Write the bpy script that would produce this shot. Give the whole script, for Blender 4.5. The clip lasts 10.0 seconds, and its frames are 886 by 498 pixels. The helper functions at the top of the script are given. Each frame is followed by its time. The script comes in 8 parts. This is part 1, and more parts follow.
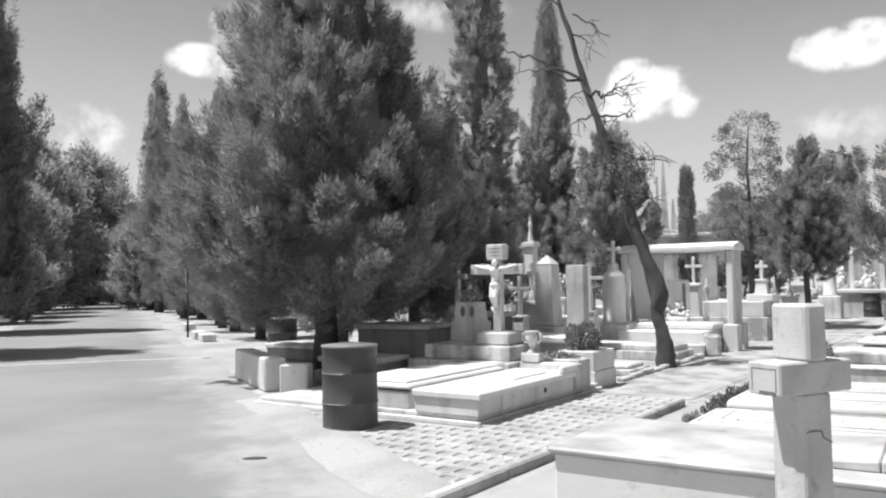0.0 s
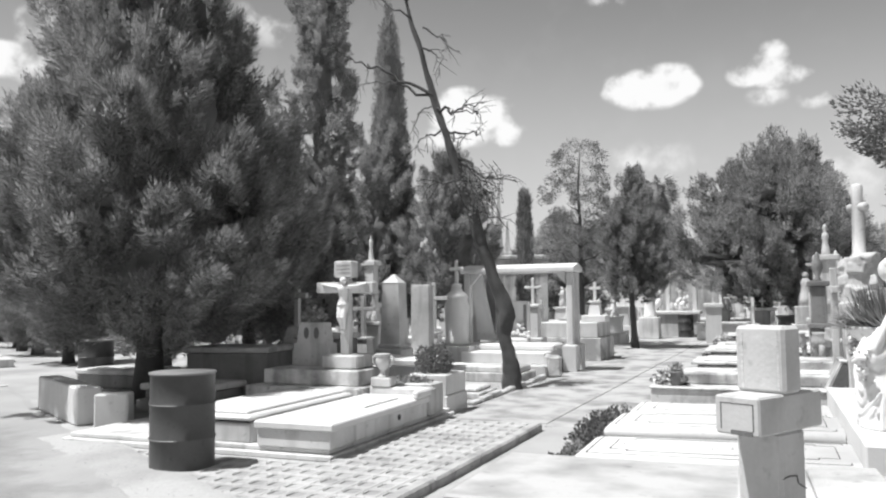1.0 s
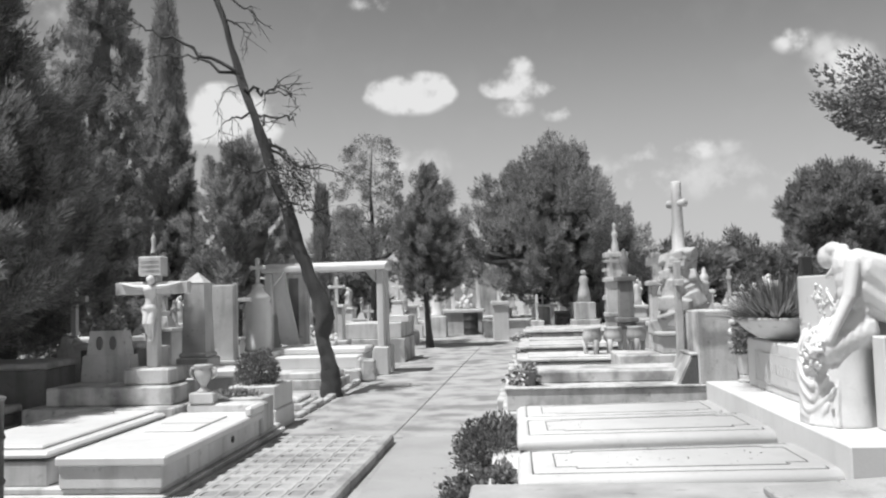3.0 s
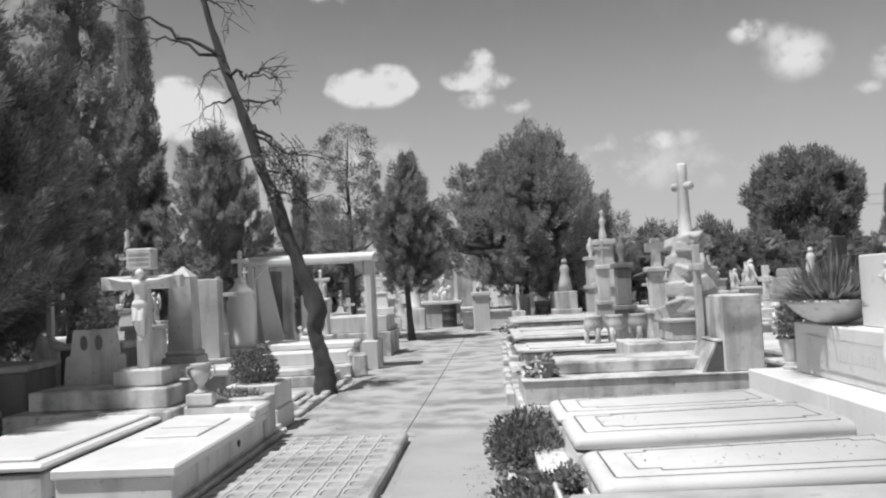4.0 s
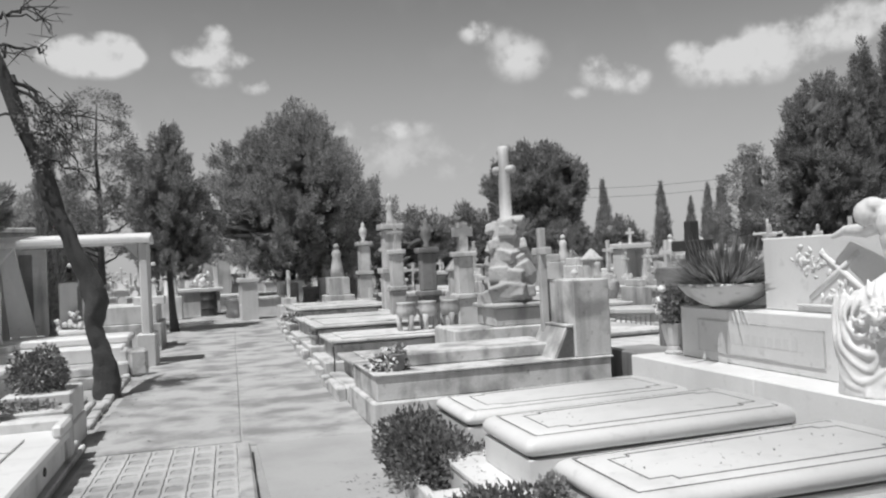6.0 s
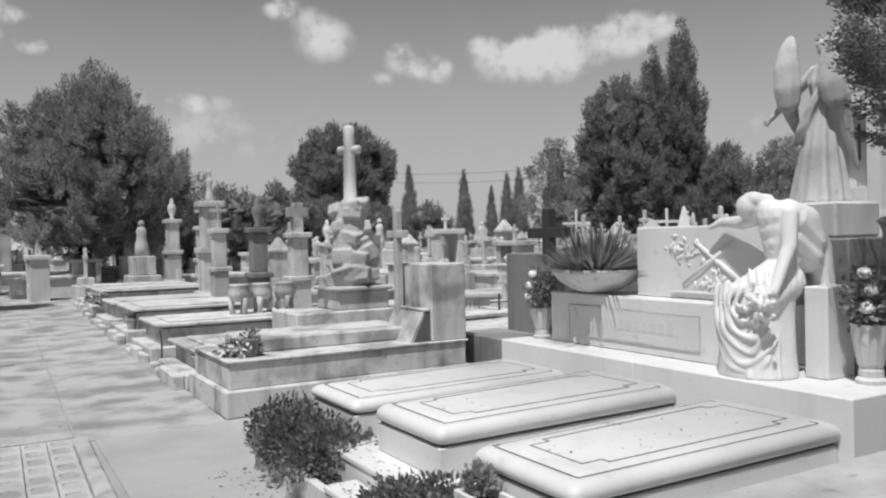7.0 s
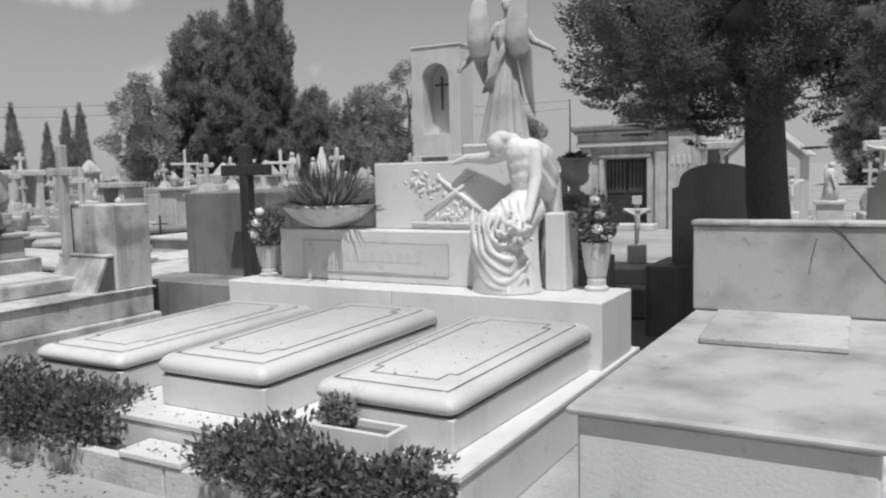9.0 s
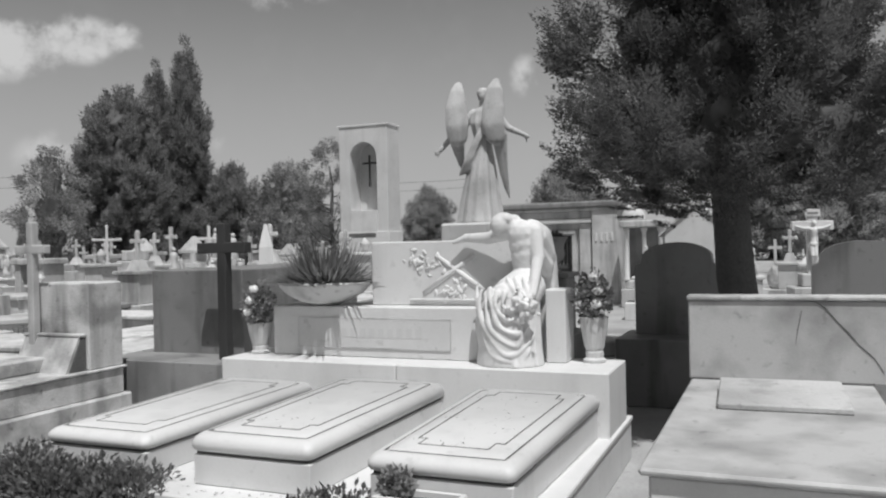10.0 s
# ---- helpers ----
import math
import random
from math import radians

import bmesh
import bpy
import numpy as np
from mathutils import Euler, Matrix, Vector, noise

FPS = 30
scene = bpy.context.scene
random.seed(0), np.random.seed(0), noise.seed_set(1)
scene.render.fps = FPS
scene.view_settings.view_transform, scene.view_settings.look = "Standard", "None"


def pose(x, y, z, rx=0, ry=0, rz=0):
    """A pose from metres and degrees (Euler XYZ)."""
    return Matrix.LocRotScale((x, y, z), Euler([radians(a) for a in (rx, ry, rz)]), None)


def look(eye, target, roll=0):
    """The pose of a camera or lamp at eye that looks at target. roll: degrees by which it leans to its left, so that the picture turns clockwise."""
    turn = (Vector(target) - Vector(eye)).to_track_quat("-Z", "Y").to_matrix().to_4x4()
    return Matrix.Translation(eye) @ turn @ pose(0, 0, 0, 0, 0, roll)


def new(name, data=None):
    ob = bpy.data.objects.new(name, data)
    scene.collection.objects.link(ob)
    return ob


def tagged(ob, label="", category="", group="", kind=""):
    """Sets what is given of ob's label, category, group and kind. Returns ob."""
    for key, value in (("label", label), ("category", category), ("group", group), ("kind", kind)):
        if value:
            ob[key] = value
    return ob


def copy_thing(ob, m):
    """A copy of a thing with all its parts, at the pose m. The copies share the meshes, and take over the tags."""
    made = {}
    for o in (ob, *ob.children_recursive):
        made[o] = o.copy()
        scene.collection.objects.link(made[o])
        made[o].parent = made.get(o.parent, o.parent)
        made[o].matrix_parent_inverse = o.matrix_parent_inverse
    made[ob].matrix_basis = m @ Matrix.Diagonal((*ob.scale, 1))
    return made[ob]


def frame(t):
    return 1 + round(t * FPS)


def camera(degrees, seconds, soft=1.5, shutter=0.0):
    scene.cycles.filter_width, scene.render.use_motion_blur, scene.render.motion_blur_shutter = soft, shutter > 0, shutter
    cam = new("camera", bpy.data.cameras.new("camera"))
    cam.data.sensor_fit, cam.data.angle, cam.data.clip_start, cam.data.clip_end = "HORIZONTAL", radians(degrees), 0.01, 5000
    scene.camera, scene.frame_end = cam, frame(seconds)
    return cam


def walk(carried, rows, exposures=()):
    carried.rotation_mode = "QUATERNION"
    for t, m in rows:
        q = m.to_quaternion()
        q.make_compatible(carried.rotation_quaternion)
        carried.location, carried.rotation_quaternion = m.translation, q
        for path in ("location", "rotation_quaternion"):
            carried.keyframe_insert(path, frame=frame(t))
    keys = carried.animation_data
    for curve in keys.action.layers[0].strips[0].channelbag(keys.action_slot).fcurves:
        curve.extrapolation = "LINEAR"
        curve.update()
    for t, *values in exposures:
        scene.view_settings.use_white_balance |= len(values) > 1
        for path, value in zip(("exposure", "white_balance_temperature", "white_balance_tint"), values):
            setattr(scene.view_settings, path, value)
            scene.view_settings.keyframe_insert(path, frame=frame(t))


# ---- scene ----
cam = camera(57.9, 10.0, soft=2.2)
PATH = [
    (0, (-0.345, 0.585, 1.507), (-1.468, 2.237, 1.589), -1.0),
    (0.5, (-0.639, 0.818, 1.469), (-1.568, 2.586, 1.57), -1.1),
    (1, (-0.926, 1.027, 1.496), (-1.671, 2.879, 1.623), -0.6),
    (1.5, (-1.205, 1.173, 1.493), (-1.727, 3.1, 1.611), -0.4),
    (2, (-1.504, 1.331, 1.493), (-1.789, 3.307, 1.612), -0.1),
    (2.2, (-1.632, 1.418, 1.486), (-1.862, 3.401, 1.615), -0.3),
    (3.5, (-2.311, 1.97, 1.478), (-2.461, 3.962, 1.585), -2.1),
    (4, (-2.588, 2.209, 1.465), (-2.673, 4.205, 1.563), -2.7),
    (4.5, (-2.845, 2.442, 1.469), (-2.822, 4.439, 1.571), -2.5),
    (5, (-3.099, 2.64, 1.5), (-2.925, 4.631, 1.584), -2.9),
    (6.5, (-3.815, 3.36, 1.506), (-3.04, 5.204, 1.504), -2.0),
    (7, (-4.039, 3.537, 1.513), (-3.031, 5.264, 1.486), -1.3),
    (7.5, (-4.269, 3.76, 1.489), (-3.03, 5.328, 1.42), -1.6),
    (8, (-4.488, 3.965, 1.505), (-3.031, 5.328, 1.362), -1.6),
    (8.5, (-4.711, 4.171, 1.468), (-3.079, 5.317, 1.311), -0.9),
    (9, (-4.922, 4.364, 1.491), (-3.191, 5.346, 1.297), -1.4),
    (9.5, (-5.167, 4.65, 1.488), (-3.364, 5.511, 1.395), -2.1),
    (10, (-5.43, 4.865, 1.53), (-3.584, 5.634, 1.518), -1.3),
]
EXPOSURES = [(0.0, 0.57), (1.0, 0.51), (2.0, 0.34), (3.5, 0.15), (5.0, 0.05), (6.5, -0.08), (8.0, -0.14), (10.0, -0.23)]
walk(cam, [(t, look(eye, target, roll)) for t, eye, target, roll in PATH], EXPOSURES)

# ---- daylight: high sun, sky with broken cloud ----
SUN_AZ, SUN_EL = math.atan2(-0.80, -0.60), radians(66)
to_sun = Vector((math.sin(SUN_AZ) * math.cos(SUN_EL), math.cos(SUN_AZ) * math.cos(SUN_EL), math.sin(SUN_EL)))
sun_data = bpy.data.lights.new("sun", "SUN")
sun_data.energy, sun_data.angle, sun_data.color = 4.5, radians(0.6), (1.0, 1.0, 1.0)
sun = new("sun", sun_data)
sun.matrix_world = look((0, 0, 30), Vector((0, 0, 30)) - to_sun)

world = bpy.data.worlds.new("sky")
scene.world = world
world.use_nodes = True
wn, wl = world.node_tree.nodes, world.node_tree.links
wn.clear()


def wnode(kind, **values):
    n = wn.new(kind)
    for k, v in values.items():
        if k == "operation":
            n.operation = v
        elif k == "data_type":
            n.data_type = v
        else:
            n.inputs[int(k[1:])].default_value = v
    return n


w_out, w_bg = wn.new("ShaderNodeOutputWorld"), wn.new("ShaderNodeBackground")
wl.new(w_bg.outputs[0], w_out.inputs[0])
w_bg.inputs[1].default_value = 0.097
w_sky = wn.new("ShaderNodeTexSky")
w_sky.sky_type, w_sky.sun_disc = "NISHITA", False
w_sky.sun_elevation, w_sky.sun_rotation = SUN_EL, SUN_AZ
w_bw = wn.new("ShaderNodeRGBToBW")
wl.new(w_sky.outputs[0], w_bw.inputs[0])
w_dir = wn.new("ShaderNodeTexCoord")
w_noise = wn.new("ShaderNodeTexNoise")
w_noise.inputs["Scale"].default_value, w_noise.inputs["Detail"].default_value = 15.0, 9.0
wl.new(w_dir.outputs["Generated"], w_noise.inputs["Vector"])
# the same noise for a soft veil over all the sky
w_veil = wn.new("ShaderNodeTexNoise")
w_veil.inputs["Scale"].default_value, w_veil.inputs["Detail"].default_value = 2.6, 5.0
w_map = wn.new("ShaderNodeMapping")
w_map.inputs["Scale"].default_value = (1.0, 1.0, 3.0)
wl.new(w_dir.outputs["Generated"], w_map.inputs["Vector"])
wl.new(w_map.outputs[0], w_veil.inputs["Vector"])

# clouds: azimuth to the left of +y, elevation, half width, half height (degrees), thickness
CLOUDS_WEST = [
    (48.5, 17.1, 1.8, 1.9, 1.0), (50.6, 15.3, 2.4, 1.1, 0.95), (48.9, 15.1, 2.0, 1.3, 0.9), (57.5, 10.2, 3.2, 1.8, 0.5), (34.0, 19.0, 4.5, 1.5, 0.4),
    (19.4, 12.8, 3.0, 1.6, 1.0), (20.4, 13.8, 1.8, 1.2, 1.0), (17.4, 11.9, 1.5, 1.0, 0.9), (20.8, 11.6, 2.4, 0.9, 0.75),
]
CLOUDS_NORTH = [
    (7.1, 14.3, 2.7, 1.3, 1.0), (6.0, 15.0, 1.7, 1.0, 1.0), (9.2, 14.4, 1.2, 1.0, 0.95), (4.7, 14.4, 1.0, 0.8, 0.8), (9.6, 20.5, 1.8, 0.6, 0.5),
    (-0.8, 14.9, 1.5, 1.3, 0.9), (-1.0, 16.0, 0.9, 0.8, 0.85), (0.6, 14.7, 1.3, 0.8, 0.85), (-2.5, 14.4, 1.1, 0.8, 0.7), (-3.4, 12.7, 1.1, 0.6, 0.75), (-0.5, 13.2, 1.4, 0.7, 0.5),
    (-12.0, 9.6, 3.7, 0.9, 0.6), (-9.7, 9.3, 1.6, 0.7, 0.5), (-8.5, 7.9, 10.5, 1.7, 0.36), (-16.0, 7.1, 5.3, 1.3, 0.34), (7.8, 9.4, 4.4, 1.4, 0.35),
]
CLOUDS_EAST = [
    (-19.3, 16.1, 1.3, 1.0, 0.6), (-22.2, 14.0, 2.0, 1.6, 0.52), (-21.1, 15.3, 1.6, 0.9, 0.4),
    (-28.7, 12.4, 2.1, 1.3, 0.66), (-27.9, 13.1, 1.3, 0.9, 0.66), (-30.3, 11.8, 1.1, 0.9, 0.6), (-26.1, 11.3, 1.4, 0.5, 0.4),
    (-35.6, 12.6, 2.8, 1.5, 0.72), (-39.4, 12.9, 3.2, 1.7, 0.76), (-42.9, 13.6, 2.9, 1.5, 0.72), (-45.6, 13.9, 1.6, 1.1, 0.6), (-33.6, 13.3, 1.2, 0.8, 0.6), (-37.5, 11.6, 4.2, 1.0, 0.5),
    (-41.5, 6.0, 2.2, 1.7, 0.5), (-51.7, 8.0, 0.9, 1.4, 0.34), (-56.4, 17.0, 3.0, 1.0, 0.4), (-73.6, 11.6, 1.2, 1.5, 0.5),
]
CLOUDS_BEHIND = [(100.0, 14.0, 9.0, 3.0, 0.6), (140.0, 18.0, 10.0, 4.0, 0.6), (-130.0, 15.0, 9.0, 3.0, 0.6), (180.0, 30.0, 8.0, 4.0, 0.5)]
w_sum = None
for az, el, hw, hh, thick in CLOUDS_WEST + CLOUDS_NORTH + CLOUDS_EAST + CLOUDS_BEHIND:
    a, e = radians(az), radians(el)
    ahead = Vector((-math.sin(a) * math.cos(e), math.cos(a) * math.cos(e), math.sin(e)))
    side = Vector((math.cos(a), math.sin(a), 0.0))
    upward = side.cross(ahead)
    pieces = []
    for axis, half in ((side, hw), (upward, hh)):
        d = wnode("ShaderNodeVectorMath", operation="DOT_PRODUCT")
        wl.new(w_dir.outputs["Generated"], d.inputs[0])
        d.inputs[1].default_value = axis / math.sin(radians(half))
        p = wnode("ShaderNodeMath", operation="POWER", _1=2.0)
        ab = wnode("ShaderNodeMath", operation="ABSOLUTE")
        wl.new(d.outputs["Value"], ab.inputs[0])
        wl.new(ab.outputs[0], p.inputs[0])
        pieces.append(p)
    s = wnode("ShaderNodeMath", operation="ADD")
    wl.new(pieces[0].outputs[0], s.inputs[0])
    wl.new(pieces[1].outputs[0], s.inputs[1])
    f = wnode("ShaderNodeVectorMath", operation="DOT_PRODUCT")
    wl.new(w_dir.outputs["Generated"], f.inputs[0])
    f.inputs[1].default_value = ahead
    front = wnode("ShaderNodeMath", operation="GREATER_THAN", _1=0.2)
    wl.new(f.outputs["Value"], front.inputs[0])
    g = wnode("ShaderNodeMath", operation="MULTIPLY_ADD", _1=-0.62, _2=1.0)
    wl.new(s.outputs[0], g.inputs[0])
    g2 = wnode("ShaderNodeMath", operation="MAXIMUM", _1=0.0)
    wl.new(g.outputs[0], g2.inputs[0])
    g3 = wnode("ShaderNodeMath", operation="MULTIPLY", _1=thick)
    wl.new(g2.outputs[0], g3.inputs[0])
    g4 = wnode("ShaderNodeMath", operation="MULTIPLY")
    wl.new(g3.outputs[0], g4.inputs[0])
    wl.new(front.outputs[0], g4.inputs[1])
    if w_sum is None:
        w_sum = g4
    else:
        m = wnode("ShaderNodeMath", operation="SMOOTH_MAX", _2=0.15)
        wl.new(w_sum.outputs[0], m.inputs[0])
        wl.new(g4.outputs[0], m.inputs[1])
        w_sum = m
# ragged edges: body minus noise
w_fine = wn.new("ShaderNodeTexNoise")
w_fine.inputs["Scale"].default_value, w_fine.inputs["Detail"].default_value = 42.0, 6.0
wl.new(w_dir.outputs["Generated"], w_fine.inputs["Vector"])
w_fine2 = wnode("ShaderNodeMath", operation="MULTIPLY_ADD", _1=1.9, _2=-2.55)
wl.new(w_fine.outputs["Fac"], w_fine2.inputs[0])
w_rag = wnode("ShaderNodeMath", operation="MULTIPLY_ADD", _1=3.1)
wl.new(w_noise.outputs["Fac"], w_rag.inputs[0])
wl.new(w_fine2.outputs[0], w_rag.inputs[2])
w_body = wnode("ShaderNodeMath", operation="ADD")
wl.new(w_sum.outputs[0], w_body.inputs[0])
wl.new(w_rag.outputs[0], w_body.inputs[1])
w_mask = wn.new("ShaderNodeMapRange")
w_mask.interpolation_type = "SMOOTHSTEP"
for k, v in (("From Min", 0.02), ("From Max", 0.90), ("To Min", 0.0), ("To Max", 0.95)):
    w_mask.inputs[k].default_value = v
wl.new(w_body.outputs[0], w_mask.inputs["Value"])
w_gate = wnode("ShaderNodeMath", operation="MULTIPLY")
w_soft = wn.new("ShaderNodeMapRange")
for k, v in (("From Min", 0.105), ("From Max", 0.46), ("To Min", 0.0), ("To Max", 1.0)):
    w_soft.inputs[k].default_value = v
wl.new(w_sum.outputs[0], w_soft.inputs["Value"])
wl.new(w_mask.outputs[0], w_gate.inputs[0])
wl.new(w_soft.outputs[0], w_gate.inputs[1])
# clear sky: grey overhead, paler haze low down
w_sep = wn.new("ShaderNodeSeparateXYZ")
wl.new(w_dir.outputs["Generated"], w_sep.inputs[0])
w_haze = wn.new("ShaderNodeMapRange")
w_haze.interpolation_type = "SMOOTHSTEP"
for k, v in (("From Min", 0.0), ("From Max", 0.40), ("To Min", 0.78), ("To Max", 0.0)):
    w_haze.inputs[k].default_value = v
wl.new(w_sep.outputs["Z"], w_haze.inputs["Value"])
w_veil2 = wn.new("ShaderNodeMapRange")
for k, v in (("From Min", 0.42), ("From Max", 0.72), ("To Min", 0.0), ("To Max", 0.06)):
    w_veil2.inputs[k].default_value = v
wl.new(w_veil.outputs["Fac"], w_veil2.inputs["Value"])
w_hv = wnode("ShaderNodeMath", operation="MAXIMUM")
wl.new(w_haze.outputs[0], w_hv.inputs[0])
wl.new(w_veil2.outputs[0], w_hv.inputs[1])
w_gain = wnode("ShaderNodeMath", operation="MULTIPLY", _1=0.80)
wl.new(w_bw.outputs[0], w_gain.inputs[0])
w_clear = wn.new("ShaderNodeMix")
w_clear.data_type = "FLOAT"
wl.new(w_hv.outputs[0], w_clear.inputs["Factor"])
wl.new(w_gain.outputs[0], w_clear.inputs["A"])
w_clear.inputs["B"].default_value = 5.4
w_all = wn.new("ShaderNodeMix")
w_all.data_type = "FLOAT"
wl.new(w_gate.outputs[0], w_all.inputs["Factor"])
wl.new(w_clear.outputs["Result"], w_all.inputs["A"])
w_all.inputs["B"].default_value = 7.3
wl.new(w_all.outputs["Result"], w_bg.inputs[0])


# ---- materials (the picture is black and white, so all are greys) ----
def grey_material(name, value, rough=0.8, stain=0.25, grain=0.15, streak=0.0, bump=0.15, grain_scale=70.0, stain_scale=1.6, metal=0.0, island=0.0, per_object=0.0, dirt=0.3, bump_scale=None, blotch=(0.42, 0.68)):
    m = bpy.data.materials.new(name)
    m.use_nodes = True
    n, l = m.node_tree.nodes, m.node_tree.links
    b = n["Principled BSDF"]
    b.inputs["Roughness"].default_value, b.inputs["Metallic"].default_value = rough, metal
    geo = n.new("ShaderNodeNewGeometry")

    def math_node(op, a, c, d=None):
        k = n.new("ShaderNodeMath")
        k.operation = op
        for i, v in enumerate((a, c) if d is None else (a, c, d)):
            if isinstance(v, (int, float)):
                k.inputs[i].default_value = v
            else:
                l.new(v, k.inputs[i])
        return k.outputs[0]

    def tex(scale, detail, stretch=None):
        t = n.new("ShaderNodeTexNoise")
        t.inputs["Scale"].default_value, t.inputs["Detail"].default_value = scale, detail
        if stretch:
            mp = n.new("ShaderNodeMapping")
            mp.inputs["Scale"].default_value = stretch
            l.new(geo.outputs["Position"], mp.inputs["Vector"])
            l.new(mp.outputs[0], t.inputs["Vector"])
        else:
            l.new(geo.outputs["Position"], t.inputs["Vector"])
        return t.outputs["Fac"]

    fine = tex(grain_scale, 4.0)
    wide = tex(stain_scale, 7.0)
    # grain round 1, stains darken by patches
    v = math_node("MULTIPLY_ADD", fine, 2 * grain, 1.0 - grain)
    st = n.new("ShaderNodeMapRange")
    for k, w in (("From Min", blotch[0]), ("From Max", blotch[1]), ("To Min", 1.0), ("To Max", 1.0 - stain)):
        st.inputs[k].default_value = w
    l.new(wide, st.inputs["Value"])
    v = math_node("MULTIPLY", v, st.outputs[0])
    if streak:
        sk = n.new("ShaderNodeMapRange")
        for k, w in (("From Min", 0.52), ("From Max", 0.70), ("To Min", 1.0), ("To Max", 1.0 - streak)):
            sk.inputs[k].default_value = w
        l.new(tex(1.0, 7.0, (5.0, 5.0, 0.55)), sk.inputs["Value"])
        v = math_node("MULTIPLY", v, sk.outputs[0])
    if dirt:
        sp = n.new("ShaderNodeMapRange")
        for k, w in (("From Min", 0.62), ("From Max", 0.75), ("To Min", 1.0), ("To Max", 1.0 - dirt)):
            sp.inputs[k].default_value = w
        l.new(tex(14.0, 5.0), sp.inputs["Value"])
        v = math_node("MULTIPLY", v, sp.outputs[0])
    if island:
        v = math_node("MULTIPLY", v, math_node("MULTIPLY_ADD", geo.outputs["Random Per Island"], 2 * island, 1.0 - island))
    if per_object:
        oi = n.new("ShaderNodeObjectInfo")
        v = math_node("MULTIPLY", v, math_node("MULTIPLY_ADD", oi.outputs["Random"], 2 * per_object, 1.0 - per_object))
    v = math_node("MULTIPLY", v, value)
    c = n.new("ShaderNodeCombineColor")
    for i in range(3):
        l.new(v, c.inputs[i])
    l.new(c.outputs[0], b.inputs["Base Color"])
    if bump:
        bp = n.new("ShaderNodeBump")
        bp.inputs["Strength"].default_value, bp.inputs["Distance"].default_value = bump, 0.02
        l.new(fine if bump_scale is None else tex(bump_scale, 6.0), bp.inputs["Height"])
        l.new(bp.outputs[0], b.inputs["Normal"])
    return m


MARBLE = grey_material("white_marble", 0.67, 0.55, stain=0.10, grain=0.05, streak=0.08, bump=0.06, dirt=0.15)
MARBLE_OLD = grey_material("weathered_marble", 0.62, 0.75, stain=0.28, grain=0.08, streak=0.34, bump=0.12, dirt=0.3, per_object=0.1)
STATUE = grey_material("carved_marble", 0.70, 0.65, stain=0.16, grain=0.06, bump=0.10, dirt=0.18, stain_scale=5.0)
STATUE_OLD = grey_material("weathered_carved_marble", 0.56, 0.8, stain=0.30, grain=0.10, streak=0.25, bump=0.15, dirt=0.3, stain_scale=4.0)
SLAB = grey_material("stained_marble_slab", 0.47, 0.6, stain=0.4, grain=0.06, streak=0.0, bump=0.08, stain_scale=3.0, dirt=0.35)
STONE = grey_material("grey_stone", 0.55, 0.85, stain=0.36, grain=0.14, streak=0.36, bump=0.25, dirt=0.35, per_object=0.15)
CONCRETE = grey_material("cement_render", 0.57, 0.9, stain=0.46, grain=0.14, streak=0.42, bump=0.3, dirt=0.5, stain_scale=2.6, blotch=(0.47, 0.62))
WORNWHITE = grey_material("chipped_white_paint", 0.54, 0.85, stain=0.22, grain=0.08, streak=0.25, bump=0.12, dirt=0.3, stain_scale=4.0)
PLASTER = grey_material("whitewashed_plaster", 0.62, 0.85, stain=0.12, grain=0.05, streak=0.08, bump=0.1, dirt=0.2, per_object=0.08)
ROCK = grey_material("rough_carved_rock", 0.46, 0.95, stain=0.35, grain=0.2, bump=0.6, grain_scale=22.0, dirt=0.4)
GRANITE = grey_material("dark_granite", 0.25, 0.45, stain=0.35, grain=0.25, streak=0.5, bump=0.05, grain_scale=160.0, per_object=0.2)
# dark stone, and grey stone with tree shade put into its colour
SHADOWSTONE = grey_material("dark_and_shaded_stone", 0.24, 0.9, stain=0.4, grain=0.15, streak=0.3, bump=0.3)
IRON = grey_material("painted_iron", 0.045, 0.6, stain=0.4, grain=0.2, bump=0.1, per_object=0.1)
RUST = grey_material("dark_drum_steel", 0.065, 0.55, stain=0.5, grain=0.2, streak=0.4, bump=0.1)
# bare worn steel; also colours the painted highlights on the drum ribs
PALE_STEEL = grey_material("worn_steel_and_glints", 0.25, 0.5, stain=0.4, grain=0.3, bump=0.1)
SAND = grey_material("pale_dry_earth", 0.38, 0.95, stain=0.35, grain=0.18, bump=0.3, grain_scale=35.0, stain_scale=0.7, dirt=0.3)
ROAD = grey_material("worn_road_surface", 0.24, 0.92, stain=0.22, grain=0.12, bump=0.2, grain_scale=90.0, stain_scale=0.45, dirt=0.18)
# blotches serve as stains and as dappled tree shade put into the colour
PATHMAT = grey_material("dappled_path_cement", 0.40, 0.9, stain=0.46, grain=0.16, bump=0.25, grain_scale=50.0, stain_scale=1.8, dirt=0.42, per_object=0.04, blotch=(0.44, 0.62))
PATHNEAR = grey_material("worn_path_cement", 0.36, 0.9, stain=0.14, grain=0.10, bump=0.2, grain_scale=60.0, stain_scale=1.6, dirt=0.12)
SEAM = grey_material("joint_cement", 0.62, 0.95, stain=0.2, grain=0.15, bump=0.2)
TILE = grey_material("cement_tile_rim", 0.44, 0.9, stain=0.25, grain=0.1, bump=0.15, per_object=0.08, dirt=0.25)
TILE_PAN = grey_material("cement_tile_recess", 0.37, 0.95, stain=0.35, grain=0.2, bump=0.3, per_object=0.15, dirt=0.3)
KERB = grey_material("kerb_concrete", 0.46, 0.95, stain=0.4, grain=0.15, streak=0.3, bump=0.3, dirt=0.5)
SOIL = grey_material("planter_soil", 0.14, 1.0, stain=0.3, grain=0.4, bump=0.6)
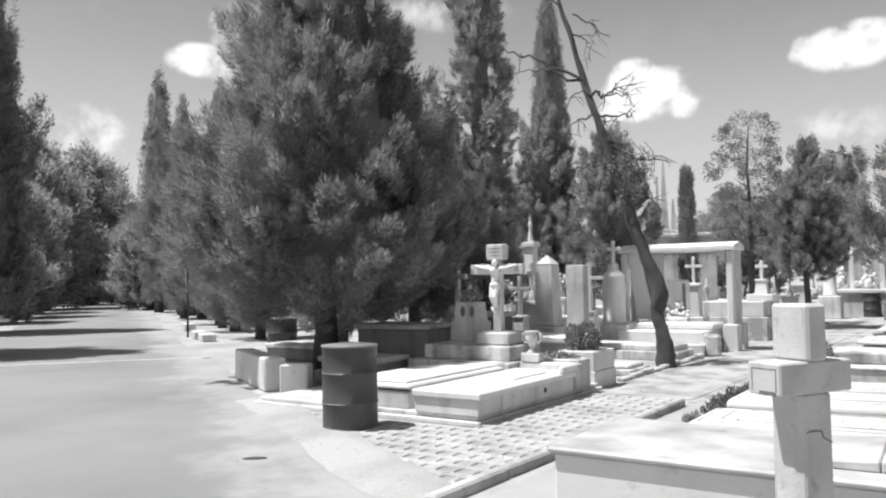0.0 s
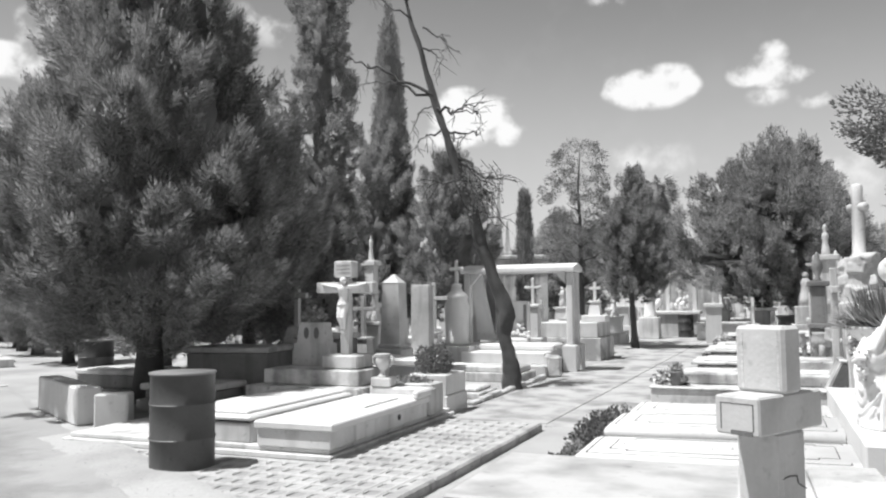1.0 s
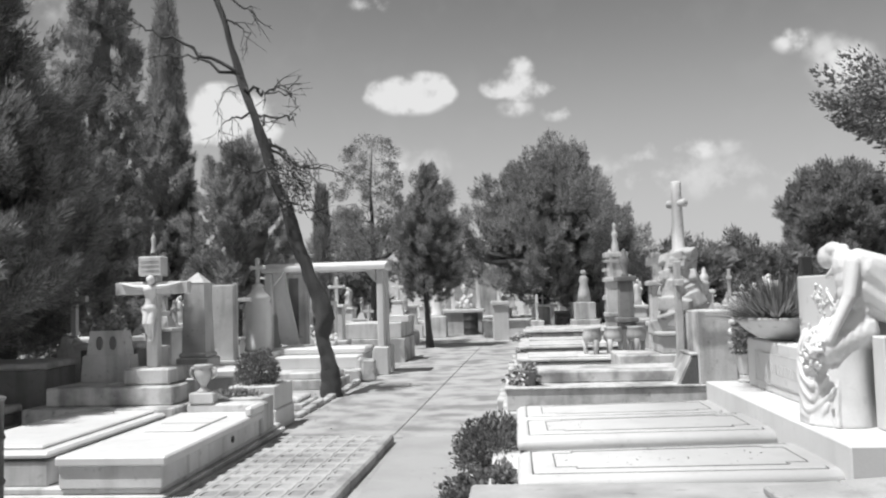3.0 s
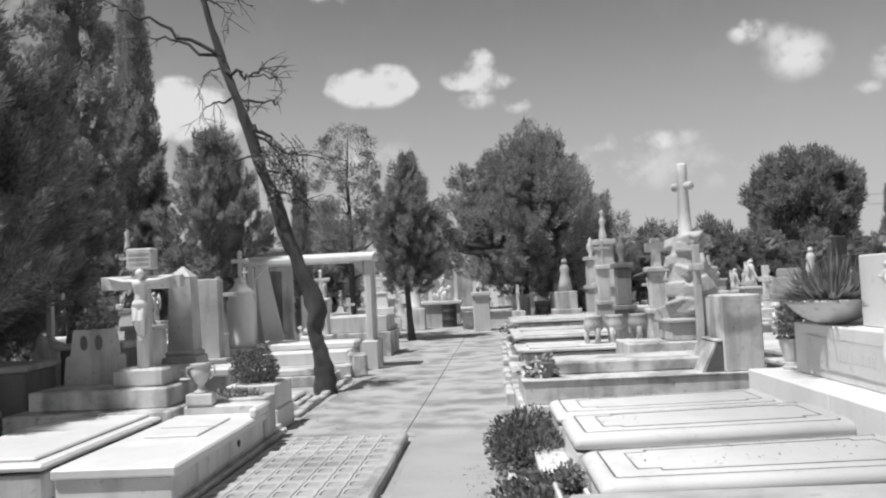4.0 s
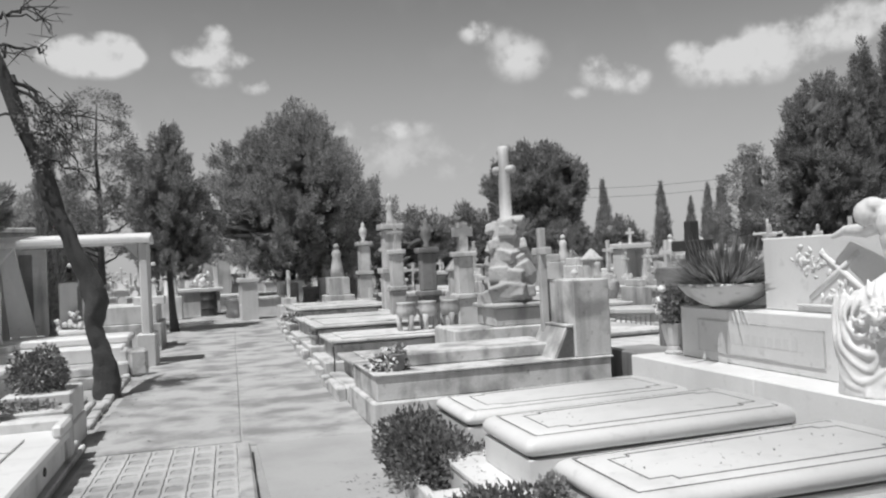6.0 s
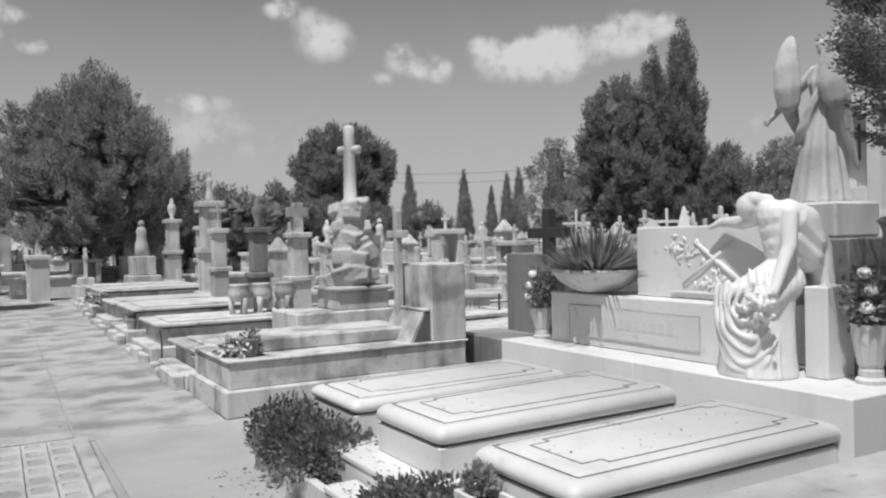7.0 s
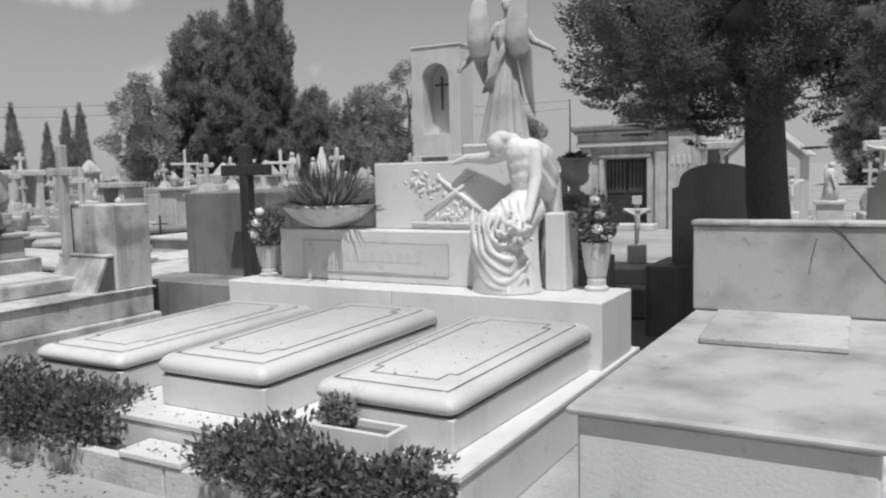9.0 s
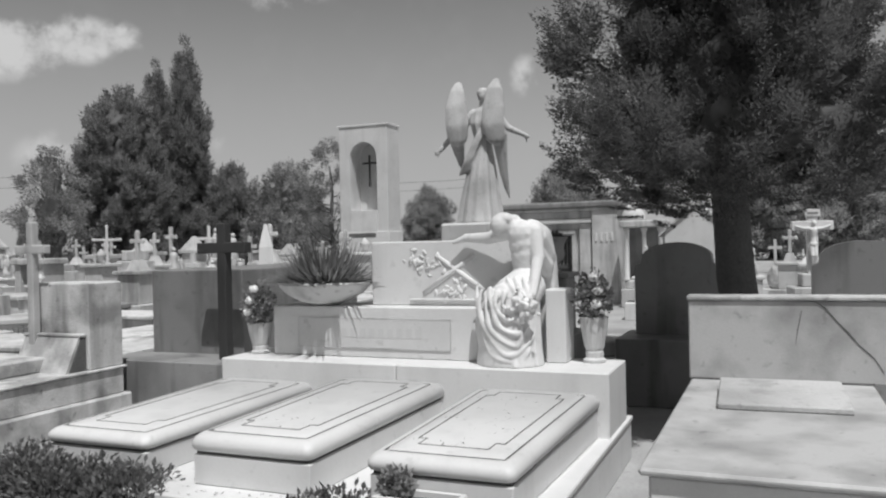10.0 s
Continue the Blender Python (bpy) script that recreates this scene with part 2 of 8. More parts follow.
# dirt in cracks and grooves; also the painted shade in gaps and hollows
GROOVE = grey_material("groove_dirt_and_gap_shade", 0.15, 1.0, stain=0.4, grain=0.3, bump=0.1)
INSCRIPTION = grey_material("inscription_stone", 0.60, 0.6, stain=0.15, grain=0.08, bump=0.05)
LETTER = grey_material("faded_lettering", 0.56, 0.7, stain=0.1, grain=0.05, bump=0.0)
BARK = grey_material("bark", 0.11, 0.95, stain=0.3, grain=0.35, streak=0.3, bump=0.8, grain_scale=40.0)
DEADWOOD = grey_material("grey_dead_bark", 0.075, 0.95, stain=0.3, grain=0.35, bump=0.8, grain_scale=45.0)
PETAL = grey_material("pale_petals", 0.72, 0.7, stain=0.2, grain=0.1, bump=0.0, island=0.25, dirt=0)
PETAL_GREY = grey_material("mid_grey_petals", 0.30, 0.7, stain=0.2, grain=0.1, bump=0.0, island=0.4, dirt=0)
def leaf_material(name, value, spread=0.5, scale=1.0):
    """Thin leaves: part of the light goes through them."""
    m = grey_material(name, value, 0.7, stain=0.3, grain=0.1, bump=0.0, island=spread, stain_scale=scale, dirt=0)
    n, l = m.node_tree.nodes, m.node_tree.links
    b, out = n["Principled BSDF"], n["Material Output"]
    b.inputs["Specular IOR Level"].default_value = 0.25
    colour = b.inputs["Base Color"].links[0].from_socket
    tr, mix = n.new("ShaderNodeBsdfTranslucent"), n.new("ShaderNodeMixShader")
    l.new(colour, tr.inputs[0])
    mix.inputs[0].default_value = 0.45
    l.new(b.outputs[0], mix.inputs[1])
    l.new(tr.outputs[0], mix.inputs[2])
    l.new(mix.outputs[0], out.inputs[0])
    return m


WIRE = grey_material("overhead_wire", 0.05, 0.6, stain=0.1, grain=0.1, bump=0.0)

PINE = leaf_material("pine_needles", 0.31, 0.45, 0.9)
CYPRESS = leaf_material("cypress_foliage", 0.35, 0.35, 1.2)
BROAD = leaf_material("broad_leaves", 0.36, 0.42, 0.6)
# leaf colour paled to stand in for the haze of distance
FARLEAF = leaf_material("haze_paled_leaves", 0.44, 0.4, 0.2)
DARKTREE = leaf_material("dense_dark_leaves", 0.31, 0.4, 1.6)
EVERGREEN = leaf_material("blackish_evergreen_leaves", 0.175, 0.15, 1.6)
BUSH = leaf_material("hedge_leaves", 0.21, 0.5, 5.0)
AGAVE = leaf_material("fleshy_leaves", 0.27, 0.35, 3.0)


# ---- building helpers ----
def block(bm, x0, x1, y0, y1, z0, z1, bev=0.01, m=None):
    """A box with softened edges."""
    vs = [bm.verts.new((x, y, z)) for x in (x0, x1) for y in (y0, y1) for z in (z0, z1)]
    fs = [bm.faces.new([vs[i] for i in f]) for f in ((0, 1, 3, 2), (4, 6, 7, 5), (0, 4, 5, 1), (2, 3, 7, 6), (0, 2, 6, 4), (1, 5, 7, 3))]
    if bev > 0:
        edges = list({e for f in fs for e in f.edges})
        made = bmesh.ops.bevel(bm, geom=edges, offset=bev, segments=1, affect="EDGES", profile=0.5)
        vs = list({v for f in made["faces"] for v in f.verts})
    if m is not None:
        bmesh.ops.transform(bm, matrix=m, verts=vs)
    return vs


def frustum(bm, x, y, z0, z1, a0, b0, a1, b1):
    """A tapering square block: half sizes a, b at the foot and at the top."""
    lo = [bm.verts.new((x + sx * a0, y + sy * b0, z0)) for sx, sy in ((-1, -1), (1, -1), (1, 1), (-1, 1))]
    hi = [bm.verts.new((x + sx * a1, y + sy * b1, z1)) for sx, sy in ((-1, -1), (1, -1), (1, 1), (-1, 1))]
    bm.faces.new(lo[::-1])
    bm.faces.new(hi)
    for i in range(4):
        bm.faces.new((lo[i], lo[(i + 1) % 4], hi[(i + 1) % 4], hi[i]))


def lathe(bm, profile, seg=20, at=(0, 0, 0), squash=1.0):
    """A turned shape from (radius, height) pairs."""
    rings = []
    for r, z in profile:
        rings.append([bm.verts.new((at[0] + r * math.cos(2 * math.pi * i / seg), at[1] + squash * r * math.sin(2 * math.pi * i / seg), at[2] + z)) for i in range(seg)])
    for a, b in zip(rings, rings[1:]):
        for i in range(seg):
            bm.faces.new((a[i], a[(i + 1) % seg], b[(i + 1) % seg], b[i]))
    bm.faces.new(rings[0][::-1])
    bm.faces.new(rings[-1])


def tube(bm, points, radii, seg=8):
    """A tapering tube along points."""
    pts = [Vector(p) for p in points]
    rings, ref = [], Vector((0.31, 0.93, 0.2))
    for i, p in enumerate(pts):
        d = (pts[min(i + 1, len(pts) - 1)] - pts[max(i - 1, 0)]).normalized()
        if abs(d.dot(ref)) > 0.95:
            ref = Vector((0.9, -0.2, 0.4))
        u = d.cross(ref).normalized()
        w = d.cross(u)
        rings.append([bm.verts.new(p + radii[i] * (math.cos(2 * math.pi * k / seg) * u + math.sin(2 * math.pi * k / seg) * w)) for k in range(seg)])
    for a, b in zip(rings, rings[1:]):
        for k in range(seg):
            bm.faces.new((a[k], a[(k + 1) % seg], b[(k + 1) % seg], b[k]))
    bm.faces.new(rings[0])
    bm.faces.new(rings[-1][::-1])


def ball(bm, c, r, scale=(1, 1, 1), sub=2, turn=None):
    m = Matrix.Translation(c) @ (turn.to_4x4() if turn else Matrix.Identity(4)) @ Matrix.Diagonal((*[r * s for s in scale], 1))
    return bmesh.ops.create_icosphere(bm, subdivisions=sub, radius=1.0, matrix=m)["verts"]


def finish(bm, name, materials, smooth=False):
    bmesh.ops.recalc_face_normals(bm, faces=bm.faces[:])
    me = bpy.data.meshes.new(name)
    bm.to_mesh(me)
    bm.free()
    for m in materials if isinstance(materials, (list, tuple)) else [materials]:
        me.materials.append(m)
    if smooth:
        me.polygons.foreach_set("use_smooth", [True] * len(me.polygons))
    return me


def part(name, bm, material, parent=None, label="", smooth=False):
    """Links a bmesh as one mesh object under a thing or a part."""
    ob = new(name, finish(bm, name, material, smooth))
    ob.parent = parent
    return tagged(ob, label) if label else ob


def thing(name, x, y, z, label, category, rz=0.0, group="", kind=""):
    ob = new(name)
    ob.empty_display_size = 0.1
    ob.matrix_basis = pose(x, y, z, 0, 0, rz)
    return tagged(ob, label, category, group, kind)


def boxes(name, parent, material, *rows, bev=0.01, label=""):
    """One part made of boxes."""
    bm = bmesh.new()
    for r in rows:
        block(bm, *r, bev=bev)
    return part(name, bm, material, parent, label)


def structure(name, bm, material, label, category, smooth=False):
    return tagged(part(name, bm, material, None, "", smooth), label, category, "", "structure")


def raw_mesh(name, verts, faces, material, smooth=False):
    me = bpy.data.meshes.new(name)
    me.vertices.add(len(verts))
    me.vertices.foreach_set("co", np.asarray(verts, np.float32).ravel())
    faces = np.asarray(faces, np.int32)
    me.loops.add(faces.size)
    me.loops.foreach_set("vertex_index", faces.ravel())
    me.polygons.add(len(faces))
    me.polygons.foreach_set("loop_start", np.arange(len(faces), dtype=np.int32) * faces.shape[1])
    me.update(calc_edges=True)
    me.validate()
    me.materials.append(material)
    return me


# ---- ground, road, path ----
bm = bmesh.new()
G = 40
grid = [[bm.verts.new(((i - G / 2) * 2.0 if 4 < i < G - 4 else (i - G / 2) * (8 + 6 * (abs(i - G / 2) - 16)), (j - 8) * 2.5 if 4 < j < G - 4 else (j - 8) * 12.0, 0.0)) for j in range(G + 1)] for i in range(G + 1)]
for i in range(G):
    for j in range(G):
        bm.faces.new((grid[i][j], grid[i + 1][j], grid[i + 1][j + 1], grid[i][j + 1]))
for a in (-1,):
    lo = [bm.verts.new((x, y, -0.02)) for x, y in ((-1500, -1500), (1500, -1500), (1500, 1500), (-1500, 1500))]
    bm.faces.new(lo)
structure("ground", bm, SAND, "pale dry earth of a sunlit cemetery", "ground")

ROAD_DIR = Vector((-0.834, 0.552, 0.0))
ROAD_LEFT = Vector((-0.552, -0.834, 0.0))
ROAD_EDGE = Vector((-4.45, 4.93, 0.0))


def strip(bm, a, b, left, w, z0, z1):
    """A flat slab from a to b, w wide to the left."""
    p = [a, b, b + left * w, a + left * w]
    lo = [bm.verts.new((v.x, v.y, z0)) for v in p]
    hi = [bm.verts.new((v.x, v.y, z1)) for v in p]
    bm.faces.new(hi)
    for i in range(4):
        bm.faces.new((lo[i], lo[(i + 1) % 4], hi[(i + 1) % 4], hi[i]))


def sandy_edge(material, origin, inward, ratio):
    """Sand worn into the surface near its edge: brighter by ratio outside, ragged over about a metre."""
    n, l = material.node_tree.nodes, material.node_tree.links
    b = n["Principled BSDF"]
    comb = b.inputs["Base Color"].links[0].from_node
    value = comb.inputs[0].links[0].from_socket
    geo = n.new("ShaderNodeNewGeometry")
    d = n.new("ShaderNodeVectorMath")
    d.operation = "DOT_PRODUCT"
    l.new(geo.outputs["Position"], d.inputs[0])
    d.inputs[1].default_value = inward
    big, small = n.new("ShaderNodeTexNoise"), n.new("ShaderNodeTexNoise")
    big.inputs["Scale"].default_value, big.inputs["Detail"].default_value = 1.1, 6.0
    small.inputs["Scale"].default_value, small.inputs["Detail"].default_value = 5.0, 6.0
    l.new(geo.outputs["Position"], big.inputs["Vector"])
    l.new(geo.outputs["Position"], small.inputs["Vector"])
    add = n.new("ShaderNodeMath")
    add.operation = "MULTIPLY_ADD"
    l.new(big.outputs["Fac"], add.inputs[0])
    add.inputs[1].default_value = 2.4
    l.new(d.outputs["Value"], add.inputs[2])
    add2 = n.new("ShaderNodeMath")
    add2.operation = "MULTIPLY_ADD"
    l.new(small.outputs["Fac"], add2.inputs[0])
    add2.inputs[1].default_value = 0.9
    l.new(add.outputs[0], add2.inputs[2])
    at = origin.dot(inward) + 1.65
    m = n.new("ShaderNodeMapRange")
    m.interpolation_type = "SMOOTHSTEP"
    for k, v in (("From Min", at - 0.35), ("From Max", at + 0.45), ("To Min", ratio), ("To Max", 1.0)):
        m.inputs[k].default_value = v
    l.new(add2.outputs[0], m.inputs["Value"])
    mul = n.new("ShaderNodeMath")
    mul.operation = "MULTIPLY"
    l.new(value, mul.inputs[0])
    l.new(m.outputs[0], mul.inputs[1])
    for k in range(3):
        l.new(mul.outputs[0], comb.inputs[k])


sandy_edge(ROAD, ROAD_EDGE + ROAD_LEFT * 0.25, ROAD_LEFT, 1.42)
bm = bmesh.new()
a, b = ROAD_EDGE - ROAD_DIR * 25, ROAD_EDGE + ROAD_DIR * 160
N = 320
rows = []
for i in range(N + 1):
    p = a.lerp(b, i / N)
    wob = 0.45 + 0.30 * noise.noise((i * 0.155, 1.7, 0.0)) + 0.16 * noise.noise((i * 0.53, 4.1, 0.0)) + 0.08 * noise.noise((i * 1.7, 6.1, 0.0))
    q, r = p - ROAD_LEFT * wob, p + ROAD_LEFT * (5.0 + 0.2 * noise.noise((i * 0.17, 9.0, 0)))
    rows.append([bm.verts.new((q.x, q.y, 0.001)), bm.verts.new((*(q + ROAD_LEFT * 0.12).xy, 0.014)), bm.verts.new((*(r - ROAD_LEFT * 0.1).xy, 0.014)), bm.verts.new((r.x, r.y, 0.001))])
for p, q in zip(rows, rows[1:]):
    for k in range(3):
        bm.faces.new((p[k], p[k + 1], q[k + 1], q[k]))
structure("road", bm, ROAD, "worn pale grey road between rows of trees", "road")
bm = bmesh.new()
c = ROAD_EDGE + ROAD_DIR * 11.6
strip(bm, c - ROAD_LEFT * 0.5, c + ROAD_DIR * 0.10 - ROAD_LEFT * 0.5, (ROAD_LEFT + ROAD_DIR * 0.12).normalized(), 5.4, 0.0, 0.019)
structure("road_joint", bm, SEAM, "pale cement joint across the road", "joint")
bm = bmesh.new()
lathe(bm, [(0.11, 0.0), (0.10, 0.006), (0.02, 0.008)], 12, (0, 0, 0), 0.5)
ob = structure("road_drain", bm, IRON, "small dark oval iron cover in the road", "drain cover")
ob.matrix_basis = pose(-5.63, 5.42, 0.014, 0, 0, 40)

# ---- path: cement bays with joints ----
path = tagged(new("path"), "sunlit cement path between the graves", "path", "", "structure")
for x0, x1, ys, mat in ((-3.28, -2.24, (3.2, 6.6, 10.25), PATHNEAR), (-3.392, -2.24, (10.25, 14.4, 19.4, 26.0, 34.0, 48.0), PATHMAT), (-4.78, -3.408, (10.45, 13.6, 17.4, 21.4, 26.0, 34.0, 48.0), PATHMAT)):
    for y0, y1 in zip(ys, ys[1:]):
        bm = bmesh.new()
        block(bm, x0, x1, y0 + 0.006, y1 - 0.006, -0.03, 0.012 + 0.004 * random.random(), bev=0.006)
        for v in bm.verts:
            if v.co.y > 10.2:
                v.co.x += 0.022 * (v.co.y - 10.4)
        part("path_bay", bm, mat, path)

# ---- kerb between tiles and path ----
kerb = tagged(new("kerb"), "rough concrete kerb with a dark weathered side", "kerb", "", "structure")
ys = [5.0, 5.95, 7.0, 8.0, 9.05, 10.02]
for i, (y0, y1) in enumerate(zip(ys, ys[1:])):
    bm = bmesh.new()
    vs = block(bm, -0.055, 0.055, y0 + 0.004, y1 - 0.004, -0.05, 0.085, bev=0.018)
    for v in bm.verts:
        v.co += Vector((0.012 * noise.noise(v.co * 3.1 + Vector((i, 0, 0))), 0, 0.008 * noise.noise(v.co * 4.3)))
        v.co.x += -3.395 - 0.035 * (10.0 - v.co.y) * 0.55
    part("kerb_stone", bm, KERB, kerb)


# ---- stone slab tomb beside the walk ----
t = thing("slab_tomb", -2.27, 4.36, 0.0, "white rendered box tomb with a stained marble slab and headstone", "tomb")
boxes("body", t, PLASTER, (0.022, 2.15, 0.02, 0.985, 0.0, 0.612), bev=0.012)
boxes("plinth", t, CONCRETE, (-0.03, 2.2, -0.03, 1.04, 0.0, 0.12), bev=0.012)
boxes("slab", t, SLAB, (-0.01, 2.114, -0.01, 1.02, 0.613, 0.645), bev=0.012, label="stained pale marble slab")
hs = boxes("headstone", t, SLAB, (2.115, 2.24, -0.32, 1.03, 0.647, 1.14), bev=0.008, label="grey-stained marble headstone with a crack")
boxes("coping", hs, CONCRETE, (2.10, 2.26, -0.33, 1.04, 1.142, 1.17), bev=0.008)
bm = bmesh.new()
tube(bm, [(2.113, 0.31, 1.14), (2.113, 0.25, 1.105), (2.113, 0.18, 1.016), (2.113, 0.12, 0.95), (2.113, 0.07, 0.884), (2.113, -0.01, 0.807), (2.113, -0.06, 0.72)], [0.002, 0.004, 0.003, 0.004, 0.003, 0.003, 0.002], 5)
tube(bm, [(2.1135, 0.373, 1.08), (2.1135, 0.395, 0.976), (2.1135, 0.41, 0.878)], [0.002, 0.003, 0.0015], 5)
part("crack", bm, GROOVE, hs)
boxes("dirt_line", hs, GROOVE, (2.104, 2.1145, -0.01, 0.60, 0.6465, 0.657), (2.106, 2.1145, 0.62, 1.01, 0.6465, 0.653), bev=0)
# an open book of thin marble, its far leaf a little higher
bm = bmesh.new()
for sx, far in ((0.0, 0), (0.30, 1)):
    block(bm, sx + 0.002, sx + 0.298, 0.0, 0.64, 0.0, 0.034, bev=0.008)
    for v in bm.verts:
        if sx <= v.co.x <= sx + 0.3 and v.co.z > 0.01:
            v.co.z += 0.018 * ((v.co.x - sx) / 0.3 if not far else 1.0 + (v.co.x - sx) / 0.3)
pl = part("plaque", bm, STONE, None)
pl.matrix_basis = pose(-1.06, 4.525, 0.6455, 0, 0, 2)
tagged(pl, "thin worn marble plaque lying on a tomb slab", "plaque")

# ---- white cross by the road ----
t = thing("concrete_cross", -0.928, 3.75, 0.0, "white-painted concrete cross with chipped edges", "cross", 60)
post = boxes("post", t, WORNWHITE, (-0.072, 0.072, -0.072, 0.072, 0.0, 1.084), bev=0.007)
arm = boxes("arm", t, WORNWHITE, (-0.183, 0.183, -0.074, 0.074, 1.085, 1.20), bev=0.006)
head = boxes("head", t, WORNWHITE, (-0.05, 0.05, -0.082, 0.082, 1.201, 1.405), bev=0.010)
boxes("foot", t, CONCRETE, (-0.2, 0.2, -0.2, 0.2, 0.0, 0.3), bev=0.015)


def edge_lines(parent, s, z0, z1, inset=0.016, w=0.0016):
    """Fine moulded lines near the edges of a square post's four faces."""
    for d in (-1, 1):
        for e in (-1, 1):
            u = e * (s - inset)
            boxes("moulded_line", parent, CONCRETE, (d * s - 0.0008, d * s + 0.0008, u - w, u + w, z0, z1), bev=0)
            boxes("moulded_line", parent, CONCRETE, (u - w, u + w, d * s - 0.0008, d * s + 0.0008, z0, z1), bev=0)


edge_lines(post, 0.072, 0.31, 1.07, 0.010)
for u in (-0.062, 0.058):
    boxes("moulded_line", head, CONCRETE, (-0.0512, -0.0502, u - 0.003, u + 0.003, 1.21, 1.39), bev=0)
for d in (-1, 1):
    bm = bmesh.new()
    x = d * 0.183
    for q in ((-0.055, -0.051, 1.100, 1.180), (0.051, 0.055, 1.100, 1.180), (-0.055, 0.055, 1.177, 1.180)):
        block(bm, x - 0.001, x + 0.001, *q, bev=0)
    block(bm, x - 0.003, x + 0.003, -0.05, 0.02, 1.086, 1.100, bev=0)
    part("end_panel", bm, GROOVE, arm)
bm = bmesh.new()
tube(bm, [(0.070, -0.0723, 0.905), (0.040, -0.0726, 0.918), (0.02, -0.0726, 0.93), (0.015, -0.0723, 0.95), (-0.03, -0.0726, 0.955), (-0.066, -0.0723, 0.95)], [0.002, 0.003, 0.003, 0.003, 0.003, 0.0015], 5)
part("crack", bm, GROOVE, t)
# ---- family monument: plot, three coffin tombs, stepped wall, statue ----
t = thing("burial_plot", -2.05, 5.92, 0.0, "low white marble plot slab under three tombs", "grave plot")
boxes("plot_slab", t, MARBLE, (-0.20, 2.3, -0.09, 2.98, 0.0, 0.265), bev=0.006)
boxes("plot_cover", t, MARBLE, (-0.21, 2.31, -0.10, 2.99, 0.266, 0.298), bev=0.006)


def coffin_tomb(x, y):
    t = thing("coffin_tomb", x, y, 0.299, "white marble coffin-shaped tomb with rounded lid and dark groove", "tomb", 0, "three coffin tombs")
    boxes("base", t, MARBLE, (0.010, 1.60, 0.010, 0.81, 0.0, 0.146), bev=0.006)
    # dark strip that paints the shadow line under the lid
    boxes("gap", t, GROOVE, (0.025, 1.60, 0.025, 0.795, 0.147, 0.1605), bev=0.0)
    bm = bmesh.new()
    L, W = 1.60, 0.83
    # rounded on the foot and both long sides, cut square where it meets the wall
    prof = [(0.016, 0.161), (0.003, 0.168), (-0.005, 0.184), (-0.004, 0.205), (0.006, 0.222), (0.022, 0.236), (0.044, 0.244), (0.068, 0.247), (0.072, 0.243), (0.077, 0.243), (0.081, 0.248), (0.15, 0.252), (0.26, 0.254)]
    rings = []
    for inset, z in prof:
        cr = 0.05
        ring = [bm.verts.new((L, inset, z)), bm.verts.new((L, W - inset, z))]
        for cx, cy, a0 in ((inset + cr, W - inset - cr, 90), (inset + cr, inset + cr, 180)):
            for k in range(5):
                a = radians(a0 + k * 22.5)
                ring.append(bm.verts.new((cx + cr * math.cos(a), cy + cr * math.sin(a), z)))
        rings.append(ring)
    n = len(rings[0])
    for p, q in zip(rings, rings[1:]):
        for i in range(n):
            bm.faces.new((p[i], p[(i + 1) % n], q[(i + 1) % n], q[i]))
    bm.faces.new(rings[0][::-1])
    bm.faces.new(rings[-1])
    lid = part("lid", bm, MARBLE, t, "", True)
    # inner groove line on the top, with notched corners
    bm = bmesh.new()
    i, f, h, c, z = 0.165, 0.20, L - 0.10, 0.11, 0.2525
    d = c * 0.45
    pts = [(f + c, i), (h - c, i), (h - c, i + d), (h, i + d), (h, W - i - d), (h - c, W - i - d), (h - c, W - i), (f + c, W - i), (f + c, W - i - d), (f, W - i - d), (f, i + d), (f + c, i + d)]
    for p, q in zip(pts, pts[1:] + pts[:1]):
        x0, x1, y0, y1 = min(p[0], q[0]) - 0.003, max(p[0], q[0]) + 0.004, min(p[1], q[1]) - 0.003, max(p[1], q[1]) + 0.004
        block(bm, x0, x1, y0, y1, z - 0.004, z + 0.0025, bev=0)
    i = 0.076
    for q in ((i, L - 0.05, i - 0.004, i + 0.004), (i, L - 0.05, W - i - 0.004, W - i + 0.004), (i - 0.004, i + 0.004, i, W - i), (L - 0.054, L - 0.046, i, W - i)):
        block(bm, *q, 0.240, 0.2482 if q[0] < 1 else 0.2505, bev=0)
    part("groove", bm, GROOVE, lid)
    # the lid and its base rise a little towards the head
    for o in t.children_recursive:
        for v in o.data.vertices:
            if v.co.z > 0.1:
                v.co.z += 0.024 * v.co.x / L
            v.co.y = W / 2 + (v.co.y - W / 2) * (1.0 - 0.11 * (1 - v.co.x / L))
    return t


first = coffin_tomb(-2.07, 5.905)
for y, k in ((6.95, 1.085), (7.985, 0.93)):
    copy_thing(first, pose(-2.07, y, 0.299) @ Matrix.Diagonal((1.0, 1.0, k, 1.0)))

t = thing("monument_base", -0.465, 5.84, 0.0, "long white marble plinth of a family monument", "plinth")
boxes("plinth_left", t, MARBLE, (0.0, 0.60, 1.47, 2.94, 0.0, 0.705), bev=0.008)
boxes("plinth_right", t, MARBLE, (0.0, 0.60, 0.0, 1.466, 0.0, 0.705), bev=0.008)

t = thing("inscription_wall", -0.19, 6.80, 0.706, "white marble wall block with an inscription panel", "monument")
w = boxes("wall", t, MARBLE, (0.0, 0.42, 0.0, 1.69, 0.0, 0.374), bev=0.008)
boxes("panel_field", w, INSCRIPTION, (-0.008, -0.001, 0.20, 1.46, 0.07, 0.29), bev=0.002, label="pale inscription panel")
bm = bmesh.new()
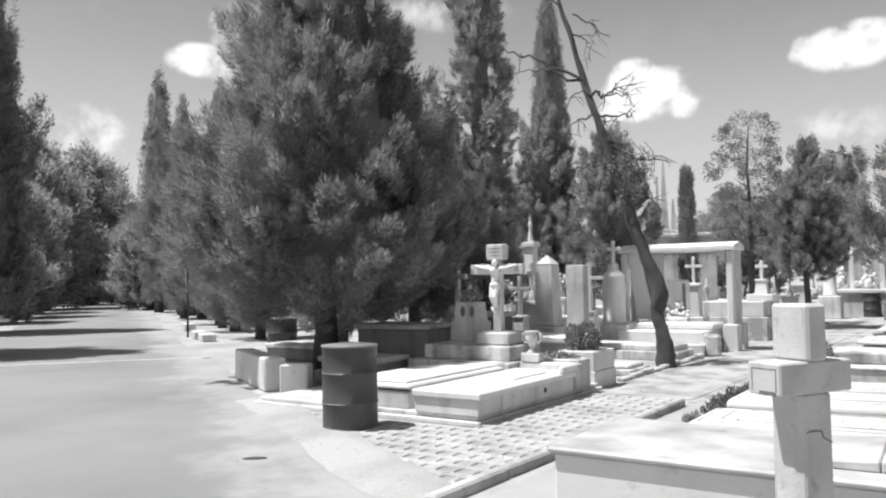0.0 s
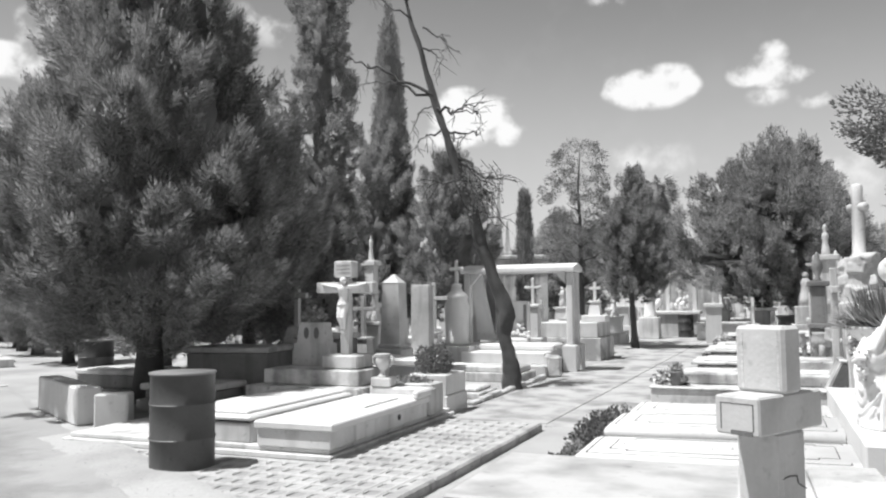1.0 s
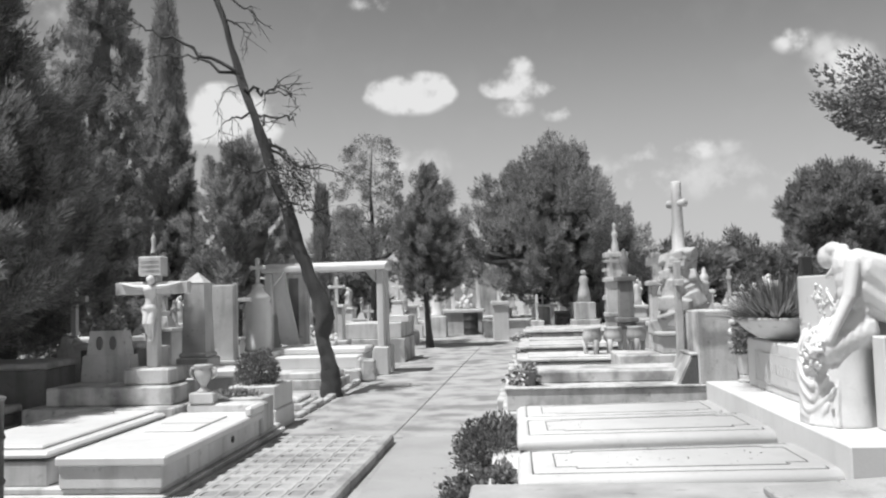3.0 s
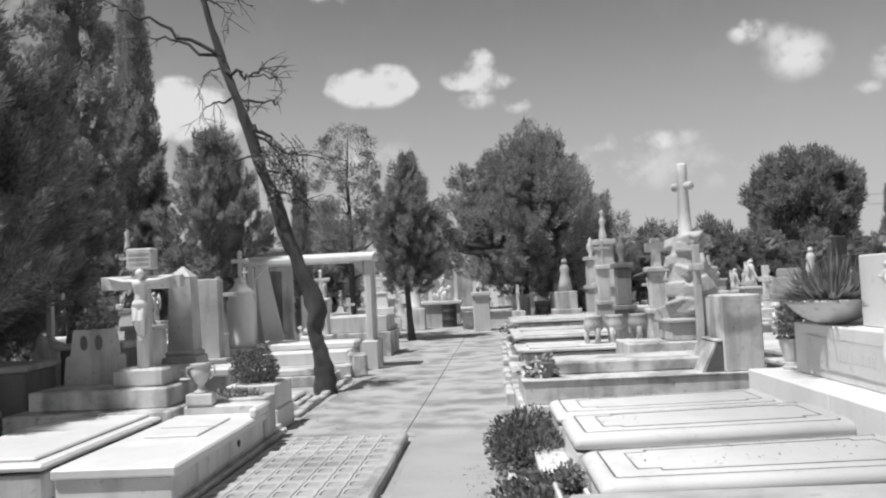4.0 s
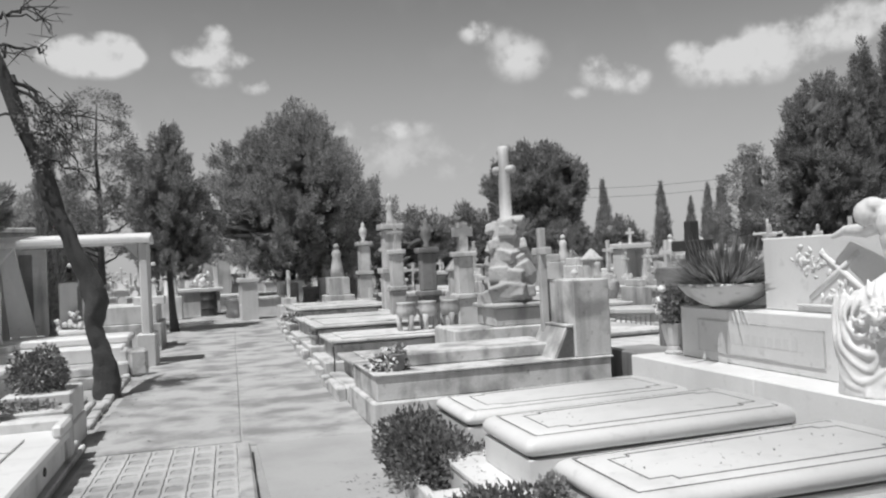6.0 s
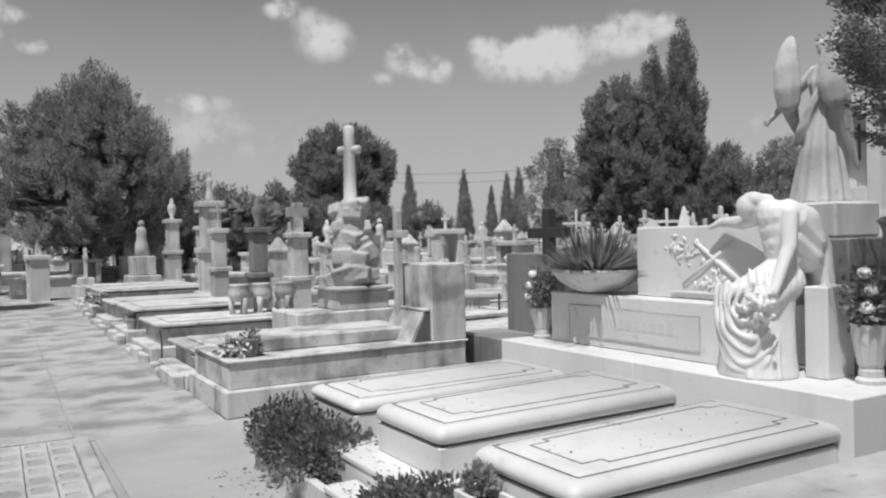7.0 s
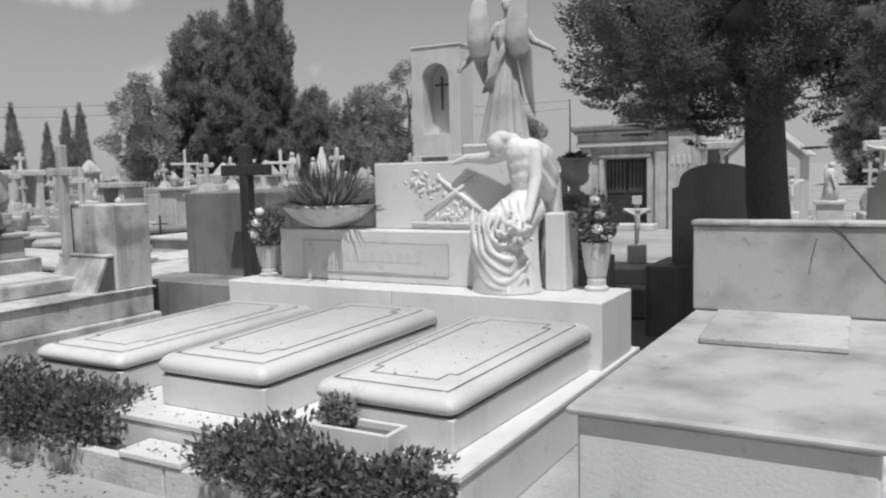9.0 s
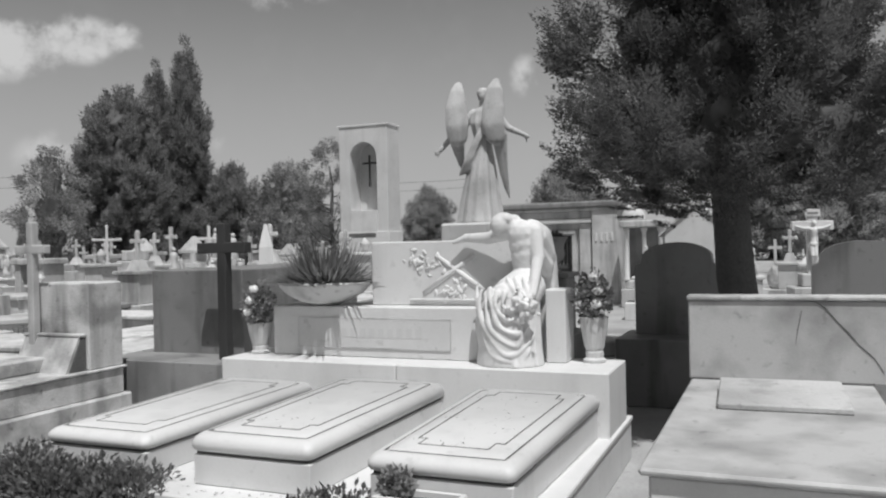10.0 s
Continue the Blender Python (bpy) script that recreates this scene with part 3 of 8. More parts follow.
for y0, y1, z0, z1 in ((0.42, 1.10, 0.15, 0.215), ):
    n = 9
    for k in range(n):
        yy = y0 + (y1 - y0) * k / n
        block(bm, -0.0105, -0.0085, yy + 0.008, yy + (y1 - y0) / n * 0.72, z0, z1, bev=0)
part("inscription_bars", bm, LETTER, w)
bm = bmesh.new()
for q in ((-0.0095, -0.0085, 0.20, 1.46, 0.285, 0.291), (-0.0095, -0.0085, 0.20, 1.46, 0.068, 0.074), (-0.0095, -0.0085, 0.20, 0.206, 0.07, 0.29), (-0.0095, -0.0085, 1.454, 1.46, 0.07, 0.29)):
    block(bm, *q, bev=0)
part("panel_edge", bm, CONCRETE, w)

t = thing("relief_panel", -0.04, 6.40, 1.081, "white marble upright panel carved with crossed branches and flowers", "monument")
w = boxes("panel", t, MARBLE, (0.0, 0.20, 0.07, 1.30, 0.0, 0.475), bev=0.008)
bm = bmesh.new()
rr = random.Random(5)
# crossed boughs, a ledge, and sprays of flowers
cy, cz = 0.62, 0.25
for d in (-1, 1):
    p0, p1 = Vector((0.009, cy - d * 0.25, cz - 0.16)), Vector((0.009, cy + d * 0.15, cz + 0.12))
    tube(bm, [p0, p0.lerp(p1, 0.5) + Vector((-0.003, 0, 0)), p1], [0.022, 0.023, 0.021], 6)
block(bm, -0.02, 0.0, 0.36, 0.98, 0.035, 0.052, bev=0.003)
for oy, oz, n in ((0.90, 0.33, 26), (0.62, 0.11, 26), (0.76, 0.27, 8)):
    for k in range(n):
        ball(bm, (0.002 - 0.008 * rr.random(), oy + rr.gauss(0, 0.062), oz + rr.gauss(0, 0.035)), 0.012 + 0.010 * rr.random(), (0.5, 1.7, 0.75), 1, Euler((rr.uniform(0, 3.1), 0, 0)).to_matrix())
part("relief", bm, STATUE, w, "carved branches and flowers", True)


# ---- planted bowls, vases, urns ----
def blades(count, seed, radius, height, spread, width, curl=0.4, rise=(0.35, 1.0)):
    """Long pointed leaves out of one foot."""
    r = random.Random(seed)
    bm = bmesh.new()
    for k in range(count):
        a, e = r.uniform(0, 2 * math.pi), r.uniform(*rise)
        d, L = Vector((math.cos(a), math.sin(a), 0)), height * r.uniform(0.7, 1.15)
        side = Vector((-d.y, d.x, 0)) * width
        foot = d * radius * r.random() * 0.6
        prev = None
        for s in range(4):
            f = s / 3
            p = foot + d * (spread * f * (1.2 - e) + 0.02) + Vector((0, 0, L * f * e - curl * L * f * f * (1 - e) * 0.5))
            w = side * (1 - f) ** 0.7 * (0.6 + 0.8 * f * (1 - f) * 2)
            now = (bm.verts.new(p - w), bm.verts.new(p + Vector((0, 0, -width * 0.35 * (1 - f)))), bm.verts.new(p + w))
            if prev:
                bm.faces.new((prev[0], prev[1], now[1], now[0]))
                bm.faces.new((prev[1], prev[2], now[2], now[1]))
            prev = now
    return bm


def leaf_ball(count, seed, radii, size, centre=(0, 0, 0), shell=0.55, up=0.2, slim=0.32):
    """A clump of small leaves inside an ellipsoid."""
    r = np.random.RandomState(seed)
    d = r.normal(size=(count, 3))
    d /= np.linalg.norm(d, axis=1)[:, None]
    rad = shell + (1 - shell) * r.rand(count) ** 0.6
    p = d * rad[:, None] * np.array(radii) * (1 + 0.15 * np.sin(5 * d[:, :1] + 4 * d[:, 1:2]))
    axis = d + r.normal(size=(count, 3)) * 0.7 + np.array([0, 0, up])
    axis /= np.linalg.norm(axis, axis=1)[:, None]
    side = np.cross(axis, r.normal(size=(count, 3)))
    side /= np.linalg.norm(side, axis=1)[:, None] + 1e-9
    s = size * (0.6 + 0.8 * r.rand(count))[:, None]
    a, b = p + side * s * slim + axis * s * 0.45, p - side * s * slim + axis * s * 0.45
    verts = np.stack([p, a, p + axis * s, b], 1).reshape(-1, 3) + np.array(centre)
    faces = np.arange(4 * count).reshape(-1, 4)
    return verts, faces


def leafy_part(name, verts, faces, material, parent, label=""):
    ob = new(name, raw_mesh(name, verts, faces, material))
    ob.parent = parent
    return tagged(ob, label) if label else ob


t = thing("planter_bowl", -0.06, 8.10, 1.081, "wide white stone bowl planted with an agave", "planter")
bm = bmesh.new()
lathe(bm, [(0.09, 0.0), (0.11, 0.012), (0.165, 0.035), (0.245, 0.09), (0.29, 0.145), (0.305, 0.165), (0.303, 0.178), (0.275, 0.178), (0.265, 0.15), (0.05, 0.15)], 28, (0, 0, 0), 1.27)
part("bowl", bm, MARBLE_OLD, t, "", True)
part("plant", blades(760, 3, 0.32, 0.39, 0.46, 0.012, 0.5, (0.25, 1.0)), AGAVE, t, "spiky grey-green agave leaves").location = (0, 0, 0.14)


def flower_vase(x, y, z, h, seed, label):
    t = thing("flower_vase", x, y, z, label, "vase", 0, "vases on the monument")
    bm = bmesh.new()
    k = h / 0.31
    lathe(bm, [(0.075, 0.0), (0.078, 0.02 * k), (0.06, 0.035 * k), (0.062, 0.07 * k), (0.055, 0.08 * k), (0.065, 0.10 * k), (0.088, 0.22 * k), (0.096, 0.30 * k), (0.1, 0.31 * k), (0.085, 0.31 * k), (0.08, 0.27 * k)], 14)
    part("vase", bm, MARBLE_OLD, t)
    v, f = leaf_ball(900, seed, (0.12, 0.12, 0.17), 0.035, (0, 0, h + 0.13), 0.2)
    leafy_part("leaves", v, f, DARKTREE, t)
    r = random.Random(seed)
    for k in range(3):
        bm = bmesh.new()
        for v in ball(bm, (0, 0, 0), 0.034, (1, 1, 0.85), 3):
            v.co *= 1 + 0.28 * noise.noise(v.co * 60 + Vector((seed, k, 0)))
        part("rose", bm, PETAL, t, "white rose", True).location = (r.uniform(-0.11, -0.03), r.uniform(-0.05, 0.05), h + 0.09 + 0.09 * k)
    return t


flower_vase(-0.02, 6.02, 0.706, 0.31, 7, "fluted white stone vase of dark leaves and white roses")
flower_vase(-0.16, 8.64, 0.706, 0.24, 8, "small white vase of dark leaves and white flowers")

t = thing("garden_urn", 1.45, 6.70, 0.0, "dark weathered stone urn on a dark stone pedestal", "urn")
boxes("pedestal", t, GRANITE, (-0.26, 0.26, -0.26, 0.26, 0.0, 0.75), (-0.17, 0.17, -0.17, 0.17, 0.752, 1.22), (-0.20, 0.20, -0.20, 0.20, 1.221, 1.26), bev=0.01)
bm = bmesh.new()
lathe(bm, [(0.085, 1.261), (0.085, 1.28), (0.045, 1.30), (0.04, 1.33), (0.065, 1.345), (0.105, 1.375), (0.122, 1.42), (0.112, 1.46), (0.115, 1.50), (0.135, 1.545), (0.148, 1.555), (0.148, 1.572), (0.125, 1.572), (0.10, 1.5)], 22)
part("urn", bm, STONE, t, "", True)
v, f = leaf_ball(260, 4, (0.11, 0.11, 0.035), 0.035, (0, 0, 1.575), 0.2)
leafy_part("plant", v, f, BUSH, t)


# ---- carved figures: each one mesh, blended from simple masses ----
def limb(bm, p, q, r0, r1, n=None):
    p, q = Vector(p), Vector(q)
    n = n or max(3, int((q - p).length / (0.5 * min(r0, r1))) + 1)
    for i in range(n):
        f = i / (n - 1)
        ball(bm, p.lerp(q, f), r0 + (r1 - r0) * f, (1, 1, 1), 2)


def figure(name, bm, material, m, label, voxel=0.012, smooth=4):
    """Melts the masses into one surface."""
    ob = new(name, finish(bm, name, material))
    ob.matrix_basis = m
    mod = ob.modifiers.new("melt", "REMESH")
    mod.mode, mod.voxel_size = "VOXEL", voxel
    sm = ob.modifiers.new("soften", "SMOOTH")
    sm.factor, sm.iterations = 0.6, smooth
    graph = bpy.context.evaluated_depsgraph_get()
    me = bpy.data.meshes.new_from_object(ob.evaluated_get(graph))
    ob.modifiers.clear()
    ob.data = me
    me.polygons.foreach_set("use_smooth", [True] * len(me.polygons))
    return tagged(ob, label, "statue")


def drape(bm, rings, folds, depth, twist, seg=72):
    """A hanging cloth: rings of (x, y, z, half width, half depth), with folds that wind round it."""
    rows = []
    for k, (x, y, z, a, b) in enumerate(rings):
        f = k / (len(rings) - 1)
        row = []
        for i in range(seg):
            t = 2 * math.pi * i / seg
            w = 1 + depth * (0.35 + 0.65 * f) * (math.sin(folds * t + twist * f) + 0.5 * math.sin((folds * 0.6 + 1) * t - 1.7 * twist * f + 1.0))
            row.append(bm.verts.new((x + a * w * math.cos(t), y + b * w * math.sin(t), z)))
        rows.append(row)
    for p, q in zip(rows, rows[1:]):
        for i in range(seg):
            bm.faces.new((p[i], p[(i + 1) % seg], q[(i + 1) % seg], q[i]))
    bm.faces.new(rows[0])
    bm.faces.new(rows[-1][::-1])


# seated mourning figure: local x to the right along the wall, y towards the wall
bm = bmesh.new()
limb(bm, (0.09, 0.02, 0.58), (0.085, 0.0, 0.74), 0.095, 0.11)
limb(bm, (0.085, 0.0, 0.74), (0.06, -0.02, 0.88), 0.11, 0.105)
limb(bm, (0.12, -0.01, 0.895), (0.0, -0.03, 0.925), 0.075, 0.07)
ball(bm, (-0.085, -0.09, 0.945), 0.066, (0.95, 1.0, 1.1))
ball(bm, (-0.06, -0.055, 0.985), 0.066, (1.2, 1.1, 0.75))
ball(bm, (0.005, -0.02, 0.985), 0.042, (1.2, 1.0, 0.8))
limb(bm, (-0.01, -0.02, 0.90), (-0.20, 0.05, 0.86), 0.058, 0.045)
limb(bm, (-0.20, 0.05, 0.86), (-0.38, 0.09, 0.865), 0.044, 0.031)
limb(bm, (-0.38, 0.09, 0.865), (-0.47, 0.08, 0.835), 0.028, 0.016)
limb(bm, (0.155, -0.03, 0.89), (0.185, -0.08, 0.72), 0.058, 0.047)
limb(bm, (0.185, -0.08, 0.72), (0.175, -0.23, 0.48), 0.044, 0.032)
limb(bm, (0.08, 0.03, 0.54), (-0.03, -0.20, 0.46), 0.11, 0.095)
limb(bm, (0.10, 0.03, 0.52), (0.10, -0.20, 0.43), 0.11, 0.10)
drape(bm, [(0.09, 0.0, 0.64, 0.085, 0.10), (0.05, -0.03, 0.57, 0.14, 0.16), (0.0, -0.07, 0.47, 0.185, 0.205), (-0.025, -0.09, 0.36, 0.21, 0.225), (-0.035, -0.10, 0.26, 0.225, 0.235), (-0.02, -0.10, 0.12, 0.215, 0.24), (-0.02, -0.10, 0.0, 0.23, 0.25)], 6, 0.02, 1.0)
limb(bm, (0.12, 0.02, 0.90), (0.15, 0.16, 0.86), 0.085, 0.085, 18)
limb(bm, (0.15, 0.16, 0.86), (0.165, 0.27, 0.70), 0.085, 0.08, 18)
limb(bm, (0.10, 0.04, 0.76), (0.14, 0.18, 0.66), 0.11, 0.10, 18)
limb(bm, (0.13, 0.06, 0.86), (0.16, 0.20, 0.74), 0.10, 0.09, 18)
limb(bm, (0.165, 0.27, 0.70), (0.17, 0.31, 0.45), 0.08, 0.075, 18)
limb(bm, (0.17, 0.31, 0.45), (0.165, 0.30, 0.05), 0.075, 0.085, 24)
rr = random.Random(9)
# cloth falling in deep loops round the knee, from the hip up to the lap
for k, (a, b, th) in enumerate(((0.07, 0.11, 0.02), (0.115, 0.185, 0.021), (0.16, 0.265, 0.024), (0.205, 0.34, 0.022), (0.245, 0.405, 0.023), (0.275, 0.46, 0.02))):
    pts = []
    for s in range(19):
        u = math.pi * (0.93 + 0.83 * s / 18) + 0.12 * math.sin(k * 2.3)
        x, z = 0.06 + a * math.cos(u) * (1.0 if math.cos(u) < 0 else 0.6), 0.49 + b * math.sin(u) * (1.0 if math.sin(u) < 0 else 0.45)
        x, z = max(x + 0.012 * math.sin(s * 0.7 + 2.1 * k), -0.252), z + 0.010 * math.sin(s * 0.55 + 1.3 * k)
        e = (x + 0.025) / 0.232
        y = -0.096 - 0.240 * math.sqrt(max(0.02, 1 - e * e)) * (1.0 if z < 0.42 else 1.0 - 2.6 * (z - 0.42))
        pts.append(Vector((x, y, max(z, 0.02))))
    tube(bm, pts, [0.008] + [th * (0.75 + 0.25 * math.sin(s * 0.9 + k)) for s in range(17)] + [0.008], 8)
for k in range(4):
    x = 0.05 + 0.04 * k
    tube(bm, [(x, -0.27 + 0.03 * k, 0.14 + 0.04 * k), (x + 0.01, -0.31 + 0.035 * k, 0.07), (x + 0.02, -0.33 + 0.04 * k, 0.0)], [0.008, 0.017, 0.02], 7)
for k in range(3):
    tube(bm, [(-0.02 + 0.06 * k, -0.17, 0.60), (0.03 + 0.05 * k, -0.23, 0.53), (0.10 + 0.03 * k, -0.27, 0.45)], [0.008, 0.018, 0.012], 7)
limb(bm, (-0.19, -0.10, 0.36), (-0.285, -0.09, 0.28), 0.035, 0.010)
for k in range(70):
    ball(bm, (0.13 + rr.gauss(0, 0.045), -0.325 + rr.gauss(0, 0.022), 0.41 + rr.gauss(0, 0.045)), 0.012 + 0.014 * rr.random(), (1, 1, 1), 1)
figure("seated_statue", bm, STATUE, pose(-0.16, 6.53, 0.706, 0, 0, -90) @ Matrix.Diagonal((1.0, 0.8, 1.0, 1.0)), "white marble seated draped figure bowed in grief", 0.008, 2)

t = thing("marble_block", -0.19, 6.17, 0.706, "white marble block beside a seated statue", "block")
boxes("block", t, MARBLE, (0.06, 0.30, 0.02, 0.16, 0.0, 0.50), bev=0.008)

# winged figure on a dark pedestal
t = thing("statue_pedestal", 1.62, 7.32, 0.0, "dark weathered stepped stone pedestal under a winged statue", "pedestal")
boxes("foot", t, SHADOWSTONE, (-0.5, 0.5, -0.5, 0.5, 0.0, 0.5), bev=0.015)
boxes("shaft", t, SHADOWSTONE, (-0.36, 0.36, -0.36, 0.36, 0.502, 1.45), bev=0.012)
boxes("cap", t, MARBLE_OLD, (-0.28, 0.28, -0.21, 0.39, 1.452, 1.72), bev=0.02)
bm = bmesh.new()
drape(bm, [(0.05, 0.02, 1.08, 0.05, 0.05), (0.045, 0.02, 1.03, 0.11, 0.08), (0.04, 0.01, 0.92, 0.12, 0.10), (0.04, 0.0, 0.80, 0.085, 0.085), (0.035, 0.0, 0.70, 0.085, 0.09), (0.02, 0.0, 0.50, 0.125, 0.125), (0.005, 0.0, 0.25, 0.17, 0.155), (0.0, 0.0, 0.06, 0.20, 0.18), (0.0, 0.0, 0.0, 0.21, 0.19)], 11, 0.085, 0.5)
# sash wound from the shoulder to the hip
for k in range(4):
    o = 0.024 * k
    tube(bm, [(-0.175 + o, -0.07, 0.44 + 0.3 * o), (-0.115 + o * 0.9, -0.10, 0.56 + 0.5 * o), (-0.05 + o * 0.8, -0.105, 0.70 + 0.5 * o), (0.0 + o * 0.8, -0.10, 0.80 + 0.4 * o), (0.05 + o * 0.4, -0.07, 0.89 + 0.2 * o)], [0.014, 0.021, 0.020, 0.017, 0.010], 7)
ball(bm, (0.05, -0.005, 1.175), 0.058, (0.92, 1.0, 1.2))
ball(bm, (0.05, 0.005, 1.205), 0.062, (1.05, 1.05, 0.85))
ball(bm, (0.05, 0.055, 1.17), 0.04, (1.0, 0.8, 1.0))
limb(bm, (0.05, 0.01, 1.05), (0.05, 0.0, 1.13), 0.045, 0.04)
limb(bm, (0.14, 0.05, 1.03), (0.262, 0.05, 0.88), 0.05, 0.036)
limb(bm, (0.262, 0.05, 0.88), (0.42, -0.02, 0.80), 0.034, 0.024)
limb(bm, (0.42, -0.02, 0.80), (0.465, -0.04, 0.775), 0.024, 0.014)
limb(bm, (0.43, -0.02, 0.79), (0.445, -0.03, 0.735), 0.013, 0.008)
limb(bm, (-0.05, 0.05, 1.02), (-0.25, 0.04, 0.82), 0.05, 0.036)
limb(bm, (-0.25, 0.04, 0.82), (-0.36, -0.03, 0.69), 0.034, 0.024)
for dx, dz in ((-0.05, -0.02), (-0.045, -0.045), (-0.02, -0.06)):
    limb(bm, (-0.365, -0.035, 0.685), (-0.365 + dx, -0.05, 0.685 + dz), 0.016, 0.008)
# wings: broad smooth upper halves, and narrow long feathers that fold back under them
UPPER_LEFT = ((-0.172, -0.09, 1.26, 0.045), (-0.182, -0.12, 1.17, 0.080), (-0.185, -0.135, 1.04, 0.105), (-0.182, -0.135, 0.90, 0.112), (-0.182, -0.12, 0.80, 0.100))
UPPER_RIGHT = ((0.180, -0.09, 1.275, 0.045), (0.168, -0.12, 1.18, 0.085), (0.155, -0.135, 1.04, 0.105), (0.150, -0.135, 0.90, 0.108), (0.165, -0.12, 0.80, 0.096))
LOWER_LEFT = ((-0.195, -0.10, 0.80, 0.080), (-0.185, -0.05, 0.68, 0.058), (-0.175, 0.0, 0.58, 0.036), (-0.170, 0.04, 0.51, 0.016))
LOWER_RIGHT = ((0.200, -0.10, 0.80, 0.078), (0.212, -0.06, 0.64, 0.060), (0.228, -0.02, 0.46, 0.044), (0.248, 0.02, 0.32, 0.028), (0.268, 0.04, 0.23, 0.012))
for pts, flat in ((UPPER_LEFT, 0.42), (UPPER_RIGHT, 0.42), (LOWER_LEFT, 0.34), (LOWER_RIGHT, 0.34)):
    for p, q in zip(pts, pts[1:]):
        for k in range(6):
            f = k / 6
            ball(bm, Vector(p[:3]).lerp(Vector(q[:3]), f), p[3] + (q[3] - p[3]) * f, (1, flat, 1), 2)
    ball(bm, pts[-1][:3], pts[-1][3], (1, flat, 1), 2)
for pts in (LOWER_LEFT, LOWER_RIGHT):
    for e in (-0.6, 0.0, 0.6):
        tube(bm, [(p[0] + e * p[3], p[1] - 0.34 * p[3] * math.sqrt(1 - e * e), p[2]) for p in pts], [0.009] * (len(pts) - 1) + [0.004], 5)
figure("winged_statue", bm, STATUE_OLD, pose(1.60, 7.405, 1.722, 0, 0, -78), "pale marble winged figure with open arms", 0.010, 1)

# ---- planting strip in front of the plot ----
t = thing("planting_bed", -2.45, 5.86, 0.0, "low white kerbed bed with soil along the path", "planter")
for k, (y0, y1) in enumerate(((0.0, 0.72), (0.73, 1.42), (1.43, 2.15), (2.16, 2.98))):
    boxes("edging", t, CONCRETE, (0.0, 0.055, y0, y1, 0.0, 0.165), bev=0.008)
boxes("end_wall", t, CONCRETE, (0.057, 0.185, 0.0, 0.06, 0.0, 0.16), bev=0.008)
boxes("end_wall", t, CONCRETE, (0.057, 0.185, 2.92, 2.98, 0.0, 0.16), bev=0.008)
boxes("soil", t, SOIL, (0.057, 0.185, 0.062, 2.918, 0.0, 0.13), bev=0.0)
boxes("cover", t, MARBLE, (-0.01, 0.186, 1.30, 1.72, 0.167, 0.20), bev=0.006, label="white marble step")


def shrub(x, y, z, radii, count, seed, size, label, lumps=7):
    """Uneven low bush: several overlapping clumps of leaves on thin stems."""
    t = thing("shrub", x, y, z, label, "shrub", 0, "shrubs by the path")
    r = random.Random(seed)
    vs, fs, n = [], [], 0
    bm = bmesh.new()
    for k in range(lumps):
        f = (k + 0.5) / lumps * 2 - 1
        c = (r.uniform(-0.35, 0.35) * radii[0], f * 0.75 * radii[1], radii[2] * r.uniform(0.35, 0.75))
        v, q = leaf_ball(count // lumps, seed + k, (radii[0] * r.uniform(0.5, 0.75), radii[1] * r.uniform(0.28, 0.42), radii[2] * r.uniform(0.6, 1.0)), size, c, 0.35, 0.6, 0.26)
        vs.append(v)
        fs.append(q + n)
        n += len(v)
        for s in range(4):
            tube(bm, [(c[0] * 0.4, c[1] * 0.8, -0.01), (c[0] * 0.7 + r.uniform(-0.06, 0.06), c[1] * 0.9, c[2] * 0.6), (c[0] + r.uniform(-0.12, 0.12), c[1] + r.uniform(-0.12, 0.12), c[2] * 1.2)], [0.008, 0.006, 0.003], 5)
    v = np.concatenate(vs)
    v[:, 2] = np.maximum(v[:, 2], -0.10)
    leafy_part("leaves", v, np.concatenate(fs), BUSH, t)
    part("stems", bm, BARK, t)
    return t


shrub(-2.24, 8.42, 0.13, (0.40, 0.66, 0.20), 15000, 11, 0.036, "leafy grey-green shrub spilling over its bed")
shrub(-2.26, 6.48, 0.13, (0.34, 0.66, 0.17), 14000, 12, 0.036, "low leafy shrub spilling over a marble step")

t = thing("marble_trough", -2.245, 6.17, 0.299, "small white marble flower trough before a tomb", "planter")
boxes("trough", t, MARBLE, (0.0, 0.165, 0.0, 0.022, 0.0, 0.105), (0.0, 0.165, 0.378, 0.40, 0.0, 0.105), (0.0, 0.022, 0.022, 0.378, 0.0, 0.105), (0.143, 0.165, 0.022, 0.378, 0.0, 0.105), bev=0.004)
boxes("soil", t, SOIL, (0.023, 0.142, 0.023, 0.377, 0.0, 0.075), bev=0)
v, f = leaf_ball(500, 21, (0.07, 0.08, 0.07), 0.028, (0.08, 0.31, 0.145), 0.3)
leafy_part("plant", v, f, DARKTREE, t)


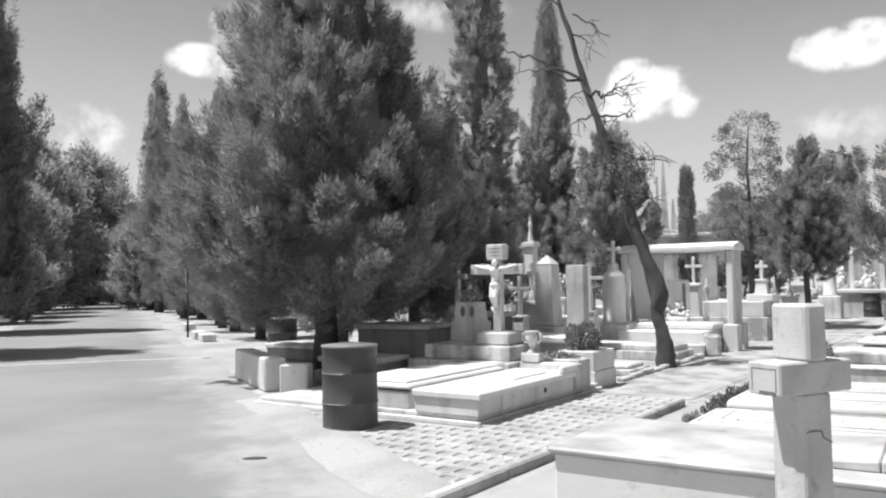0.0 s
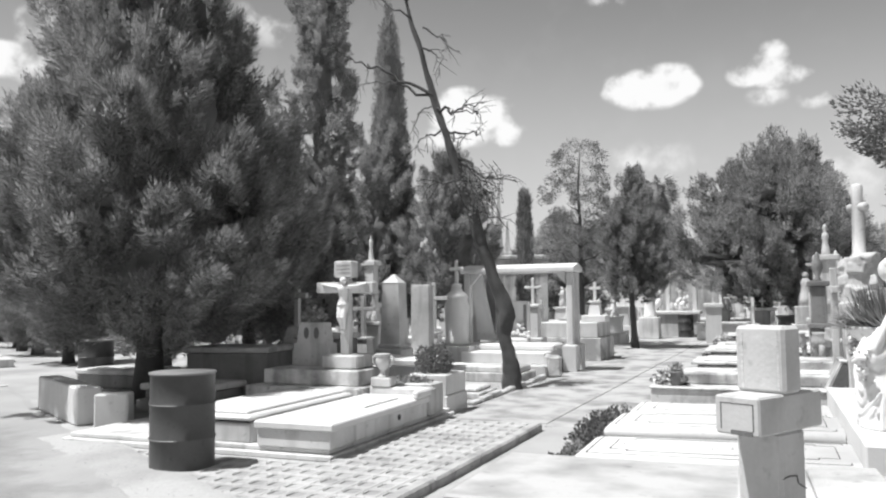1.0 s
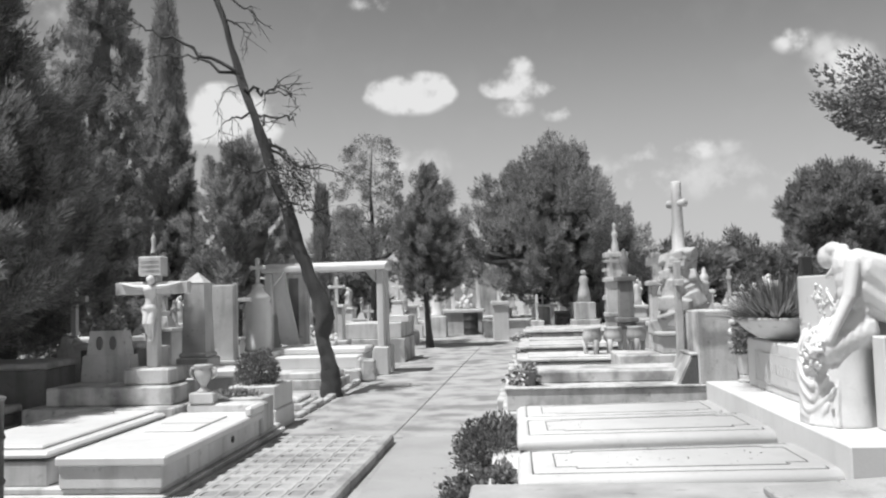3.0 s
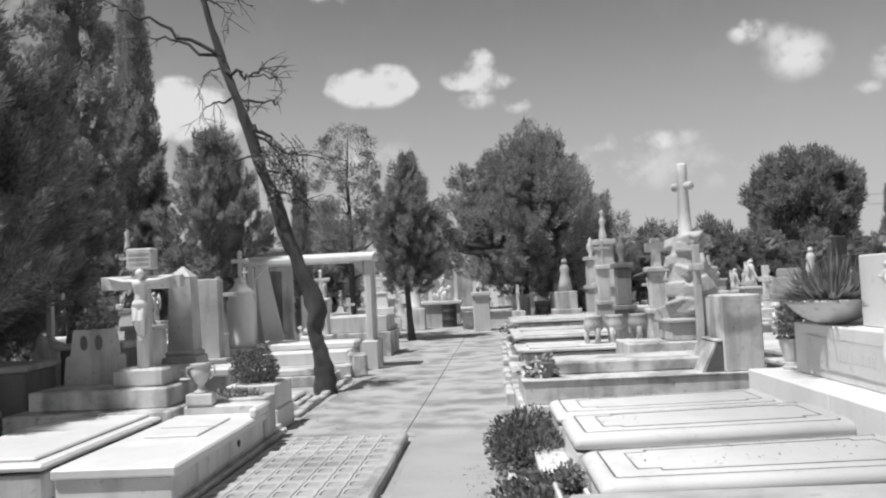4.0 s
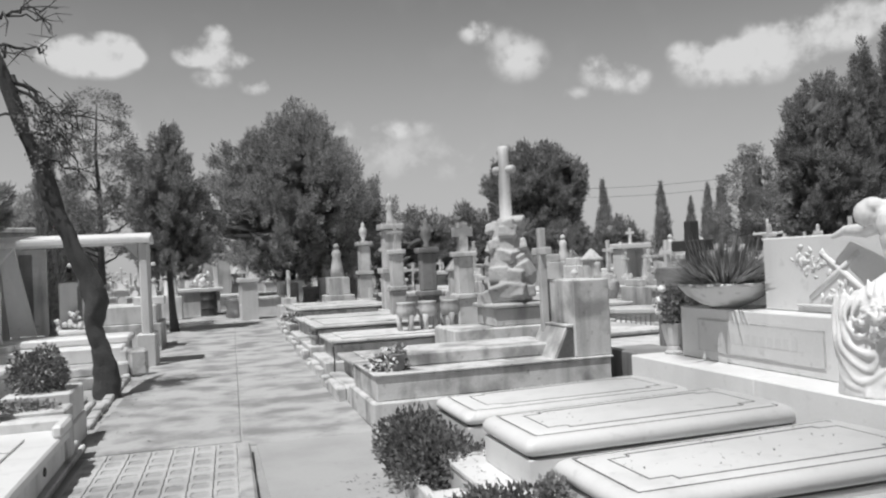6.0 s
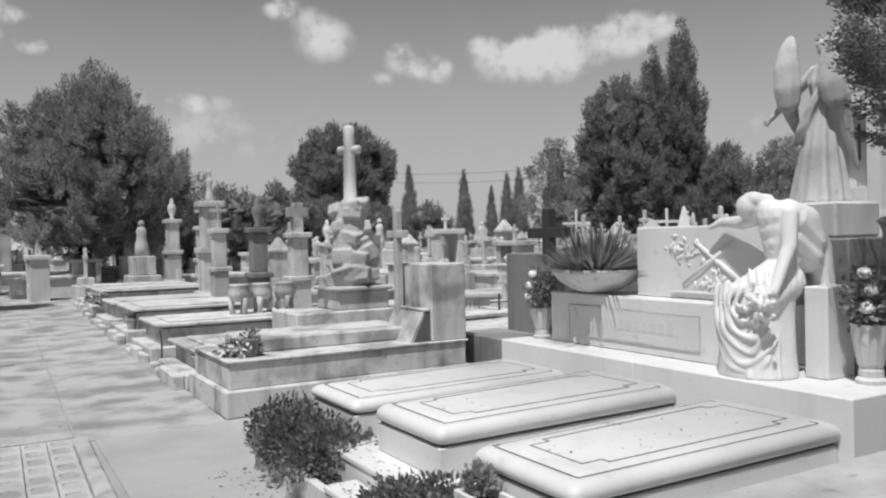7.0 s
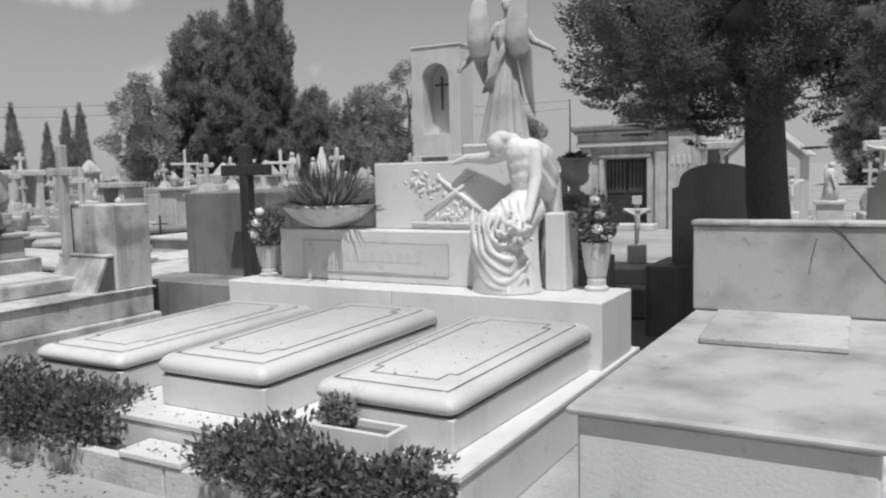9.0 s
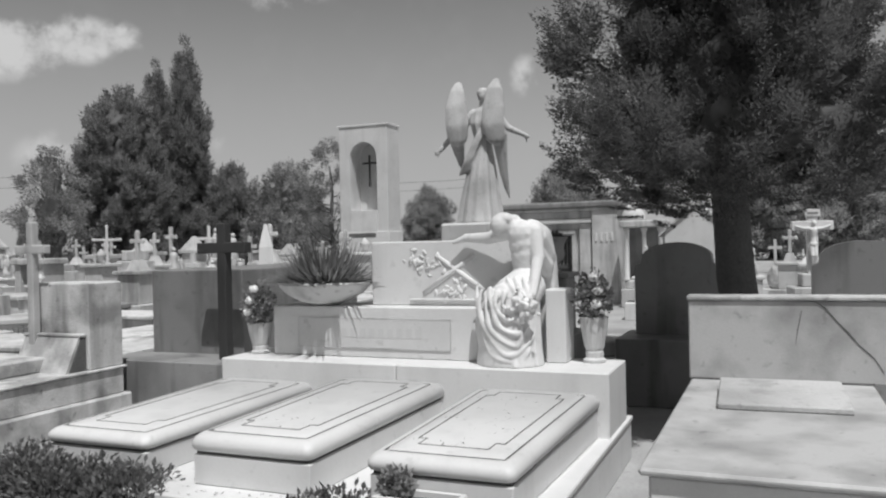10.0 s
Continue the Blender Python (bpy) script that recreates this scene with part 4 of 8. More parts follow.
# ---- trees ----
def crown_mesh(name, profile, height, base, seed, tufts, per, tuft_r, tuft_h, blade, width, upward, material, lumps=0.22, core=0.55, sparse=0.0, outward=0.6, shell=0.45):
    """A crown of small pointed leaves in tufts over an uneven envelope. profile: (share of the height, radius)."""
    r = np.random.RandomState(seed)
    zs, rs = np.array([p[0] for p in profile]), np.array([p[1] for p in profile])
    ph = r.rand(6) * 6.28

    def radius(zf, a):
        lump = np.sin(3 * a + ph[0] + 7 * zf) * 0.5 + np.sin(5 * a + ph[1] - 13 * zf) * 0.35 + np.sin(2 * a + ph[2] + 23 * zf) * 0.4
        return np.interp(zf, zs, rs) * (1 + lumps * lump)

    grid = np.linspace(0.0, 1.0, 200)
    weight = np.interp(grid, zs, rs) + 0.05
    zf = np.interp(r.rand(tufts), np.cumsum(weight) / weight.sum(), grid)
    a = r.rand(tufts) * 2 * np.pi
    share = shell + (1.04 - shell) * r.rand(tufts) ** 0.5
    if sparse:
        keep = np.sin(4 * a + 17 * zf + ph[3]) + np.sin(9 * zf + ph[4] - 3 * a) > -1.2 + 1.6 * sparse
        zf, a, share = zf[keep], a[keep], share[keep]
    rad = radius(zf, a) * share
    out = np.stack([np.cos(a), np.sin(a), np.zeros_like(a)], 1)
    centre = out * rad[:, None]
    centre[:, 2] = base + zf * (height - base)
    n = len(centre)
    d = r.normal(size=(n, per, 3))
    d /= np.linalg.norm(d, axis=2)[:, :, None]
    size = (0.6 + 0.8 * r.rand(n))[:, None, None]
    p = centre[:, None] + d * (r.rand(n, per) ** 0.4)[:, :, None] * np.array([tuft_r, tuft_r, tuft_h]) * size
    axis = d * 0.7 + out[:, None] * outward + np.array([0, 0, upward]) + r.normal(size=d.shape) * 0.25
    axis /= np.linalg.norm(axis, axis=2)[:, :, None]
    side = np.cross(axis, r.normal(size=d.shape))
    side /= np.linalg.norm(side, axis=2)[:, :, None] + 1e-9
    ln = (blade * (0.6 + 0.8 * r.rand(n, per)))[:, :, None]
    w = width * (0.7 + 0.6 * r.rand(n, per))[:, :, None]
    verts = np.stack([p - side * w, p + side * w, p + axis * ln], 2).reshape(-1, 3)
    faces = np.arange(len(verts)).reshape(-1, 3)
    if core:
        A, Z = 18, 14
        za, aa = np.meshgrid(np.linspace(0.03, 0.93, Z), np.arange(A) * 2 * np.pi / A, indexing="ij")
        rr = radius(za, aa) * core * (0.85 + 0.3 * r.rand(Z, A))
        cv = np.stack([rr * np.cos(aa), rr * np.sin(aa), base + za * (height - base)], 2).reshape(-1, 3)
        q = []
        for i in range(Z - 1):
            for j in range(A):
                k = (j + 1) % A
                q += [(i * A + j, i * A + k, (i + 1) * A + k), (i * A + j, (i + 1) * A + k, (i + 1) * A + j)]
        faces = np.concatenate([faces, np.array(q) + len(verts)])
        verts = np.concatenate([verts, cv])
    return raw_mesh(name, verts, faces, material)


def lobed_crown(name, profile, height, base, seed, lobes, lobe_r, lobe_l, tufts, per, tuft_r, blade, width, material, rise=0.9, core=0.6, lumps=0.18, shell=0.7, upward=0.9, flat=1.0):
    """A crown of pointed boughs: each lobe holds tufts of needles or leaves. profile: (share of the height, radius)."""
    r = np.random.RandomState(seed)
    zs, rs = np.array([p[0] for p in profile]), np.array([p[1] for p in profile])
    ph = r.rand(6) * 6.28

    def unit(v):
        return v / (np.linalg.norm(v, axis=-1, keepdims=True) + 1e-9)

    def radius(zf, a):
        lump = np.sin(3 * a + ph[0] + 7 * zf) * 0.5 + np.sin(5 * a + ph[1] - 13 * zf) * 0.35 + np.sin(2 * a + ph[2] + 23 * zf) * 0.4
        return np.interp(zf, zs, rs) * (1 + lumps * lump)

    grid = np.linspace(0.0, 1.0, 200)
    weight = np.interp(grid, zs, rs) + 0.06
    zf = np.interp((np.arange(lobes) + r.rand(lobes)) / lobes, np.cumsum(weight) / weight.sum(), grid)
    a = np.arange(lobes) * 2.39996 + r.rand(lobes) * 0.9
    share = shell + (1.0 - shell) * r.rand(lobes)
    size = 0.65 + 0.7 * r.rand(lobes)
    rad = np.maximum(radius(zf, a) * share - lobe_r * 0.5 * size, 0.0)
    out = np.stack([np.cos(a), np.sin(a), np.zeros(lobes)], 1)
    centre = out * rad[:, None]
    centre[:, 2] = base + zf * (height - base) - 0.3 * lobe_l
    axis = unit(out * (1.0 - 0.5 * zf)[:, None] + np.array([0, 0, 1.0]) * (rise * (0.5 + zf))[:, None] + r.normal(size=(lobes, 3)) * 0.18)
    side = unit(np.cross(axis, r.normal(size=(lobes, 3))))
    third = np.cross(axis, side)
    d = unit(r.normal(size=(lobes, tufts, 3)))
    q = d * (0.55 + 0.45 * r.rand(lobes, tufts) ** 0.5)[:, :, None]
    slim = (1.0 - 0.55 * np.maximum(q[:, :, 2:3], 0)) * lobe_r
    tc = centre[:, None] + (side[:, None] * q[:, :, :1] * slim + third[:, None] * q[:, :, 1:2] * slim * flat + axis[:, None] * q[:, :, 2:3] * lobe_l) * size[:, None, None]
    td = unit(axis[:, None] * upward + (tc - centre[:, None]) / max(lobe_r, lobe_l) * 0.8 + r.normal(size=tc.shape) * 0.15)
    e = unit(r.normal(size=(lobes, tufts, per, 3)))
    p = tc[:, :, None] + (e * 0.8 + td[:, :, None] * e[:, :, :, 2:3]) * tuft_r * (r.rand(lobes, tufts, per) ** 0.5)[..., None]
    bd = unit(td[:, :, None] * 1.0 + e * 0.75)
    bs = unit(np.cross(bd, r.normal(size=e.shape)))
    ln = (blade * (0.6 + 0.8 * r.rand(lobes, tufts, per)))[..., None]
    w = (width * (0.7 + 0.6 * r.rand(lobes, tufts, per)))[..., None]
    verts = np.stack([p - bs * w, p + bs * w, p + bd * ln], 3).reshape(-1, 3)
    faces = np.arange(len(verts)).reshape(-1, 3)
    if core:
        A, Z = 40, 36
        za, aa = np.meshgrid(np.linspace(0.03, 0.93, Z), np.arange(A) * 2 * np.pi / A, indexing="ij")
        rr = radius(za, aa) * core * (0.62 + 0.55 * r.rand(Z, A))
        cv = np.stack([rr * np.cos(aa), rr * np.sin(aa), base + za * (height - base)], 2).reshape(-1, 3)
        fc = []
        for i in range(Z - 1):
            for j in range(A):
                k = (j + 1) % A
                fc += [(i * A + j, i * A + k, (i + 1) * A + k), (i * A + j, (i + 1) * A + k, (i + 1) * A + j)]
        faces = np.concatenate([faces, np.array(fc) + len(verts)])
        verts = np.concatenate([verts, cv])
    return raw_mesh(name, verts, faces, material)


def trunk_mesh(height, r0, r1, seed, limbs=8, reach=0.8, base=1.0, lean=(0, 0), material=None, curve=0.15, rise=0.7):
    r = random.Random(seed)
    bm = bmesh.new()
    n = 9
    pts = [Vector((lean[0] * i / n + curve * r0 * 4 * noise.noise((i * 0.5, seed, 0)), lean[1] * i / n + curve * r0 * 4 * noise.noise((i * 0.5, seed, 7)), height * i / n)) for i in range(n + 1)]
    pts[0].z = -0.03
    rad = [r0 * (1.35 if i == 0 else 1) + (r1 - r0) * i / n for i in range(n + 1)]
    tube(bm, pts, rad, 10)
    for k in range(limbs):
        f = r.uniform(base / height, 0.92)
        i = min(n - 1, int(f * n))
        p = pts[i].lerp(pts[i + 1], f * n - i)
        a = r.uniform(0, 2 * math.pi)
        d = Vector((math.cos(a), math.sin(a), rise * r.uniform(0.3, 1.2)))
        L = reach * r.uniform(0.6, 1.1) * (1.15 - f)
        rr = max(0.012, rad[i] * 0.4)
        tube(bm, [p, p + d * L * 0.5 + Vector((0, 0, -0.04 * L)), p + d * L + Vector((0, 0, 0.12 * L))], [rr, rr * 0.65, rr * 0.25], 6)
    return finish(bm, "trunk", material or BARK, True)


def tree(x, y, label, crown, trunk, category="tree", turn=0.0, name="tree", group=""):
    t = thing(name, x, y, 0.0, label, category, turn, group)
    new("trunk", trunk).parent = t
    new("crown", crown).parent = t
    return t


# bushy pine by the road, with upturned tufts
pine = tree(-9.55, 10.6, "large bushy dark pine with upturned tufts over the graves",
     lobed_crown("crown", [(0, 1.2), (0.06, 2.3), (0.16, 2.55), (0.30, 2.15), (0.44, 1.5), (0.6, 1.12), (0.8, 0.95), (0.92, 0.6), (1, 0.15)], 9.0, 1.42, 1, 290, 0.33, 0.60, 20, 92, 0.12, 0.085, 0.0068, PINE, 1.0, 0.55),
     trunk_mesh(7.5, 0.20, 0.05, 1, 14, 2.0, 1.2), name="pine_tree")
next(o for o in pine.children if o.name.startswith("crown")).location = (0.3, -0.4, 0.0)
tree(-9.9, 13.6, "bushy dark pine behind the graves",
     lobed_crown("crown", [(0, 0.8), (0.15, 1.45), (0.45, 1.3), (0.75, 0.75), (1, 0.1)], 5.4, 1.0, 2, 105, 0.30, 0.55, 16, 80, 0.12, 0.085, 0.0072, PINE, 1.0, 0.55),
     trunk_mesh(4.8, 0.15, 0.04, 2, 10, 1.3, 1.2), name="pine_tree")
row_crown = lobed_crown("crown", [(0, 1.0), (0.12, 1.65), (0.4, 1.35), (0.7, 0.85), (0.9, 0.4), (1, 0.05)], 7.6, 0.9, 3, 120, 0.34, 0.70, 14, 48, 0.15, 0.12, 0.012, PINE, 1.3, 0.62, 0.25)
row_trunk = trunk_mesh(6.5, 0.18, 0.05, 3, 8, 1.6, 1.2)
for k, (x, y, s) in enumerate(((-18.0, 15.3, 0.70), (-14.0, 14.2, 0.72), (-21.8, 17.7, 0.78), (-26.0, 20.6, 0.85), (-31.0, 23.8, 1.0), (-35.5, 26.8, 1.0), (-40.0, 29.5, 1.0), (-50.0, 36.3, 1.0), (-62.0, 44.5, 1.05), (-75.0, 53.5, 1.05), (-90.0, 64.0, 1.1))):
    t = tree(x + 0.7, y + 1.05, "dark pine in a row along the road", row_crown, row_trunk, turn=47.0 * k, name="pine_tree", group="pines along the road")
    t.scale = (s, s, s)
# slender cypresses behind the road pines
road_cyp = crown_mesh("crown", [(0, 0.7), (0.2, 0.95), (0.5, 0.85), (0.8, 0.5), (0.95, 0.18), (1, 0.02)], 10.0, 0.5, 44, 620, 60, 0.16, 0.30, 0.10, 0.014, 1.4, CYPRESS, 0.26, 0.6, 0.0, 0.3)
road_cyp_trunk = trunk_mesh(8.5, 0.16, 0.03, 45, 5, 0.4, 1.0)
for k, (x, y, s) in enumerate(((-41.0, 30.4, 1.44), (-31.9, 25.1, 1.06), (-23.2, 20.0, 0.90), (-36.2, 28.2, 0.95))):
    t = tree(x, y, "slender dark cypress among pines along the road", road_cyp, road_cyp_trunk, turn=75.0 * k, name="cypress_tree", group="cypresses among the road pines")
    t.scale = (s * 0.9, s * 0.9, s)
# cypresses
cyp_a = lobed_crown("crown", [(0, 0.75), (0.15, 1.0), (0.5, 0.92), (0.8, 0.72), (0.95, 0.4), (1, 0.1)], 10.0, 1.2, 4, 190, 0.21, 0.26, 15, 60, 0.085, 0.05, 0.009, CYPRESS, 0.6, 0.2, 0.36, 0.45)
tree(-9.45, 15.5, "tall loose dark cypress with gaps in its foliage", cyp_a, trunk_mesh(9.0, 0.16, 0.03, 4, 16, 0.8, 1.3), name="cypress_tree")
cyp_b = crown_mesh("crown", [(0, 0.9), (0.2, 0.95), (0.45, 0.62), (0.75, 0.42), (0.93, 0.2), (1, 0.02)], 11.0, 0.9, 5, 1500, 60, 0.12, 0.30, 0.08, 0.012, 1.6, CYPRESS, 0.16, 0.65, 0.0, 0.35)
tree(-12.0, 24.0, "tall narrow dark cypress", cyp_b, trunk_mesh(9.0, 0.16, 0.03, 5, 6, 0.5, 1.2), name="cypress_tree")
tree(-9.0, 21.7, "bushy young pine behind the canopy tomb",
     lobed_crown("crown", [(0, 0.8), (0.2, 1.35), (0.5, 1.25), (0.8, 0.8), (1, 0.25)], 5.6, 1.5, 6, 80, 0.26, 0.5, 14, 70, 0.11, 0.12, 0.011, BROAD, 0.9, 0.4, 0.3, 0.45),
     trunk_mesh(5.0, 0.10, 0.03, 6, 8, 0.8, 1.6), name="pine_tree")
tree(-11.75, 23.3, "leafy pale-green tree growing round a tall cypress",
     lobed_crown("crown", [(0, 0.7), (0.2, 1.0), (0.5, 0.95), (0.8, 0.75), (1, 0.15)], 7.3, 1.2, 46, 84, 0.24, 0.42, 14, 60, 0.12, 0.10, 0.014, BROAD, 0.8, 0.4, 0.35, 0.5),
     trunk_mesh(6.0, 0.10, 0.03, 46, 8, 0.8, 1.2), name="tree")
stub = crown_mesh("crown", [(0, 0.2), (0.3, 0.22), (0.8, 0.17), (0.97, 0.12), (1, 0.08)], 4.4, 0.6, 7, 520, 26, 0.05, 0.15, 0.11, 0.012, 1.6, CYPRESS, 0.1, 0.75, 0.0, 0.3)
tree(-6.9, 21.8, "narrow clipped dark cypress", stub, trunk_mesh(3.8, 0.08, 0.03, 7, 3, 0.3, 0.8), name="cypress_tree")
tree(-6.5, 26.9, "sparse tree with open twigs and small leaf clumps",
     crown_mesh("crown", [(0, 0.7), (0.3, 1.2), (0.6, 1.0), (0.85, 0.8), (1, 0.3)], 6.7, 2.2, 8, 300, 80, 0.20, 0.16, 0.08, 0.015, 0.3, DARKTREE, 0.4, 0.0, 0.28),
     trunk_mesh(6.3, 0.12, 0.02, 8, 30, 1.3, 1.8), name="tree")
tree(-4.6, 25.5, "dense conical dark tree on a thin trunk beside the path",
     lobed_crown("crown", [(0, 0.8), (0.15, 1.2), (0.45, 0.95), (0.75, 0.5), (1, 0.06)], 5.5, 1.75, 9, 90, 0.24, 0.36, 12, 60, 0.11, 0.09, 0.012, BROAD, 0.9, 0.5, 0.3, 0.6),
     trunk_mesh(4.8, 0.10, 0.03, 9, 8, 0.9, 1.7, (-0.25, 0)), name="tree")
tree(-6.3, 46.2, "palm tree with drooping fronds",
     crown_mesh("crown", [(0, 0.6), (0.2, 0.85), (0.45, 0.7), (0.55, 0.2), (0.62, 0.5), (0.8, 0.9), (1, 0.35)], 8.0, 3.9, 10, 120, 50, 0.1, 0.25, 0.5, 0.025, -0.25, BROAD, 0.15, 0.5, 0.0, 1.2),
     trunk_mesh(6.8, 0.17, 0.14, 10, 0, 0.1, 1.0), name="palm_tree")
big = tree(-1.1, 32.3, "broad dark spreading tree with a short stout trunk",
     lobed_crown("crown", [(0, 2.3), (0.12, 3.5), (0.4, 3.6), (0.62, 2.9), (0.82, 1.7), (1, 0.4)], 7.1, 1.75, 11, 250, 0.40, 0.62, 15, 60, 0.18, 0.11, 0.017, BROAD, 1.0, 0.52, 0.44, 0.5),
     trunk_mesh(5.5, 0.34, 0.08, 11, 16, 2.8, 0.9, (0.5, 0)), name="tree")
next(o for o in big.children if o.name.startswith("crown")).location = (0.6, 0.0, 0.0)
tree(0.75, 36.3, "tall pointed tree behind a broad spreading tree",
     lobed_crown("crown", [(0, 1.2), (0.2, 1.9), (0.5, 1.5), (0.75, 0.8), (0.9, 0.35), (1, 0.05)], 8.0, 1.4, 51, 110, 0.34, 0.55, 13, 50, 0.2, 0.13, 0.022, BROAD, 1.2, 0.5, 0.35, 0.5),
     trunk_mesh(7.0, 0.2, 0.04, 51, 10, 1.5, 1.2), name="tree")
tree(1.6, 37.5, "small tree with open crown", crown_mesh("crown", [(0, 1.0), (0.4, 1.6), (0.8, 0.9), (1, 0.2)], 6.9, 1.8, 12, 240, 90, 0.3, 0.26, 0.12, 0.02, 0.4, BROAD, 0.35, 0.4, 0.2), trunk_mesh(5.8, 0.15, 0.04, 12, 12, 1.4, 1.5), name="tree")
# umbrella pine and far cypresses
tree(26.3, 74.0, "large dark umbrella pine far behind the graves",
     lobed_crown("crown", [(0, 5.2), (0.07, 5.9), (0.2, 4.0), (0.35, 4.3), (0.6, 4.8), (0.8, 4.2), (0.93, 2.8), (1, 1.0)], 11.8, 2.6, 13, 240, 0.85, 0.75, 14, 40, 0.45, 0.35, 0.06, DARKTREE, 1.0, 0.78, 0.14, 0.75),
     trunk_mesh(9.5, 0.5, 0.2, 13, 10, 4.0, 3.0), name="umbrella_pine")
far_cyp = crown_mesh("crown", [(0, 1.0), (0.2, 1.15), (0.6, 0.75), (0.9, 0.25), (1, 0.03)], 10.0, 0.4, 14, 700, 14, 0.2, 0.4, 0.28, 0.035, 1.6, CYPRESS, 0.15, 0.7, 0.0, 0.3)
far_trunk = trunk_mesh(8.0, 0.2, 0.05, 14, 2, 0.4, 1.0)
for k, (x, y, h) in enumerate(((40.5, 87.4, 10.0), (46.1, 84.2, 9.3), (48.8, 82.5, 7.4), (50.3, 81.4, 8.8), (51.5, 80.6, 9.4), (55.5, 78.0, 6.5), (43.5, 86.0, 5.0))):
    t = tree(x, y, "slender dark cypress on the skyline", far_cyp, far_trunk, turn=61.0 * k, name="cypress_tree", group="cypresses on the skyline")
    t.scale = (h / 10, h / 10, h / 10)
# dark group behind the monument
tree(21.7, 31.3, "dense dark evergreen in a group behind the graves", lobed_crown("crown", [(0, 1.6), (0.2, 2.1), (0.6, 2.0), (0.85, 1.5), (1, 0.5)], 8.4, 0.6, 15, 150, 0.42, 0.5, 14, 45, 0.22, 0.15, 0.024, DARKTREE, 0.9, 0.7, 0.2, 0.7), trunk_mesh(7.0, 0.3, 0.1, 15, 6, 1.0, 1.0), name="evergreen_tree")
grp = lobed_crown("crown", [(0, 1.4), (0.25, 1.5), (0.6, 1.1), (0.9, 0.4), (1, 0.05)], 11.2, 0.6, 16, 150, 0.34, 0.7, 14, 45, 0.20, 0.15, 0.024, DARKTREE, 1.6, 0.7, 0.22, 0.7)
for x, y, s in ((25.0, 30.6, 1.0), (24.1, 31.6, 0.9)):
    t = tree(x, y, "tall dark cypress in a group behind the graves", grp, trunk_mesh(9.5, 0.25, 0.06, 16, 4, 0.6, 1.0), turn=80.0 * s, name="cypress_tree")
    t.scale = (s, s, s)
tree(25.2, 28.3, "dense dark evergreen in a group behind the graves", lobed_crown("crown", [(0, 1.4), (0.4, 1.5), (0.8, 0.9), (1, 0.2)], 5.4, 0.5, 17, 90, 0.36, 0.45, 14, 40, 0.2, 0.15, 0.024, DARKTREE, 0.9, 0.65, 0.25, 0.65), trunk_mesh(4.5, 0.2, 0.06, 17, 6, 1.0, 1.0), name="evergreen_tree")
tree(18.3, 31.8, "sparse open tree beside a dark group", crown_mesh("crown", [(0, 1.0), (0.4, 1.5), (0.8, 1.0), (1, 0.3)], 5.7, 1.2, 18, 200, 90, 0.28, 0.24, 0.12, 0.02, 0.3, BROAD, 0.4, 0.3, 0.3), trunk_mesh(4.8, 0.14, 0.04, 18, 14, 1.3, 1.4), name="tree")
tree(24.7, 25.0, "rounded dark tree behind the graves", lobed_crown("crown", [(0, 1.4), (0.4, 2.0), (0.8, 1.3), (1, 0.4)], 4.9, 0.6, 19, 100, 0.38, 0.42, 14, 40, 0.2, 0.14, 0.022, BROAD, 0.8, 0.6, 0.25, 0.65), trunk_mesh(4.0, 0.2, 0.06, 19, 8, 1.3, 1.0), name="tree")
tree(21.0, 20.4, "thin leafy tree with light showing through",
     crown_mesh("crown", [(0, 1.0), (0.3, 1.5), (0.6, 1.45), (0.85, 0.9), (1, 0.3)], 5.6, 0.9, 20, 330, 90, 0.17, 0.16, 0.09, 0.016, 0.4, BROAD, 0.4, 0.0, 0.2),
     trunk_mesh(4.6, 0.14, 0.03, 20, 26, 1.4, 1.0), name="tree")
hedge = lobed_crown("crown", [(0, 1.6), (0.4, 2.1), (0.8, 1.5), (1, 0.4)], 3.7, 0.2, 47, 80, 0.4, 0.4, 12, 34, 0.22, 0.16, 0.026, DARKTREE, 0.7, 0.7, 0.25, 0.65)
hedge_trunk = trunk_mesh(2.8, 0.15, 0.05, 47, 6, 0.9, 0.4)
for k, (x, y, s) in enumerate(((5.4, 38.6, 1.0), (8.2, 39.6, 1.05), (10.9, 40.2, 0.9), (14.0, 41.5, 0.85), (18.5, 44.0, 0.9))):
    t = tree(x, y, "low dark evergreen behind the tombs", hedge, hedge_trunk, turn=66.0 * k, name="evergreen_tree", group="dark evergreens behind the tombs")
    t.scale = (s, s, s)
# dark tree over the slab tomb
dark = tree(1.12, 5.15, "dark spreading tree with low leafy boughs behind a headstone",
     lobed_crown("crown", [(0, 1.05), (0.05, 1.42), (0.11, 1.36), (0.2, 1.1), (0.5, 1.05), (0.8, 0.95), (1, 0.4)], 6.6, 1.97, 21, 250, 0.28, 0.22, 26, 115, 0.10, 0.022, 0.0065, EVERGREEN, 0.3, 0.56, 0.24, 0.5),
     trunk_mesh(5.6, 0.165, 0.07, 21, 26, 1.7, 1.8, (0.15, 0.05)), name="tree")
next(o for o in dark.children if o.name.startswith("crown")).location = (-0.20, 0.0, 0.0)
